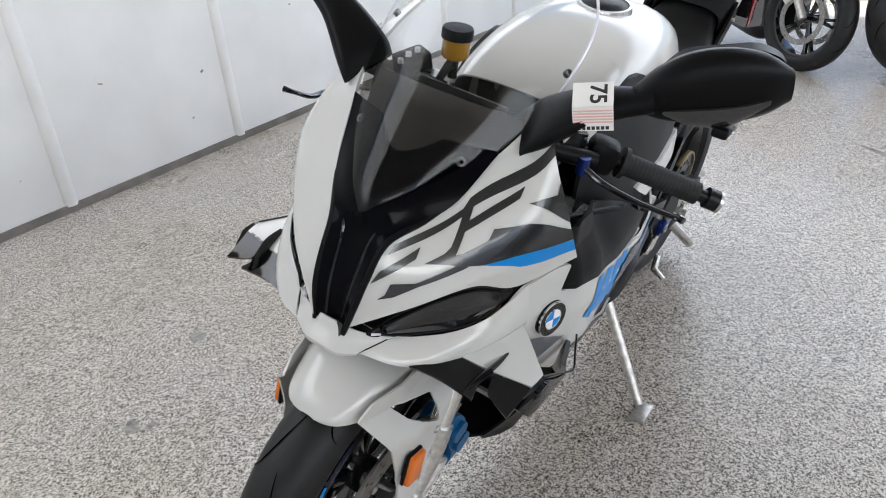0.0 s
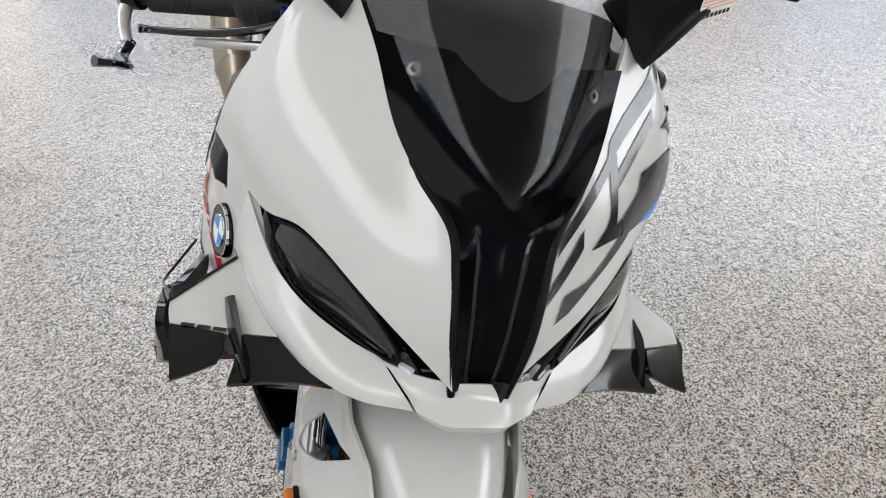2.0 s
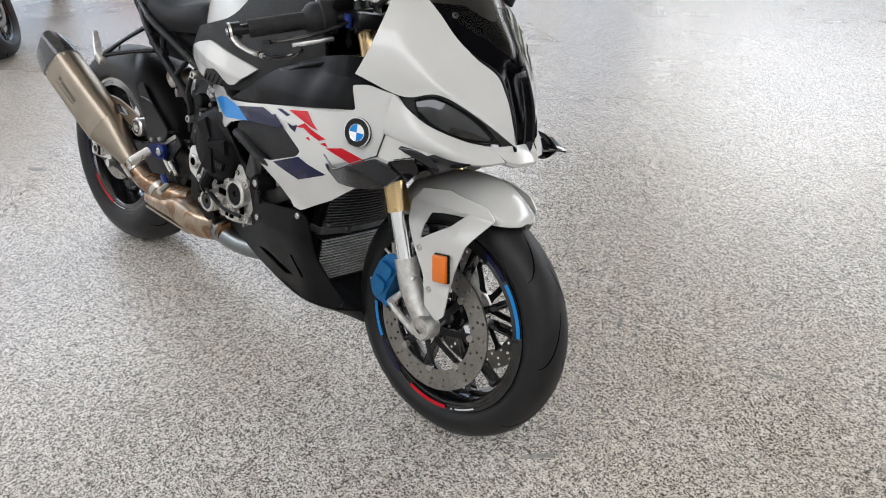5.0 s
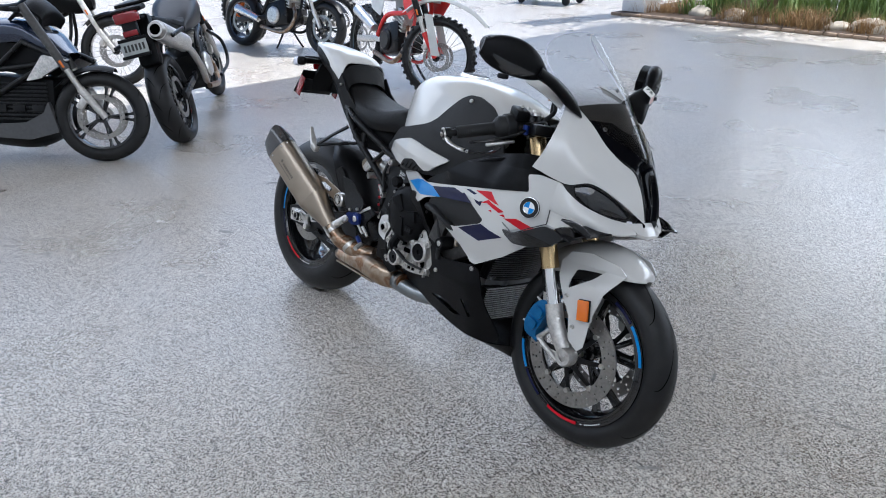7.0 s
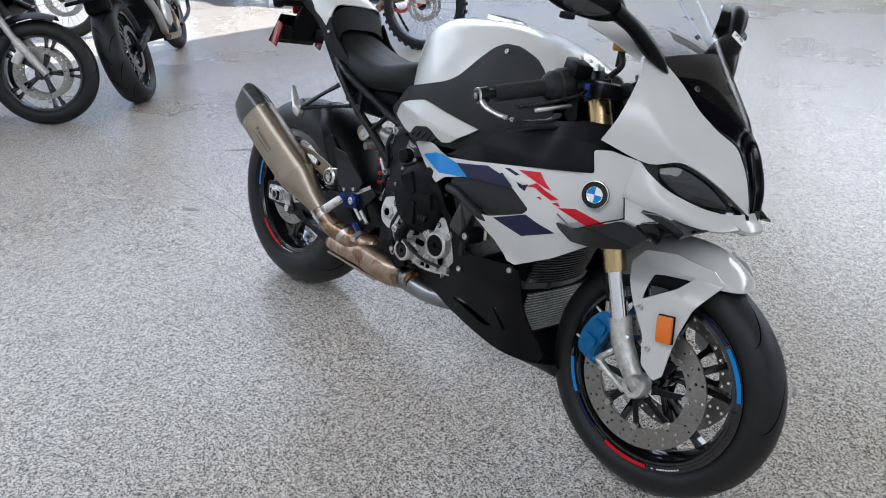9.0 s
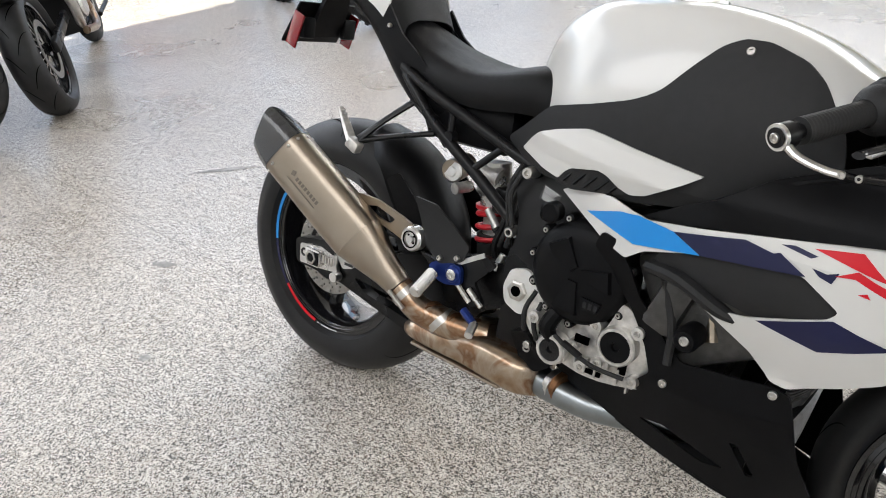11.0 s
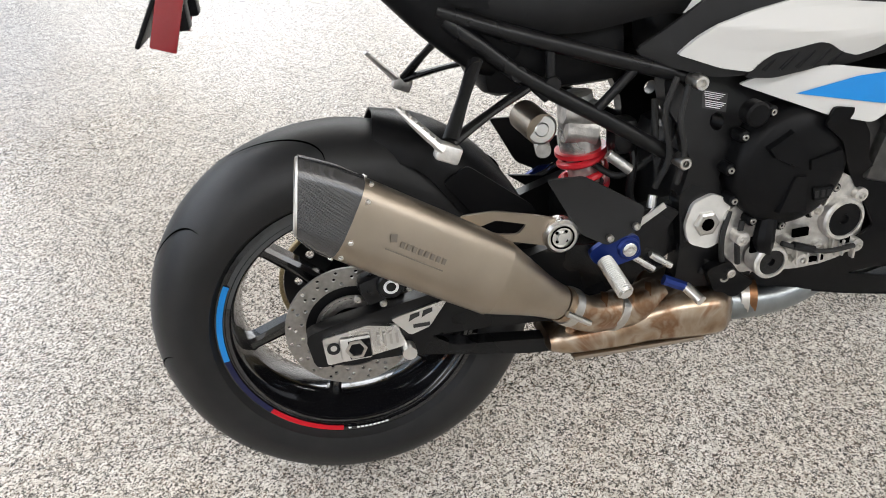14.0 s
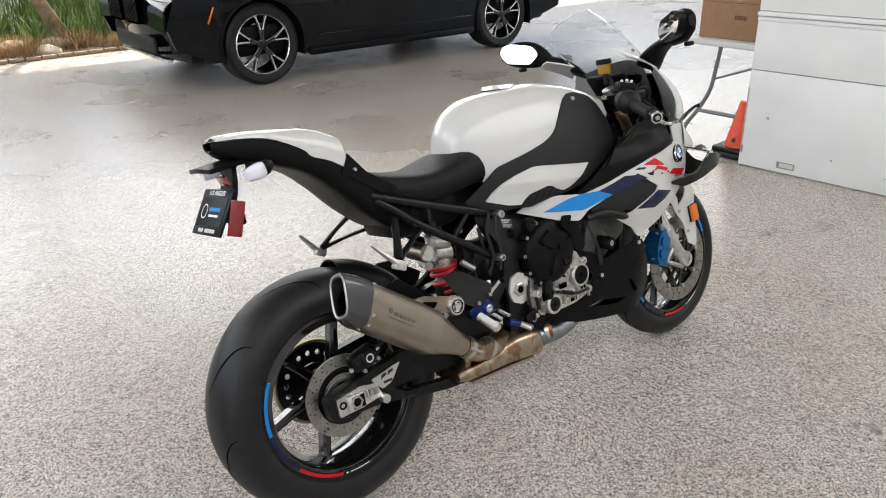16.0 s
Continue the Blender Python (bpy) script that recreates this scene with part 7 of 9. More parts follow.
for x in (0.638, 0.655, 0.70, 0.715):
    part("pipe_clamp", rod(bmesh.new(), (x - 0.007, -0.118, 0.272), (x + 0.007, -0.122, 0.271), 0.036, n=22), WELD if x in (0.638, 0.715) else STEEL, ex)
bm = bmesh.new()
tube(bm, [(0.375, -0.17, 0.34), (0.36, -0.165, 0.31), (0.375, -0.15, 0.29)], 0.012, 10)
part("pipe_stub", bm, HEADER, ex)
# silencer hanger
part("hanger", plate(bmesh.new(), rounded([(0.150, 0.528), (0.180, 0.556), (0.235, 0.552), (0.335, 0.520), (0.358, 0.490), (0.335, 0.470), (0.235, 0.505)], 0.012), lambda x, z: 0.186 + 0.12 * max(0, 0.30 - x), 0.006, 0.03, -1, [rounded([(0.205, 0.532), (0.235, 0.538), (0.285, 0.520), (0.270, 0.506), (0.235, 0.514)], 0.006)[::-1]]), TITAN, ex, "titanium silencer hanger")
# black ring and dots laid on the boss for its shaded recess and holes
part("recess_shade", lathe(bmesh.new(), [(0.0165, -0.1978), (0.0195, -0.1980)], (0.338, 0, 0.492), 28), SHADEB, ex, smooth=0)
for k in range(4):
    a = math.pi / 4 + math.pi / 2 * k
    part("hole_shade", rod(bmesh.new(), (0.338 + 0.0105 * math.cos(a), -0.1925, 0.492 + 0.0105 * math.sin(a)), (0.338 + 0.0105 * math.cos(a), -0.1942, 0.492 + 0.0105 * math.sin(a)), 0.0026, n=10), SHADEB, ex)
part("hanger_boss", lathe(bmesh.new(), [(0.028, -0.172), (0.028, -0.192), (0.024, -0.197), (0.016, -0.197), (0.015, -0.193), (0.009, -0.193), (0.008, -0.199), (0.0001, -0.199)], (0.338, 0, 0.492), 28), ALU, ex, "turned aluminium hanger boss")

# -- rider foot controls
for s in (-1, 1):
    rs = new("rearset")
    rs.parent = bike
    part("heel_guard", plate(bmesh.new(), rounded([(0.322, 0.582), (0.382, 0.578), (0.482, 0.512), (0.470, 0.478), (0.415, 0.460), (0.372, 0.486)], 0.008), lambda x, z: 0.186 + 0.01 * math.sin(20 * z), 0.006, 0.03, s), GRAINB, rs, "black heel guard")
    for x, z in ((0.418, 0.474), (0.462, 0.487)):
        bolt((x, s * 0.192, z), 0.006, rs, (0, s, 0))
    part("hanger_plate", plate(bmesh.new(), rounded([(0.350, 0.465), (0.425, 0.452), (0.520, 0.505), (0.545, 0.49), (0.50, 0.44), (0.53, 0.40), (0.50, 0.385), (0.455, 0.425), (0.40, 0.428)], 0.006), const(0.172), 0.008, 0, s), FRAMEB, rs)
    part("bracket_edge", plate(bmesh.new(), [(0.398, 0.452), (0.430, 0.462), (0.515, 0.512), (0.520, 0.503), (0.43, 0.450)], const(0.1755), 0.003, 0, s), ALU, rs)
    for k in range(2):
        part("bracket_arm", rod(bmesh.new(), (0.462 + 0.03 * k, s * 0.178, 0.428 - 0.002 * k), (0.500 + 0.03 * k, s * 0.178, 0.398 - 0.0 * k), 0.006, n=8), ALU, rs)
    part("eccentric", lathe(bmesh.new(), [(0.019, s * 0.170), (0.019, s * 0.186), (0.016, s * 0.189), (0.0001, s * 0.189)], (0.452, 0, 0.447), 26), BLUED, rs, "blue anodised peg mount")
    part("mount_plate", plate(bmesh.new(), rounded([(0.385, 0.450), (0.42, 0.470), (0.47, 0.468), (0.475, 0.428), (0.43, 0.418), (0.395, 0.428)], 0.010), const(0.184), 0.010, 0, s), BLUED, rs)
    bolt((0.452, s * 0.189, 0.447), 0.012, rs, (0, s, 0), ALU)
    pa, pb = Vector((0.408, s * 0.196, 0.438)), Vector((0.416, s * 0.258, 0.412))
    bm = bmesh.new()
    pl = (pb - pa).length
    lathe(bm, [(0.004, 0)] + [(0.0135 if i % 3 < 2 else 0.0124, pl * i / 54) for i in range(55)] + [(0.004, pl)], n=16, axis="z")
    bmesh.ops.transform(bm, matrix=Matrix.Translation(pa) @ (pb - pa).to_track_quat("Z", "X").to_matrix().to_4x4(), verts=bm.verts[:])
    part("peg", bm, ALU, rs, "knurled aluminium foot peg")
    part("peg_end", rod(bmesh.new(), pb - (pb - pa) * 0.02, pb + (pb - pa) * 0.06, 0.010, n=14), ALU, rs)
    bm = bmesh.new()
    tube(bm, [(0.505, s * 0.205, 0.390), (0.525, s * 0.210, 0.381), (0.545, s * 0.215, 0.372)], [0.009, 0.009, 0.008], 8)
    part("pedal", bm, BLUED if s < 0 else ALU, rs)
    part("pedal_tip", rod(bmesh.new(), (0.540, s * 0.212, 0.374), (0.552, s * 0.245, 0.362), 0.009, n=12), ALU, rs)

# -- radiator and its shroud
GREYM2 = varied(material("grey_cast_rim", (0.16, 0.16, 0.16), 0.45, 0.4), 40, 0.1)
rad = new("radiator")
rad.parent = bike
def bowed(bm, cx, w, bow, tilt, lo, hi, back, front):
    """A bar across the machine that bows forward: from `back` to `front` in depth, `lo` to `hi` in height, leaning by `tilt`."""
    rows = []
    for y in np.linspace(-w, w, 11):
        x = cx - bow * (y / w) ** 2
        rows.append([bm.verts.new((x + d + tilt * h, y, h)) for d, h in ((back, lo), (front, lo), (front, hi), (back, hi))])
    for a, b in zip(rows, rows[1:]):
        for k in range(4):
            bm.faces.new((a[k], b[k], b[(k + 1) % 4], a[(k + 1) % 4]))
    bm.faces.new(rows[0][::-1])
    bm.faces.new(rows[-1])
    bmesh.ops.recalc_face_normals(bm, faces=bm.faces)
    return bm


for z0, z1, cx, w, bow, tilt, mat in ((0.286, 0.404, 1.092, 0.150, 0.006, 0.12, RADIATOR), (0.424, 0.560, 1.006, 0.132, 0.026, 0.30, GREYM2)):
    core = part("core", bowed(bmesh.new(), cx, w, bow, tilt, z0, z1, -0.030, 0.0), PLASB, rad, "black radiator core", smooth=0)
    n = int((z1 - z0) / 0.0078)
    for k in range(n):
        z = z0 + (k + 0.5) * (z1 - z0) / n
        part("fin", bowed(bmesh.new(), cx, w - 0.004, bow, tilt, z - 0.0016, z + 0.0016, -0.001, 0.006), mat, core, smooth=0)
    for s in (-1, 1):
        part("side_tank", box(bmesh.new(), (cx - bow - 0.022 + tilt * (z0 + z1) / 2, s * (w - 0.008), (z0 + z1) / 2), (0.026, 0.020, z1 - z0), Matrix.Rotation(math.atan(tilt), 4, "Y"), 0.006), FRAMEB, core)
part("rad_bar", rod(bmesh.new(), (1.118, -0.15, 0.280), (1.118, 0.15, 0.280), 0.006, n=8), FRAMEB, rad)
part("cooler_rim", bowed(bmesh.new(), 1.008, 0.136, 0.026, 0.30, 0.406, 0.424, -0.034, 0.008), GREYM2, rad, "grey metal cooler rim")
rows = []
for x, y, z, zk in ((0.74, 0.112, 0.288, 0.280), (0.90, 0.135, 0.254, 0.236), (1.06, 0.150, 0.231, 0.202), (1.14, 0.128, 0.223, 0.184), (1.19, 0.090, 0.222, 0.174), (1.215, 0.070, 0.226, 0.182)):
    rows.append([(x, -y, z), (x, -y * 0.62, zk * 0.62 + z * 0.38), (x, -0.03, zk), (x, 0, zk), (x, 0.03, zk), (x, y * 0.62, zk * 0.62 + z * 0.38), (x, y, z)])
part("belly_floor", loft(bmesh.new(), rows, 22, 19, 0.005), PLASB, bike, "satin black belly floor closing to a keel", smooth=50)
part("upper_duct", loft(bmesh.new(), [[(1.25, -0.19, 0.60), (1.27, 0, 0.625), (1.25, 0.19, 0.60)], [(1.33, -0.15, 0.64), (1.38, 0, 0.665), (1.33, 0.15, 0.64)], [(1.46, -0.16, 0.69), (1.52, 0, 0.70), (1.46, 0.16, 0.69)]], 9, 9, 0.004), PLASB, bike, "black duct under the nose", smooth=50)

# -- side stand
stand = new("side_stand")
stand.parent = bike
bm = bmesh.new()
tube(bm, [(0.640, 0.125, 0.330), (0.675, 0.215, 0.225), (0.722, 0.325, 0.100)], [0.014, 0.012, 0.011], 12)
part("leg", bm, CASTW, stand, "silver side stand leg")
part("foot", box(bmesh.new(), (0, 0, 0), (0.075, 0.040, 0.010), None, 0.004), CASTW, stand, loc=Matrix.Translation((0.735, 0.340, 0.0905)) @ Matrix.Rotation(radians(LEAN), 4, "X"))
part("pivot", box(bmesh.new(), (0.635, 0.115, 0.335), (0.05, 0.04, 0.05), None, 0.01), FRAMEB, stand)

# ---- area lamps for daylight of the open sides, plus a wall fill, above the view ----
def opening_light(name, at, to, w, h, power, colour):
    d = bpy.data.lights.new(name, "AREA")
    d.shape, d.size, d.size_y, d.energy, d.color = "RECTANGLE", w, h, power, colour
    o = new(name, d)
    o.matrix_world = look(at, to)
    return o


opening_light("yard_daylight", (-4.3, 2.6, 3.1), (0.5, 2.0, 0.3), 9.5, 2.3, 110, (1.0, 0.99, 0.965))
opening_light("garden_daylight", (3.0, 9.6, 3.2), (2.0, 0.0, 0.3), 13.0, 2.3, 262, (1.0, 0.99, 0.965))
# fill lamp added in an assumed gap above the south wall
opening_light("strip_fill", (1.2, -2.45, 3.4), (0.6, 0.6, 0.0), 11.0, 1.3, 88, (1.0, 0.99, 0.965))
opening_light("drive_daylight", (14.0, 4.0, 3.3), (1.0, 0.5, 0.3), 12.0, 1.4, 230, (1.0, 0.99, 0.965))

# ---- things round the motorcycle ----
CARD = varied(material("brown_cardboard", (0.30, 0.17, 0.09), 0.75), 20, 0.08, 0.2, 200)
CARDINK = material("dark_box_print", (0.10, 0.055, 0.03), 0.8)
CONEO = varied(material("orange_cone_plastic", (0.80, 0.075, 0.02), 0.45), 15, 0.06)
# white number plate, greyed because its shade is put into the colour
PLATESH = varied(material("shaded_white_plate", (0.34, 0.36, 0.35), 0.5), 20, 0.10)
TABLET = varied(material("pale_table_plastic", (0.62, 0.62, 0.60), 0.5), 20, 0.05)
GREYM = varied(material("grey_painted_steel", (0.22, 0.22, 0.23), 0.4, 0.5), 60, 0.1)
CARB = material("black_car_paint", (0.004, 0.0045, 0.006), 0.06, Specular_IOR_Level=0.16, Coat_Weight=0.15, Coat_Roughness=0.02)
CARG = material("dark_car_glass", (0.01, 0.012, 0.014), 0.04, Coat_Weight=1.0)
NAVYP = material("dark_blue_metallic", (0.012, 0.022, 0.050), 0.18, 0.4, Coat_Weight=0.8)
GREYP = varied(material("grey_metallic_paint", (0.030, 0.031, 0.035), 0.3, 0.5), 40, 0.05)
GREYL = varied(material("grey_cast_guard", (0.085, 0.085, 0.088), 0.5, 0.3), 40, 0.1)
REDP = material("red_mx_plastic", (0.65, 0.025, 0.02), 0.35)
ORANGEP = material("orange_mx_plastic", (0.85, 0.16, 0.01), 0.35)
LEAF = varied(material("green_blades", (0.15, 0.24, 0.05), 0.6), 3, 0.45)
STRAW = varied(material("dry_grass", (0.36, 0.22, 0.09), 0.75), 3, 0.35)
ROCK = varied(material("pale_boulder", (0.48, 0.42, 0.34), 0.8), 9, 0.25, 0.8, 30)
SOIL = varied(material("dark_mulch", (0.075, 0.045, 0.026), 0.9), 30, 0.4, 0.8, 120)
BARK = varied(material("tree_bark", (0.22, 0.15, 0.095), 0.85), 14, 0.4, 0.9, 60)
BRICK = varied(material("brown_brick_edging", (0.33, 0.24, 0.17), 0.85), 30, 0.25, 0.6, 150)

# folding table with a carton on it, and a traffic cone
table = thing("folding_table", "folding table with a pale top and grey steel legs", "table", pose(4.34, 1.20, 0, 0, 0, 2))
part("tabletop", box(bmesh.new(), (0, 0, 0.722), (1.52, 0.64, 0.040), None, 0.010), TABLET, table)
for x in (-0.50, 0.50):
    for y in (-1, 1):
        bm = bmesh.new()
        tube(bm, [(x, y * 0.20, 0.705), (x, y * 0.225, 0.50), (x, y * 0.25, 0.36), (x, y * 0.32, 0.22), (x, y * 0.40, 0.10), (x, y * 0.42, 0.012)], 0.014, 10)
        part("leg", bm, GREYM, table)
        part("brace", rod(bmesh.new(), (x, y * 0.235, 0.44), (x * 0.80, 0, 0.53), 0.008, n=8), GREYM, table)
    part("cross_bar", rod(bmesh.new(), (x, -0.325, 0.215), (x, 0.325, 0.215), 0.014, n=10), GREYM, table)
    part("brace", rod(bmesh.new(), (x * 0.80, 0, 0.53), (x * 0.35, 0, 0.70), 0.008, n=8), GREYM, table)
carton = thing("carton", "brown cardboard box standing on the folding table", "box", pose(3.86, 1.215, 0.7425, 0, 0, 3))
part("box_body", box(bmesh.new(), (0, 0, 0.12), (0.42, 0.47, 0.24), None, 0.004), CARD, carton)
for k in range(7):
    part("print_bar", box(bmesh.new(), (-0.2105, -0.075 + 0.012 * k, 0.135), (0.0008, 0.0085, 0.026)), CARDINK, carton, smooth=0)
part("box_tape", box(bmesh.new(), (0, 0, 0.2406), (0.422, 0.05, 0.0012)), TABLET, carton, smooth=0)
part("flap_seam", box(bmesh.new(), (-0.2104, 0, 0.222), (0.0008, 0.466, 0.003)), CARDINK, carton, smooth=0)
cone = thing("traffic_cone", "orange traffic cone on a black rubber foot beside the door", "traffic cone", pose(3.725, 1.10, 0, 0, 0, 4))
part("cone_body", lathe(bmesh.new(), [(0.0001, 0.36), (0.024, 0.36), (0.029, 0.352), (0.092, 0.07), (0.100, 0.066), (0.100, 0.06)], n=32, axis="z"), CONEO, cone)
part("cone_foot", box(bmesh.new(), (0, 0, 0.02), (0.27, 0.27, 0.04), None, 0.012), RUBBER, cone)
part("cone_foot", box(bmesh.new(), (0, 0, 0.054), (0.25, 0.25, 0.026), None, 0.008), RUBBER, cone)
part("mark", box(bmesh.new(), (-0.083, 0.0, 0.115), (0.004, 0.024, 0.028), Matrix.Rotation(radians(10), 4, "Y")), INK, cone, smooth=0)

# scuffs and patches on the door
for y, z, w, h, m in ((-0.30, 0.055, 0.11, 0.04, STAIN), (-0.305, 0.056, 0.085, 0.026, TABLET), (-1.18, 0.085, 0.06, 0.06, STAIN), (-0.012, 0.11, 0.012, 0.05, STAIN)):
    part("worn_patch", box(bmesh.new(), (0.0015 if m is STAIN else 0.0005, y, z), (0.003, w, h)), m, door, smooth=0)

# stains on the floor
def blot(x, y, rx, ry, a, seed):
    rng = random.Random(seed)
    bm = bmesh.new()
    ca, sa = math.cos(a), math.sin(a)
    vs = []
    for t in np.linspace(0, 2 * math.pi, 22, endpoint=False):
        k = 1 + rng.uniform(-0.22, 0.22)
        u, v = rx * k * math.cos(t), ry * k * math.sin(t)
        vs.append(bm.verts.new((x + u * ca - v * sa, y + u * sa + v * ca, 0.0015)))
    bm.faces.new(vs)
    tagged(part("floor_stain", bm, STAIN, smooth=0), "dark worn stain on the flake floor", "stain", "", "structure")


for k, (x, y, rx, ry, a) in enumerate(((-0.869, -0.005, 0.045, 0.016, 0.5), (-0.456, -0.34, 0.018, 0.014, 0.2), (1.05, -0.99, 0.030, 0.024, 0.4), (1.43, -0.80, 0.032, 0.020, 1.0), (1.60, 0.64, 0.030, 0.006, 1.9), (1.72, 0.06, 0.04, 0.007, 0.8), (-0.33, -1.38, 0.10, 0.012, 0.5), (-1.36, 0.62, 0.16, 0.016, 0.9), (2.04, 0.70, 0.05, 0.005, 0.3), (1.40, -0.76, 0.02, 0.012, 0.4))):
    blot(x, y, rx, ry, a, k)
bm = bmesh.new()
box(bm, (-1.0, 0.115, 0.0006), (2.6, 0.0011, 0.0012), Matrix.Rotation(radians(-1.2), 4, "Z"))
tagged(part("floor_joint", bm, STAIN, smooth=0), "fine crack line across the floor", "floor joint", "", "structure")

# ---- parked motorcycles beyond ----
def round_wheel(parent, c, R, w, spoked, knobs, disc=True, rim=None, lace=28):
    """A wheel with its axle along y at c."""
    wh = new("wheel")
    wh.parent, wh.location = parent, c
    rr = R - (0.085 if not knobs else 0.062)
    if knobs:
        part("tyre", lathe(bmesh.new(), tyre_profile(R, w, rr), n=56), RUBBER, wh)
    else:
        tyre("tyre", R, w, rr, wh, 12)
    if knobs:
        for k in range(36):
            a = 2 * math.pi * k / 36
            for y in (-0.6, 0.0, 0.6) if k % 2 else (-0.85, -0.3, 0.3, 0.85):
                r = tyre_surface(R, w, rr, y * w) + 0.004
                m = Matrix.Rotation(-a, 4, "Y") @ Matrix.Translation((r, y * w, 0)) @ Matrix.Rotation(y * 0.9, 4, "Z")
                part("knob", box(bmesh.new(), (0, 0, 0), (0.020, 0.020, 0.026), None, 0.003), RUBBER, wh, loc=m)
    rm = rim or RIMB
    part("rim", lathe(bmesh.new(), [(rr + 0.006, -w * 0.7), (rr - 0.012, -w * 0.62), (rr - 0.016, 0), (rr - 0.012, w * 0.62), (rr + 0.006, w * 0.7)], n=48), rm, wh)
    part("hub", lathe(bmesh.new(), [(0.015, -0.07), (0.035, -0.065), (0.028, -0.02), (0.028, 0.02), (0.035, 0.065), (0.015, 0.07)], n=20), rm if spoked else RIMB, wh)
    if spoked:
        for k in range(lace):
            a = 2 * math.pi * k / lace
            b = a + (0.35 if k % 2 else -0.35)
            s = -1 if (k // 2) % 2 else 1
            part("wire_spoke", rod(bmesh.new(), (0.033 * math.cos(b), s * 0.045, 0.033 * math.sin(b)), ((rr - 0.012) * math.cos(a), 0, (rr - 0.012) * math.sin(a)), 0.0022, n=5), STEEL, wh)
    else:
        for k in range(5):
            a = 2 * math.pi * k / 5
            for q in (-0.12, 0.12):
                bm = bmesh.new()
                spoke(bm, a + q * 0.4, a + q, 0.03, rr - 0.010, 0.0, 0.018, 0.016, 0.022)
                part("spoke", bm, RIMB, wh)
    if disc:
        for s in (-1, 1):
            d = part("brake_disc", holed_ring(bmesh.new(), 0.095 if knobs else 0.118, 0.122 if knobs else 0.150, s * 0.062 - 0.002, s * 0.062 + 0.002, 18, 0.0045, [(0.103 if knobs else 0.127, 0.3), (0.114 if knobs else 0.141, 0.7)]), DISC, wh, smooth=20)
    return wh


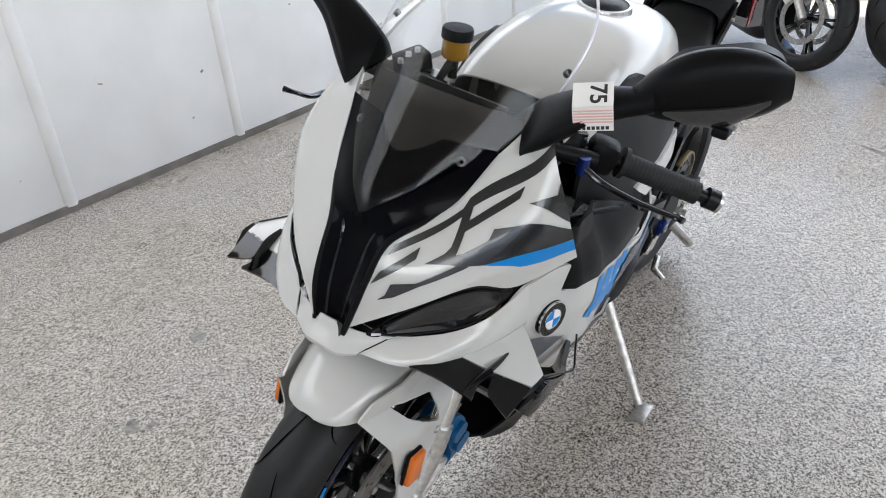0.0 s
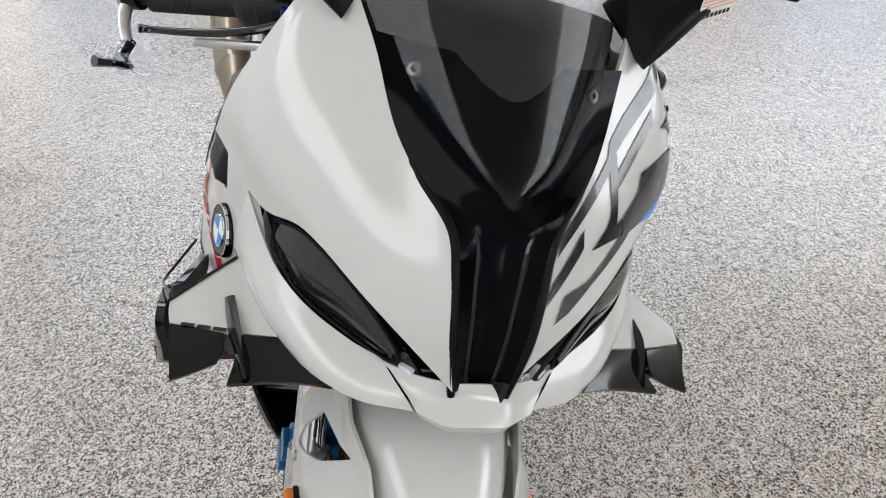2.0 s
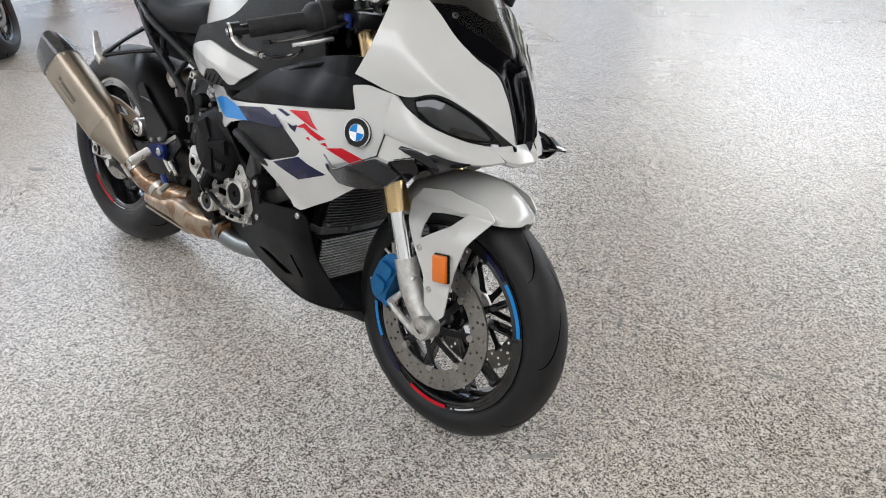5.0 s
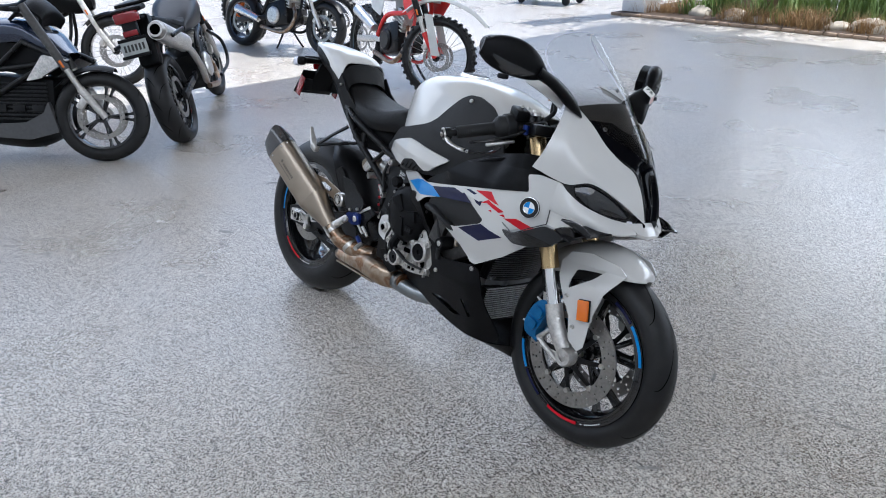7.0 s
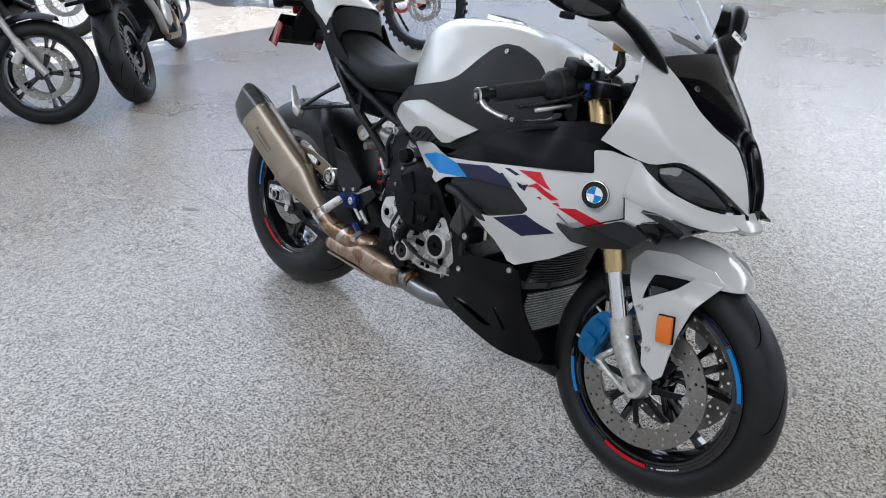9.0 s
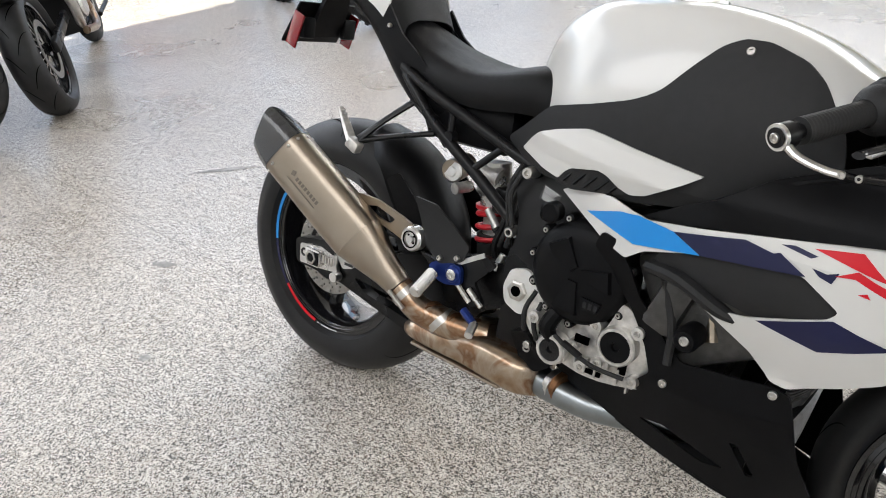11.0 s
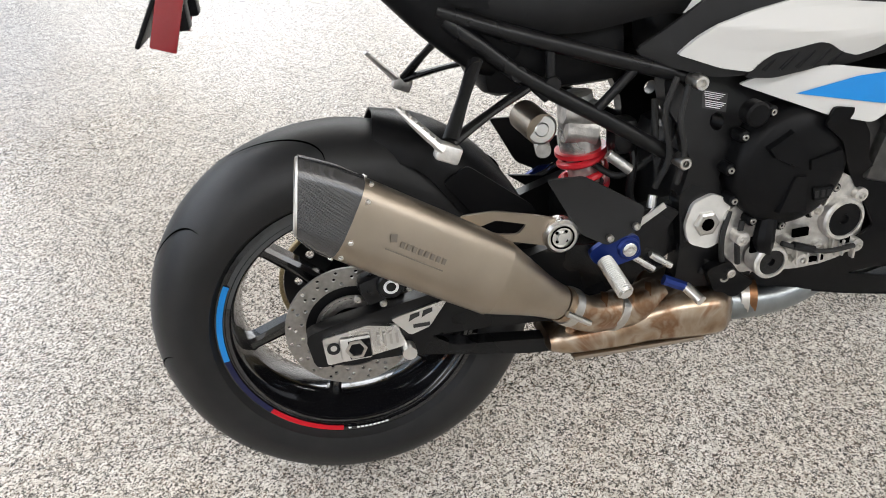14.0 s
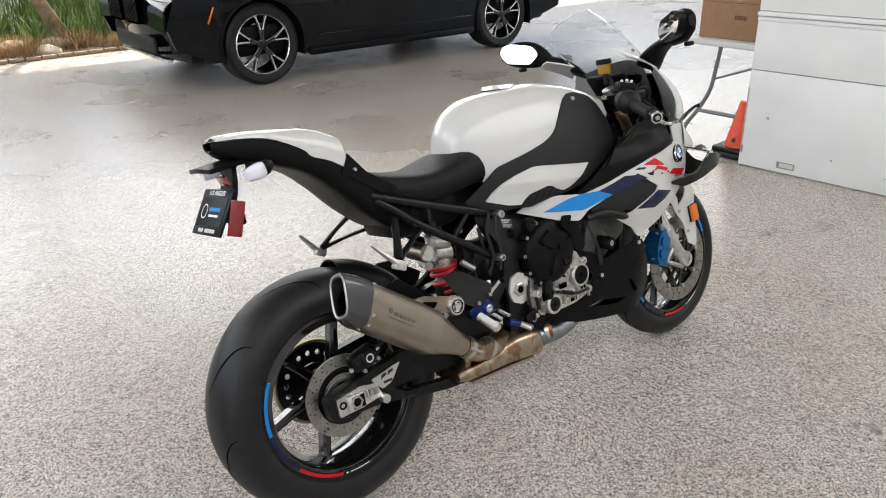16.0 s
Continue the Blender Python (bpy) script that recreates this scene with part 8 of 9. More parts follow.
def parked(name, label, at, heading, lean, base, Rf, Rr, wf, wr, paint, accent, forkm, spoked, knobs, style, rake=25, guard_high=False, steer=0, lead=0.0):
    """A parked motorcycle: wheels, fork, engine, tank, seat, tail, bars and silencer. The front contact stands at `at`."""
    m = Matrix.Translation((*at, 0)) @ Matrix.Rotation(radians(heading), 4, "Z") @ Matrix.Rotation(radians(-lean), 4, "X")
    b = thing(name, label, "motorcycle", m, "parked motorcycles")
    F, Rv = Vector((0, 0, Rf)), Vector((-base, 0, Rr))
    fwheel = round_wheel(b, F, Rf, wf, spoked, knobs)
    round_wheel(b, Rv, Rr, wr, spoked, knobs)
    up = Vector((-math.sin(radians(rake)), 0, math.cos(radians(rake))))
    top = F + up * (0.72 if knobs else 0.82 if style == "electric" else 0.62)
    fk = new("fork")
    fk.parent = b
    for s in (-1, 1):
        o = Vector((lead - 0.03, s * 0.095, 0))
        part("lower_leg", rod(bmesh.new(), F + Vector((lead, s * 0.095, 0)), F + up * 0.22 + o, 0.022, 0.026, 14), CASTW if not knobs else accent, fk)
        part("stanchion", rod(bmesh.new(), F + up * 0.20 + o, F + up * 0.42 + o, 0.020, n=14), STEEL, fk)
        part("fork_tube", rod(bmesh.new(), F + up * 0.36 + o, top + o, 0.028, n=16), forkm, fk)
        part("reflector", box(bmesh.new(), F + up * 0.40 + o + Vector((0, s * 0.03, 0)), (0.015, 0.006, 0.05), Matrix.Rotation(radians(-rake), 4, "Y"), 0.002), ORANGE, fk)
        cal = part("caliper", box(bmesh.new(), F + Vector((-0.10, s * 0.07, 0.10)), (0.05, 0.04, 0.10), Matrix.Rotation(radians(35), 4, "Y"), 0.010), CASTW, fk)
    part("yoke", box(bmesh.new(), top + Vector((-0.03, 0, -0.03)), (0.06, 0.25, 0.03), None, 0.008), FRAMEB, fk)
    # front guard
    g = new("front_guard")
    g.parent = b
    rows = []
    rg = Rf + (0.035 if not guard_high else 0.16)
    for a in (35, 60, 90, 118, 135) if style != "electric" else (72, 85, 100, 120, 142):
        rows.append([(F.x + rg * math.cos(radians(a)), y * wf * 1.25, F.z + (rg - 0.03 * y * y) * math.sin(radians(a)) + (0.03 if guard_high and a < 60 else 0)) for y in (-1, -0.5, 0, 0.5, 1)])
    part("blade", loft(bmesh.new(), rows, 14, 9, 0.004), paint if guard_high else PLASB, g, smooth=60)
    # body
    bx = -base / 2
    body = new("body")
    body.parent = b
    head = top + Vector((-0.10, 0, -0.06))
    if style == "electric":
        part("battery_box", box(bmesh.new(), (-0.56, 0, 0.385), (0.60, 0.25, 0.36), Matrix.Rotation(radians(3), 4, "Y"), 0.03), PLASB, body, "ribbed black battery box")
        for s in (-1, 1):
            for k in range(10):
                part("cooling_rib", box(bmesh.new(), (-0.55, s * 0.130, 0.285 + 0.026 * k), (0.50, 0.014, 0.011), None, 0.004), GRAINB, body)
            for k in range(3):
                part("cooling_loop", box(bmesh.new(), (-0.37 - 0.14 * k, s * 0.139, 0.355), (0.09, 0.010, 0.05), None, 0.004), FRAMEB, body)
            for p, q, r in (((-0.12, 0.66), (-0.43, 0.785), 0.020), ((-0.27, 0.650), (-0.66, 0.600), 0.018), ((-0.30, 0.630), (-0.68, 0.430), 0.018), ((-0.43, 0.785), (-0.66, 0.600), 0.016), ((-0.66, 0.600), (-0.95, 0.80), 0.018), ((-0.66, 0.600), (-0.92, 0.36), 0.020)):
                part("frame_tube", rod(bmesh.new(), (p[0], s * 0.146, p[1]), (q[0], s * 0.146, q[1]), r, n=10), FRAMEB, body)
            part("bracket", plate(bmesh.new(), rounded([(-0.100, 0.674), (-0.290, 0.702), (-0.420, 0.535), (-0.320, 0.552)], 0.012), const(0.165), 0.02, 0, s), CASTW, body, "bare silver bracket")
            part("lower_guard", plate(bmesh.new(), rounded([(-0.290, 0.405), (-0.231, 0.205), (-0.45, 0.150), (-0.95, 0.170), (-0.90, 0.235), (-0.47, 0.262), (-0.33, 0.330)], 0.012), const(0.150), 0.03, 0, s), GREYL, body, "grey cast lower guard")
            part("side_cover", plate(bmesh.new(), rounded([(-0.20, 0.700), (-0.42, 0.780), (-0.70, 0.770), (-0.64, 0.600), (-0.36, 0.560)], 0.015), const(0.115), 0.02, 0, s), PLASB, body)
        part("belly", loft(bmesh.new(), [[(-0.25, -0.11, 0.20), (-0.25, 0, 0.17), (-0.25, 0.11, 0.20)], [(-0.50, -0.12, 0.17), (-0.50, 0, 0.08), (-0.50, 0.12, 0.17)], [(-0.90, -0.12, 0.19), (-0.90, 0, 0.10), (-0.90, 0.12, 0.19)]], 9, 9, 0.01), PLASB, body)
        part("motor", lathe(bmesh.new(), [(0.0001, -0.15), (0.09, -0.15), (0.10, -0.13), (0.10, 0.13), (0.09, 0.15), (0.0001, 0.15)], (-0.93, 0, 0.42), 28), FRAMEB, body)
        part("clamp", box(bmesh.new(), F + up * 0.50 + Vector((0, 0, 0)), (0.07, 0.26, 0.035), Matrix.Rotation(radians(-rake), 4, "Y"), 0.008), FRAMEB, body)
        part("dash_pod", loft(bmesh.new(), [[(top.x - 0.10, y, top.z - 0.02 - 3 * y * y) for y in (-0.15, -0.08, 0, 0.08, 0.15)], [(top.x + 0.02, y, top.z + 0.06 - 3 * y * y) for y in (-0.16, -0.08, 0, 0.08, 0.16)], [(top.x + 0.12, y, top.z - 0.02 - 3 * y * y) for y in (-0.13, -0.07, 0, 0.07, 0.13)], [(top.x + 0.10, y, top.z - 0.12 - 2 * y * y) for y in (-0.10, -0.05, 0, 0.05, 0.10)]], 13, 11, 0.02), PLASB, body, "black dash and lamp pod", smooth=60)
        part("steering_head", rod(bmesh.new(), F + up * 0.40 + Vector((-0.05, 0, 0)), top + Vector((-0.05, 0, 0)), 0.045, n=18), FRAMEB, body)
    else:
        part("engine", box(bmesh.new(), (bx, 0, 0.42), (0.38, 0.30, 0.30), Matrix.Rotation(radians(-12), 4, "Y"), 0.04), FRAMEB, body)
        part("cylinder", box(bmesh.new(), (bx + 0.12, 0, 0.60), (0.16, 0.22, 0.20), Matrix.Rotation(radians(18), 4, "Y"), 0.02), CASTW, body)
        for k in range(5):
            part("cooling_fin", box(bmesh.new(), (bx + 0.12, 0, 0.53 + 0.032 * k), (0.20, 0.26, 0.008), Matrix.Rotation(radians(18), 4, "Y"), 0.002), CASTW, body)
        for s in (-1, 1):
            bm = bmesh.new()
            tube(bm, [tuple(head + Vector((0, s * 0.04, 0))), (bx + 0.30, s * 0.12, 0.70), (bx - 0.05, s * 0.15, 0.62), (bx - 0.22, s * 0.14, 0.42)], 0.022, 10)
            tube(bm, [tuple(head + Vector((0, s * 0.03, -0.10))), (bx + 0.36, s * 0.10, 0.45), (bx + 0.22, s * 0.12, 0.24), (bx - 0.15, s * 0.12, 0.24)], 0.016, 10)
            part("frame_tube", bm, REDP if knobs and accent is REDP else FRAMEB, body)
            part("engine_cover", lathe(bmesh.new(), [(0.10, s * 0.14), (0.10, s * 0.165), (0.08, s * 0.18), (0.0001, s * 0.182)], (bx - 0.02, 0, 0.40), 24), CASTW if not knobs else FRAMEB, body)
        bm = bmesh.new()
        tube(bm, [(bx + 0.20, -0.05, 0.55), (bx + 0.30, -0.12, 0.38), (bx + 0.16, -0.16, 0.22), (bx - 0.22, -0.16, 0.26)], 0.022, 12)
        part("header", bm, HEADER, body)
    zt = 0.86 if not knobs else 0.95
    rows = []
    shape = ((-0.95, 0.85, 0.10, 0.09), (-0.80, 0.905, 0.14, 0.14), (-0.60, 0.935, 0.165, 0.155), (-0.43, 0.915, 0.165, 0.135), (-0.30, 0.850, 0.150, 0.150), (-0.22, 0.765, 0.110, 0.085), (-0.165, 0.715, 0.070, 0.030))
    for x, z, w, d in shape if style == "electric" else ((bx - 0.10, zt - 0.08, 0.10, 0.10), (bx + 0.05, zt + 0.02, 0.15, 0.20), (bx + 0.22, zt + 0.10, 0.18 if not knobs else 0.13, 0.26), (bx + 0.40, zt + 0.08, 0.16 if not knobs else 0.14, 0.24), (bx + 0.50, zt - 0.02, 0.10, 0.14)):
        half = [(x, w * 0.8, z - d), (x, w, z - d * 0.5), (x, w * 0.75, z - d * 0.1), (x, 0, z)]
        rows.append(half + [(p, -q, r) for p, q, r in half[-2::-1]])
    part("tank", loft(bmesh.new(), rows, 20, 17, 0.004), paint, body, smooth=60)
    rows = []
    for x, z, w in ((bx - 0.02, zt - 0.04, 0.10), (bx - 0.22, zt - 0.06, 0.13), (bx - 0.45, zt - 0.01, 0.12), (bx - 0.72, zt + 0.05, 0.08)):
        half = [(x, w, z - 0.06), (x, w * 0.95, z - 0.02), (x, 0, z)]
        rows.append(half + [(p, -q, r) for p, q, r in half[-2::-1]])
    part("seat", loft(bmesh.new(), rows, 16, 11, 0.01), SEATB, body, smooth=60)
    rows = []
    for x, z, w, d in ((bx - 0.30, zt - 0.08, 0.11, 0.12), (bx - 0.55, zt - 0.03, 0.10, 0.10), (bx - 0.82, zt + 0.05, 0.06, 0.05), (bx - 0.92, zt + 0.07, 0.03, 0.02)):
        half = [(x, w, z), (x, w, z - d * 0.6), (x, w * 0.5, z - d), (x, 0, z - d)]
        rows.append(half + [(p, -q, r) for p, q, r in half[-2::-1]])
    part("tail", loft(bmesh.new(), rows, 16, 13, 0.006), paint if knobs else PLASB, body, smooth=60)
    for s in (-1, 1):
        part("swingarm", box(bmesh.new(), (-base + 0.24, s * 0.10, Rr + 0.03), (0.54, 0.035, 0.06), Matrix.Rotation(radians(-6), 4, "Y"), 0.012), CASTW if knobs else FRAMEB, body)
    # bars
    guards = []
    hb = new("handlebar")
    hb.parent = b
    hc = top + Vector((-0.04, 0, 0.06))
    bm = bmesh.new()
    tube(bm, [tuple(hc + Vector((-0.14, -0.40, 0.06))), tuple(hc + Vector((-0.06, -0.22, 0.07))), tuple(hc), tuple(hc + Vector((-0.06, 0.22, 0.07))), tuple(hc + Vector((-0.14, 0.40, 0.06)))], 0.012, 10)
    part("bar", bm, FRAMEB, hb)
    for s in (-1, 1):
        part("grip", rod(bmesh.new(), hc + Vector((-0.10, s * 0.29, 0.065)), hc + Vector((-0.143, s * 0.41, 0.06)), 0.018, n=12), GRIPB, hb)
    if not knobs and style != "electric":
        part("headlamp", lathe(bmesh.new(), [(0.0001, 0.06), (0.07, 0.05), (0.085, 0.02), (0.07, -0.05), (0.03, -0.08)], tuple(top + Vector((0.06, 0, -0.10))), 24, "x"), PLASB, b)
    if style == "adventure":
        sl = new("silencer")
        sl.parent = b
        a, c = Vector((-base - 0.20, -0.125, 0.82)), Vector((-base + 0.25, -0.155, 0.655))
        part("sleeve", rod(bmesh.new(), a, c, 0.066, 0.066, 24), CASTW, sl, "brushed silver silencer")
        part("end_cap", rod(bmesh.new(), a + (a - c) * 0.07, a, 0.052, 0.062, 24), DISC, sl)
        part("outlet", rod(bmesh.new(), a + (a - c) * 0.075, a + (a - c) * 0.06, 0.036, n=18), SHADEB, sl)
        bm = bmesh.new()
        tube(bm, [tuple(c), (-base + 0.40, -0.16, 0.56), (-base + 0.52, -0.16, 0.42), (-base + 0.66, -0.13, 0.28)], 0.026, 12)
        part("link_pipe", bm, STEEL, sl)
        part("tail_lamp", box(bmesh.new(), (-base - 0.22, 0.03, 0.945), (0.06, 0.17, 0.075), None, 0.02), REDLENS, b, "red tail lamp")
        part("lamp_hood", box(bmesh.new(), (-base - 0.16, 0.02, 0.985), (0.14, 0.21, 0.035), None, 0.015), PLASB, b)
        part("luggage_rack", box(bmesh.new(), (-base + 0.06, 0, 1.015), (0.34, 0.24, 0.025), None, 0.01), PLASB, b)
        part("rear_guard", box(bmesh.new(), (-base - 0.10, 0, 0.76), (0.10, 0.15, 0.36), Matrix.Rotation(radians(20), 4, "Y"), 0.03), PLASB, b)
        part("red_reflector", box(bmesh.new(), (-base - 0.265, 0.03, 0.845), (0.01, 0.10, 0.035), None, 0.003), REDLENS, b)
        pl = part("number_plate", box(bmesh.new(), (0, 0, 0), (0.004, 0.175, 0.098), None, 0.002), PLATESH, b, "pale number plate with dark bars", loc=pose(-base - 0.295, 0.03, 0.755, 0, 12, 0))
        for k in range(6):
            part("plate_bar", box(bmesh.new(), (-0.0028, -0.062 + 0.0248 * k, 0), (0.001, 0.014, 0.044)), INK, pl, smooth=0)
        for z in (-0.055, 0.055):
            part("plate_rail", box(bmesh.new(), (-0.002, 0, z), (0.010, 0.195, 0.022), None, 0.003), PLASB, pl)
        part("plate_holder", box(bmesh.new(), (-base - 0.24, 0.03, 0.82), (0.05, 0.10, 0.24), Matrix.Rotation(radians(18), 4, "Y"), 0.01), PLASB, b)
        for s in (-1, 1):
            part("pannier_rack", box(bmesh.new(), (-base + 0.02, s * 0.20, 0.76), (0.36, 0.02, 0.03), None, 0.008), FRAMEB, b)
            bm = bmesh.new()
            tube(bm, [(bx + 0.30, s * 0.18, 0.62), (bx + 0.42, s * 0.24, 0.50), (bx + 0.30, s * 0.26, 0.34), (bx + 0.05, s * 0.22, 0.28)], 0.014, 8)
            part("crash_bar", bm, FRAMEB, b)
    elif not style == "electric":
        part("silencer", rod(bmesh.new(), (-base + 0.05, -0.17, 0.62 if knobs else 0.45), (-base + 0.42, -0.15, 0.48 if knobs else 0.34), 0.050, 0.040, 20), ALU, b, "silver silencer")
    if knobs:
        for s in (-1, 1):
            part("shroud", plate(bmesh.new(), rounded([(bx + 0.18, 0.98), (bx + 0.52, 1.02), (bx + 0.60, 0.86), (bx + 0.40, 0.62), (bx + 0.26, 0.72)], 0.03), const(0.155), 0.006, 0, s), accent, b, "coloured plastic radiator shroud")
            guards.append(part("fork_guard", plate(bmesh.new(), rounded([(F.x - 0.03, Rf + 0.02), (F.x + 0.05, Rf + 0.02), (F.x - 0.06, Rf + 0.36), (F.x - 0.13, Rf + 0.36)], 0.01), const(0.128), 0.004, 0, s), TABLET if accent is REDP else accent, b, "plastic fork guard"))
            part("side_plate", plate(bmesh.new(), rounded([(bx - 0.12, 0.86), (bx - 0.50, 0.92), (bx - 0.40, 0.66), (bx - 0.20, 0.60)], 0.03), const(0.14), 0.006, 0, s), TABLET, b)
    bm = bmesh.new()
    tube(bm, [(bx - 0.05, 0.14, 0.30), (bx + 0.02, 0.24, 0.12), (bx + 0.05, 0.29, 0.0 + 0.29 * math.tan(radians(lean)))], 0.012, 8)
    part("side_stand", bm, FRAMEB, b)
    turn = Matrix.Translation(F) @ Matrix.Rotation(radians(steer), 4, "Z") @ Matrix.Translation(-F)
    for o in [fwheel, fk, g, hb] + guards:
        o.matrix_basis = turn @ o.matrix_basis
    return b


parked("motorcycle", "dark blue electric roadster with a black battery box", (-2.60, -0.01), 40, 10, 1.41, 0.30, 0.31, 0.058, 0.085, NAVYP, NAVYP, GREYB, False, False, "electric", rake=30, steer=20, lead=0.035)
parked("motorcycle", "grey touring motorcycle with a silver silencer and red lamp", (-3.98, 1.52), 145, 12, 1.58, 0.335, 0.325, 0.055, 0.082, GREYP, GREYP, FRAMEB, True, False, "adventure")
parked("motorcycle", "black roadster with gold forks in the sun", (-5.00, 3.35), 13, 10, 1.39, 0.30, 0.31, 0.058, 0.085, GLOSSB, GLOSSB, GOLD, False, False, "roadster")
parked("motorcycle", "red and white dirt motorcycle with knobbly wire-spoke wheels", (-2.49, 2.86), -10, 9, 1.40, 0.345, 0.335, 0.045, 0.060, TABLET, REDP, FRAMEB, True, True, "dirt", guard_high=True, steer=40)
parked("motorcycle", "orange and white dirt motorcycle standing in the sun", (-6.60, 3.25), 200, 9, 1.47, 0.345, 0.335, 0.045, 0.060, ORANGEP, ORANGEP, FRAMEB, True, True, "dirt", guard_high=True)
parked("motorcycle", "black touring motorcycle with wire wheels behind the others", (-5.00, 0.99), 58, 9, 1.50, 0.335, 0.325, 0.055, 0.075, PLASB, GREYP, CASTW, True, False, "roadster")

# ---- black car ----
car = thing("car", "gloss black sport utility car with two-tone spoke wheels", "car", pose(2.47, 5.42, 0))
CW = 1.98
arch = lambda cx, a0, a1, n: [(cx + 0.445 * math.cos(radians(a)), 0.385 + 0.445 * math.sin(radians(a))) for a in np.linspace(a0, a1, n)]
outline = [(-0.84, 0.42), (-0.50, 0.27)] + arch(0, 195, -15, 17)[::1] + [(0.50, 0.235), (2.62, 0.255)] + arch(3.12, 195, -15, 17) + [(3.65, 0.30), (4.05, 0.42), (4.12, 0.80), (4.02, 1.02), (2.0, 1.02), (0.50, 1.02), (-0.40, 0.98), (-0.80, 0.86), (-0.90, 0.62)]
for s, y in ((-1, 0.0), (1, CW)):
    bmx = plate(bmesh.new(), outline, lambda x, z: 0.02 - 0.10 * max(0.0, -0.45 - x) - 0.05 * max(0, z - 0.75) - 0.05 * max(0, 0.40 - z), 0.05, 0.12, s)
    for v in bmx.verts:
        v.co.y += y
    part("body_side", bmx, CARB, car, "gloss black body side", smooth=40)
    for cx in (0.0, 3.12):
        bm = bmesh.new()
        lathe(bm, [(0.445, y + s * -0.02), (0.452, y + s * 0.030), (0.425, y + s * 0.034), (0.425, y - s * 0.25)], (cx, 0, 0.385), 30, "y", -18, 198)
        part("arch_trim", bm, PLASB, car)
    bm = box(bmesh.new(), (1.56, y + s * 0.015, 0.265), (2.15, 0.06, 0.075), None, 0.02)
    part("sill", bm, PLASB, car)
    bm = box(bmesh.new(), (1.60, y + s * 0.034, 0.42), (2.0, 0.014, 0.022), None, 0.006)
    part("side_trim", bm, CARB, car)
part("underbody", box(bmesh.new(), (1.6, CW / 2, 0.42), (4.6, CW - 0.16, 0.30), None, 0.05), PLASB, car)
rows = []
for x, z in ((-0.92, 0.62), (-0.86, 0.86), (-0.45, 0.99), (0.25, 1.06), (0.60, 1.08), (1.25, 1.62), (2.2, 1.74), (3.4, 1.66), (4.0, 1.05), (4.12, 0.75)):
    w = CW / 2 - (0.05 if z < 1.1 else 0.16)
    rows.append([(x, CW / 2 + t * w, z - 0.05 * abs(t) ** 3) for t in (-1, -0.8, -0.4, 0, 0.4, 0.8, 1)])
part("upper_body", loft(bmesh.new(), rows, 40, 13, 0.02), CARB, car, smooth=60)
for s, y in ((-1, 0.03), (1, CW - 0.03)):
    bmx = plate(bmesh.new(), [(0.55, 1.02), (1.25, 1.58), (3.3, 1.60), (3.95, 1.03)], const(0), 0.03, 0.0, s)
    for v in bmx.verts:
        v.co.y += y + (-s * 0.12 if v.co.z > 1.2 else 0)
    part("side_glass", bmx, CARG, car)
fr = new("front_end")
fr.parent = car
rows = []
for z, x0 in ((0.26, -0.74), (0.36, -0.84), (0.52, -0.90), (0.66, -0.93), (0.86, -0.88)):
    rows.append([(x0 + 0.24 * abs(t) ** 2.4, CW / 2 + t * (CW / 2 - 0.02), z) for t in (-1, -0.85, -0.6, -0.3, 0, 0.3, 0.6, 0.85, 1)])
part("bumper", loft(bmesh.new(), rows, 14, 25, 0.03), CARB, fr, "gloss black bumper", smooth=40)
for s in (-1, 1):
    g = part("grille", box(bmesh.new(), (-0.93, CW / 2 + s * 0.24, 0.74), (0.05, 0.40, 0.26), None, 0.05), SHADEB, fr, "dark twin grille")
    for k in range(9):
        part("grille_bar", box(bmesh.new(), (-0.960, CW / 2 + s * 0.24 + (k - 4) * 0.040, 0.74), (0.014, 0.009, 0.22), None, 0.003), FRAMEB, g)
    part("intake", box(bmesh.new(), (-0.72, CW / 2 + s * 0.76, 0.46), (0.14, 0.20, 0.20), Matrix.Rotation(radians(s * 40), 4, "Z"), 0.03), GRAINB, fr, "honeycomb side intake")
    part("lamp", box(bmesh.new(), (-0.70, CW / 2 + s * 0.80, 0.66), (0.22, 0.08, 0.05), Matrix.Rotation(radians(s * 48), 4, "Z"), 0.02), CLEARL, fr)
part("lower_grille", box(bmesh.new(), (-0.875, CW / 2, 0.42), (0.05, 1.10, 0.16), None, 0.03), GRAINB, fr, "black honeycomb lower grille")
part("lower_lip", box(bmesh.new(), (-0.80, CW / 2, 0.285), (0.06, 1.30, 0.03), None, 0.01), ALU, fr)
part("marker", box(bmesh.new(), (-0.50, -0.028, 0.70), (0.016, 0.010, 0.16), Matrix.Rotation(radians(25), 4, "Y"), 0.004), ORANGE, fr, "orange side marker")
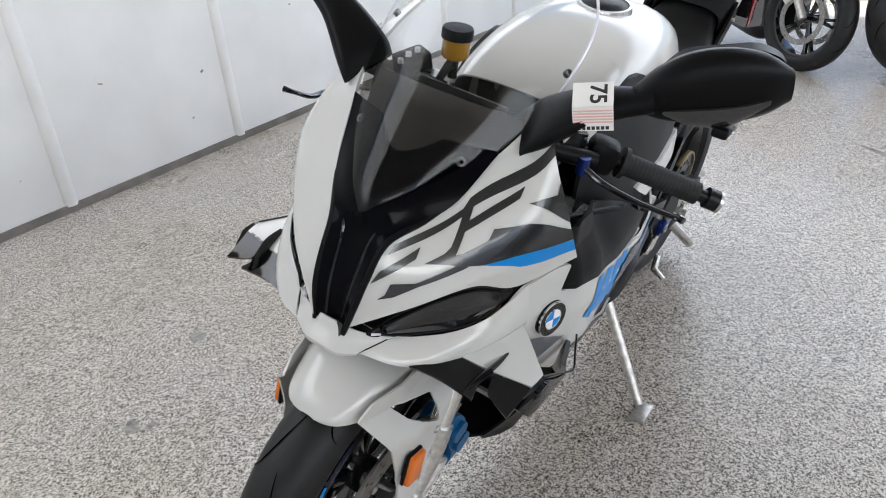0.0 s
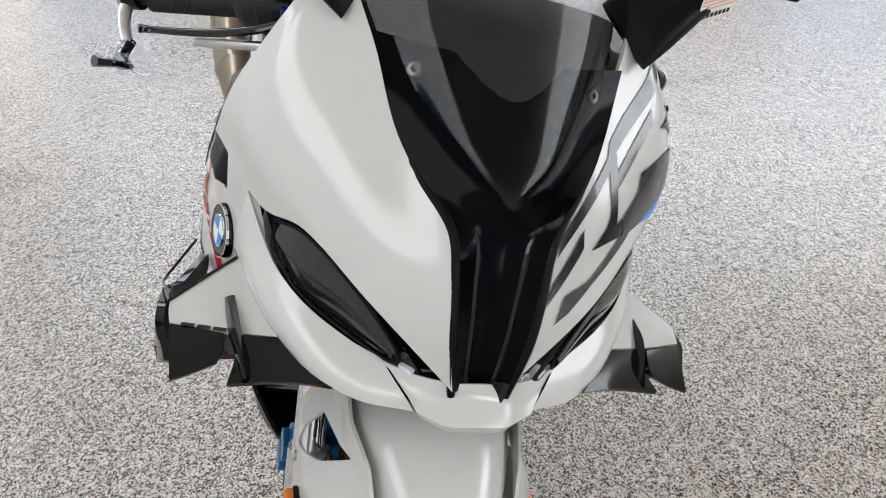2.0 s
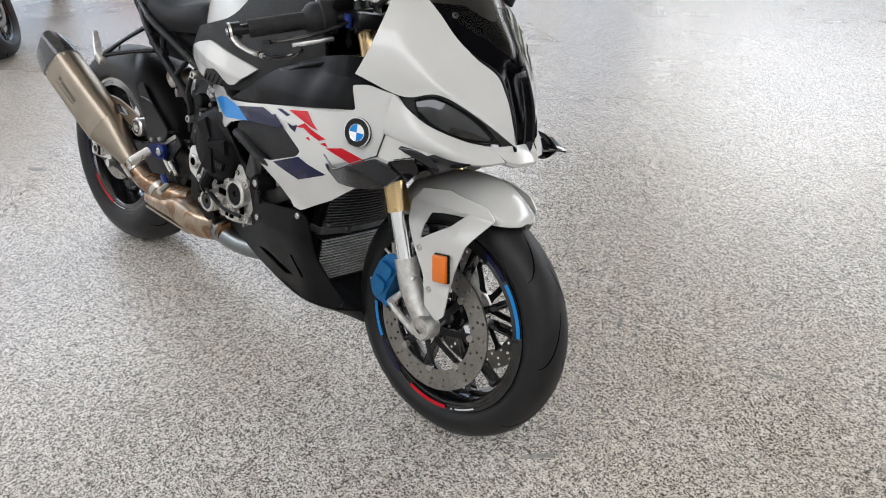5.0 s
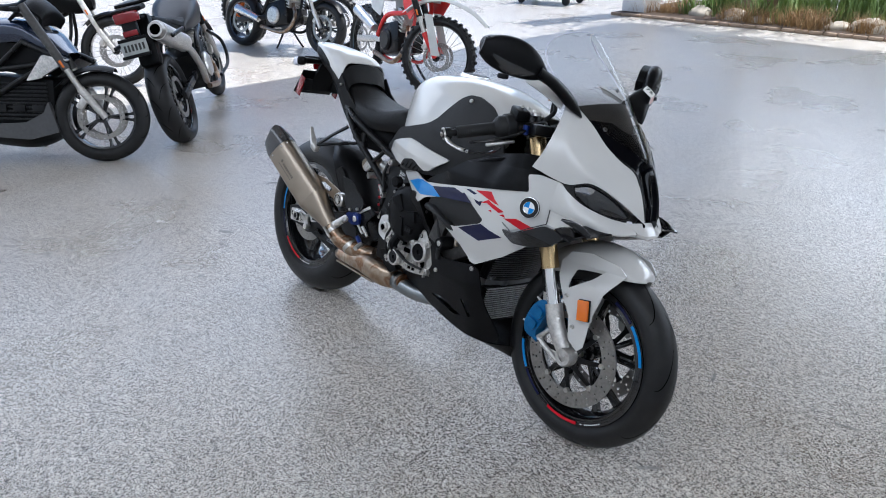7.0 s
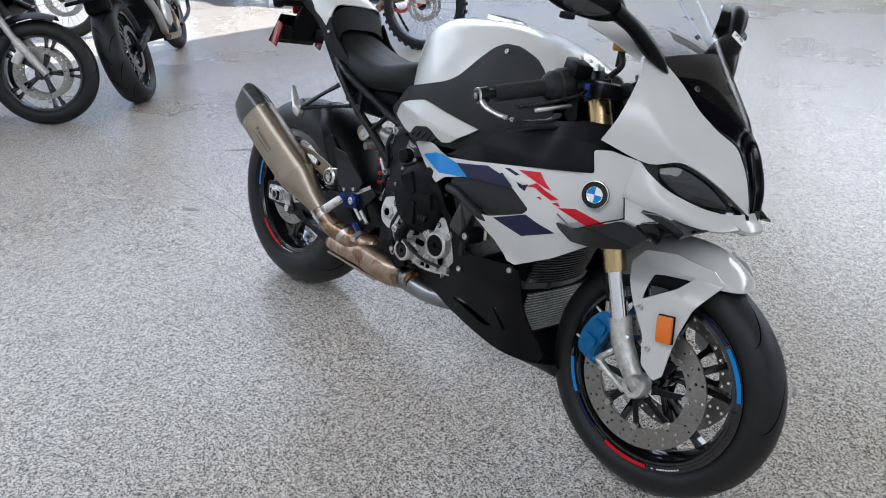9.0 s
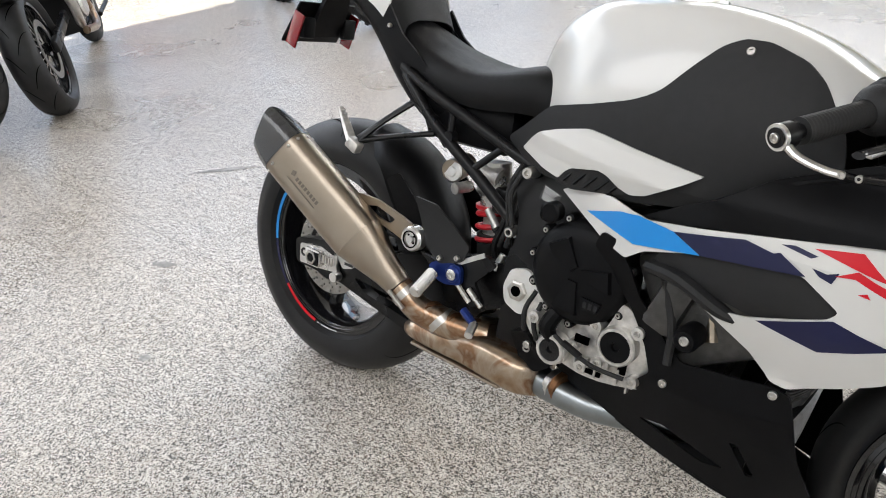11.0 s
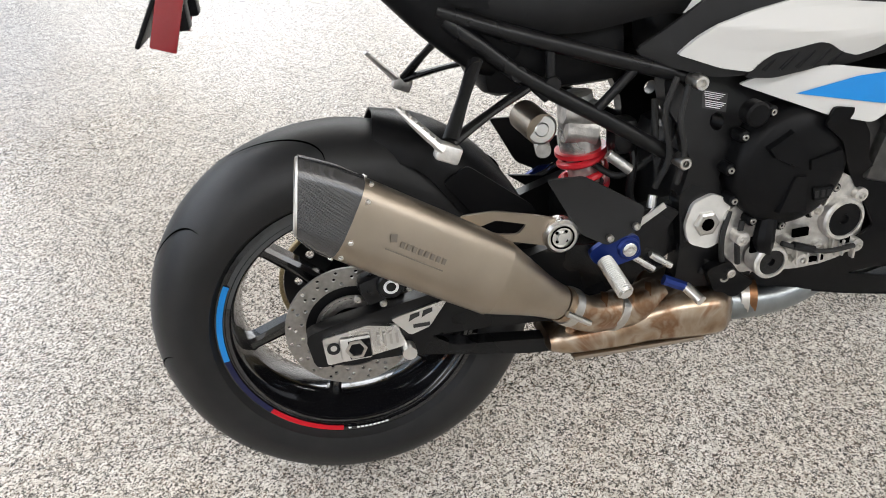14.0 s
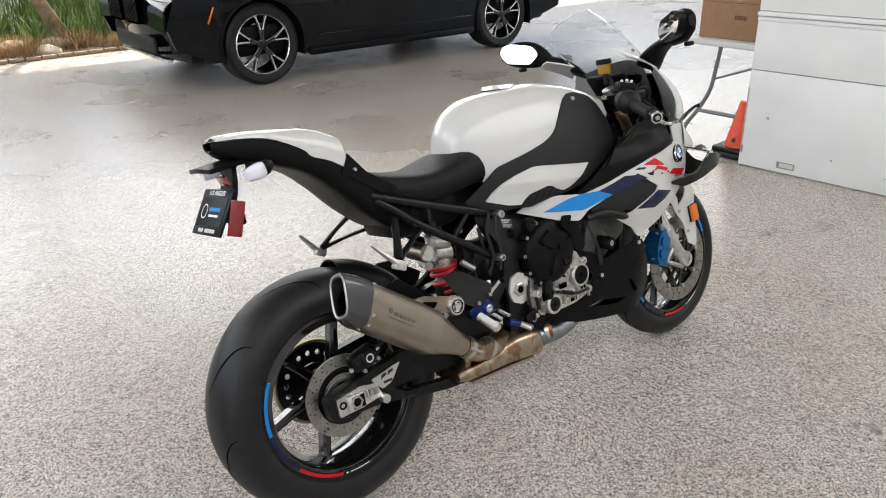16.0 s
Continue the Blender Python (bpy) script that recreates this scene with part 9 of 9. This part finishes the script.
for cx in (0.0, 3.12):
    for s, y in ((-1, 0.14), (1, CW - 0.14)):
        wh = new("road_wheel")
        wh.parent, wh.location = car, (cx, y, 0.385)
        part("tyre", lathe(bmesh.new(), [(0.272, -0.13), (0.30, -0.142), (0.35, -0.145), (0.378, -0.125), (0.385, -0.09), (0.385, 0.09), (0.378, 0.125), (0.35, 0.145), (0.30, 0.142), (0.272, 0.13)], n=56), RUBBER, wh)
        part("rim", lathe(bmesh.new(), [(0.285, s * 0.135), (0.278, s * 0.140), (0.268, s * 0.128), (0.26, s * 0.02), (0.26, -s * 0.12)], n=48), RIMB, wh)
        part("rim_lip", lathe(bmesh.new(), [(0.283, s * 0.138), (0.277, s * 0.144), (0.270, s * 0.136)], n=48), ALU, wh)
        part("brake_disc", lathe(bmesh.new(), [(0.05, s * 0.03), (0.19, s * 0.03), (0.19, s * 0.01)], n=36), DISC, wh)
        part("hub", lathe(bmesh.new(), [(0.06, s * 0.06), (0.05, s * 0.115), (0.03, s * 0.122), (0.0001, s * 0.122)], n=24), GLOSSB, wh)
        for k in range(5):
            a = 2 * math.pi * k / 5 + 0.3
            for q in (-1, 1):
                bm = bmesh.new()
                spoke(bm, a + q * 0.06, a + q * 0.20, 0.045, 0.272, 0.0, 0.030, 0.026, 0.024)
                for v in bm.verts:
                    v.co.y += s * 0.108
                part("spoke", bm, RIMB, wh)
                bm = bmesh.new()
                spoke(bm, a + q * 0.09, a + q * 0.215, 0.14, 0.270, 0.0, 0.010, 0.013, 0.004)
                for v in bm.verts:
                    v.co.y += s * 0.127
                part("bright_face", bm, ALU, wh)

# ---- garden strip, pillar and far wall ----
bm = box(bmesh.new(), (-1.0, 9.75, 0.02), (7.6, 2.2, 0.05), Matrix.Rotation(radians(1.5), 4, "Z"), 0.015)
tagged(part("garden_bed", bm, SOIL), "dark mulch bed along the forecourt", "garden bed", "", "structure")
edge = thing("bed_edging", "low brown brick edging of the garden bed", "edging", kind="structure")
for k in range(42):
    x = -4.7 + 0.18 * k
    bm = box(bmesh.new(), (0, 0, 0), (0.165, 0.060, 0.045), None, 0.012)
    part("brick", bm, BRICK, edge, loc=pose(x, 8.62 + 0.026 * (x + 1) + 0.008 * math.sin(k * 2.1), 0.024, 0, 0, 1.5 + 5 * math.sin(k * 1.7)))
rng = random.Random(4)
for k in range(16):
    x, y = rng.uniform(-4.0, 2.0), rng.uniform(8.85, 9.5)
    r = rng.uniform(0.08, 0.17)
    bm = bmesh.new()
    bmesh.ops.create_icosphere(bm, subdivisions=3, radius=r)
    for v in bm.verts:
        n1 = noise.noise(v.co * 5 + Vector((k * 7, 0, 0))) * 0.35 + noise.noise(v.co * 16 + Vector((k, 3, 0))) * 0.10
        v.co = Vector((v.co.x * 1.35, v.co.y, v.co.z * 0.72)) * (1 + n1)
    tagged(part("boulder", bm, ROCK, smooth=60, loc=pose(x, y, r * 0.42, 0, 0, rng.uniform(0, 180))), "pale rounded boulder in the mulch bed", "rock", "boulders in the bed")


def tuft(name, label, cat, spots, mat, h, n, spread, wide, seed):
    """Blades of grass in clumps, one object."""
    g = random.Random(seed)
    bm = bmesh.new()
    for x, y, k in spots:
        for _ in range(n):
            a, l = g.uniform(0, 2 * math.pi), h * k * g.uniform(0.55, 1.1)
            bx, by = x + g.gauss(0, spread * 0.35) * k, y + g.gauss(0, spread * 0.35) * k
            lean = g.uniform(0.15, 0.9) * spread * k
            side = Vector((-math.sin(a), math.cos(a), 0)) * wide * g.uniform(0.6, 1.2)
            prev = None
            for t in (0, 0.4, 0.75, 1.0):
                c = Vector((bx + math.cos(a) * lean * t ** 1.8, by + math.sin(a) * lean * t ** 1.8, 0.03 + l * (t - 0.28 * t * t)))
                wv = side * (1 - t * 0.92)
                row = (bm.verts.new(c - wv), bm.verts.new(c + wv))
                if prev:
                    bm.faces.new((prev[0], prev[1], row[1], row[0]))
                prev = row
    return tagged(part(name, bm, mat, smooth=0), label, cat, "", "stuff")


g = random.Random(8)
tuft("green_grass", "tall green strappy grass plants in the bed", "grass", [(g.uniform(-4.2, 2.4), g.uniform(9.1, 10.4), g.uniform(0.7, 1.2)) for _ in range(46)], LEAF, 0.62, 70, 0.30, 0.011, 1)
tuft("dry_grass", "low dry straw-coloured grass clumps in the bed", "grass", [(g.uniform(-4.6, 2.2), g.uniform(8.75, 9.10), g.uniform(0.7, 1.25)) for _ in range(26)], STRAW, 0.32, 170, 0.27, 0.004, 2)
tuft("green_grass", "bright green shrub foliage above the bed", "shrub", [(g.uniform(-3.6, 2.4), g.uniform(9.6, 10.6), g.uniform(0.8, 1.3)) for _ in range(26)], LEAF, 0.95, 110, 0.42, 0.016, 3)
for k, (x, y, dx) in enumerate(((1.62, 9.25, -0.55), (-2.7, 9.2, 0.45), (-2.95, 9.3, -0.1))):
    tr = thing("tree", "leaning brown tree trunk growing from the bed", "tree", pose(x, y, 0))
    bm = bmesh.new()
    tube(bm, [(0, 0, 0), (dx * 0.35, 0.05, 0.5), (dx * 0.8, 0.1, 1.1), (dx * 1.1, 0.15, 2.0), (dx * 1.2, 0.2, 3.2)], [0.13, 0.085, 0.075, 0.06, 0.04], 14, 40)
    for v in bm.verts:
        v.co += v.co.normalized() * noise.noise(v.co * 9) * 0.02
    part("trunk", bm, BARK, tr)
    bm = bmesh.new()
    rg = random.Random(k)
    for _ in range(900):
        c = Vector((dx * 1.2 + rg.gauss(0, 0.7), 0.2 + rg.gauss(0, 0.7), 3.5 + rg.gauss(0, 0.45)))
        d1 = Vector((rg.uniform(-1, 1), rg.uniform(-1, 1), rg.uniform(-0.6, 0.6))).normalized() * 0.07
        d2 = d1.cross(Vector((rg.uniform(-1, 1), rg.uniform(-1, 1), 1))).normalized() * 0.03
        bm.faces.new([bm.verts.new(c + q) for q in (-d1, d2, d1, -d2)])
    part("crown", bm, LEAF, tr, smooth=0)
    bm = bmesh.new()
    for q in range(4):
        tube(bm, [(dx * 1.1, 0.15, 2.2 + 0.2 * q), (dx * 1.15 + rg.uniform(-0.4, 0.4), 0.15 + rg.uniform(-0.4, 0.4), 2.9 + 0.15 * q), (dx * 1.2 + rg.uniform(-0.8, 0.8), 0.2 + rg.uniform(-0.8, 0.8), 3.4 + 0.1 * q)], [0.03, 0.02, 0.008], 8)
    part("limb", bm, BARK, tr)
slab("pillar", (-4.55, 8.95, 1.65), (0.42, 0.42, 3.3), WALLW, 0.01, "white painted pillar beside the garden bed", "pillar")
slab("wall_north", (0.0, 16.0, 1.6), (46.0, 0.25, 3.2), WALLW, 0.0, "pale sunlit boundary wall beyond the garden", "wall")
slab("wall_west", (-19.0, 4.0, 1.6), (0.25, 26.0, 3.2), WALLW, 0.0, "pale sunlit boundary wall beyond the yard", "wall")
slab("wall_east", (22.0, 4.0, 1.6), (0.25, 26.0, 3.2), WALLW, 0.0, "pale sunlit boundary wall beyond the drive", "wall")
trolley = thing("trolley", "grey metal trolley on small castors in the sun", "trolley", pose(-6.55, 9.1, 0, 0, 0, 10))
part("deck", box(bmesh.new(), (0, 0, 0.24), (1.1, 0.6, 0.04), None, 0.01), GREYM, trolley)
for x in (-0.45, 0.45):
    for y in (-0.24, 0.24):
        part("castor", lathe(bmesh.new(), [(0.0001, -0.02), (0.07, -0.02), (0.075, 0), (0.07, 0.02), (0.0001, 0.02)], (x, y, 0.075), 20), RUBBER, trolley)
        part("castor_fork", box(bmesh.new(), (x, y, 0.17), (0.04, 0.055, 0.11), None, 0.006), STEEL, trolley)
for y in (-0.26, 0.26):
    bm = bmesh.new()
    tube(bm, [(-0.5, y, 0.26), (-0.52, y, 0.7), (-0.54, y, 1.0)], 0.014, 8)
    part("upright", bm, GREYM, trolley)
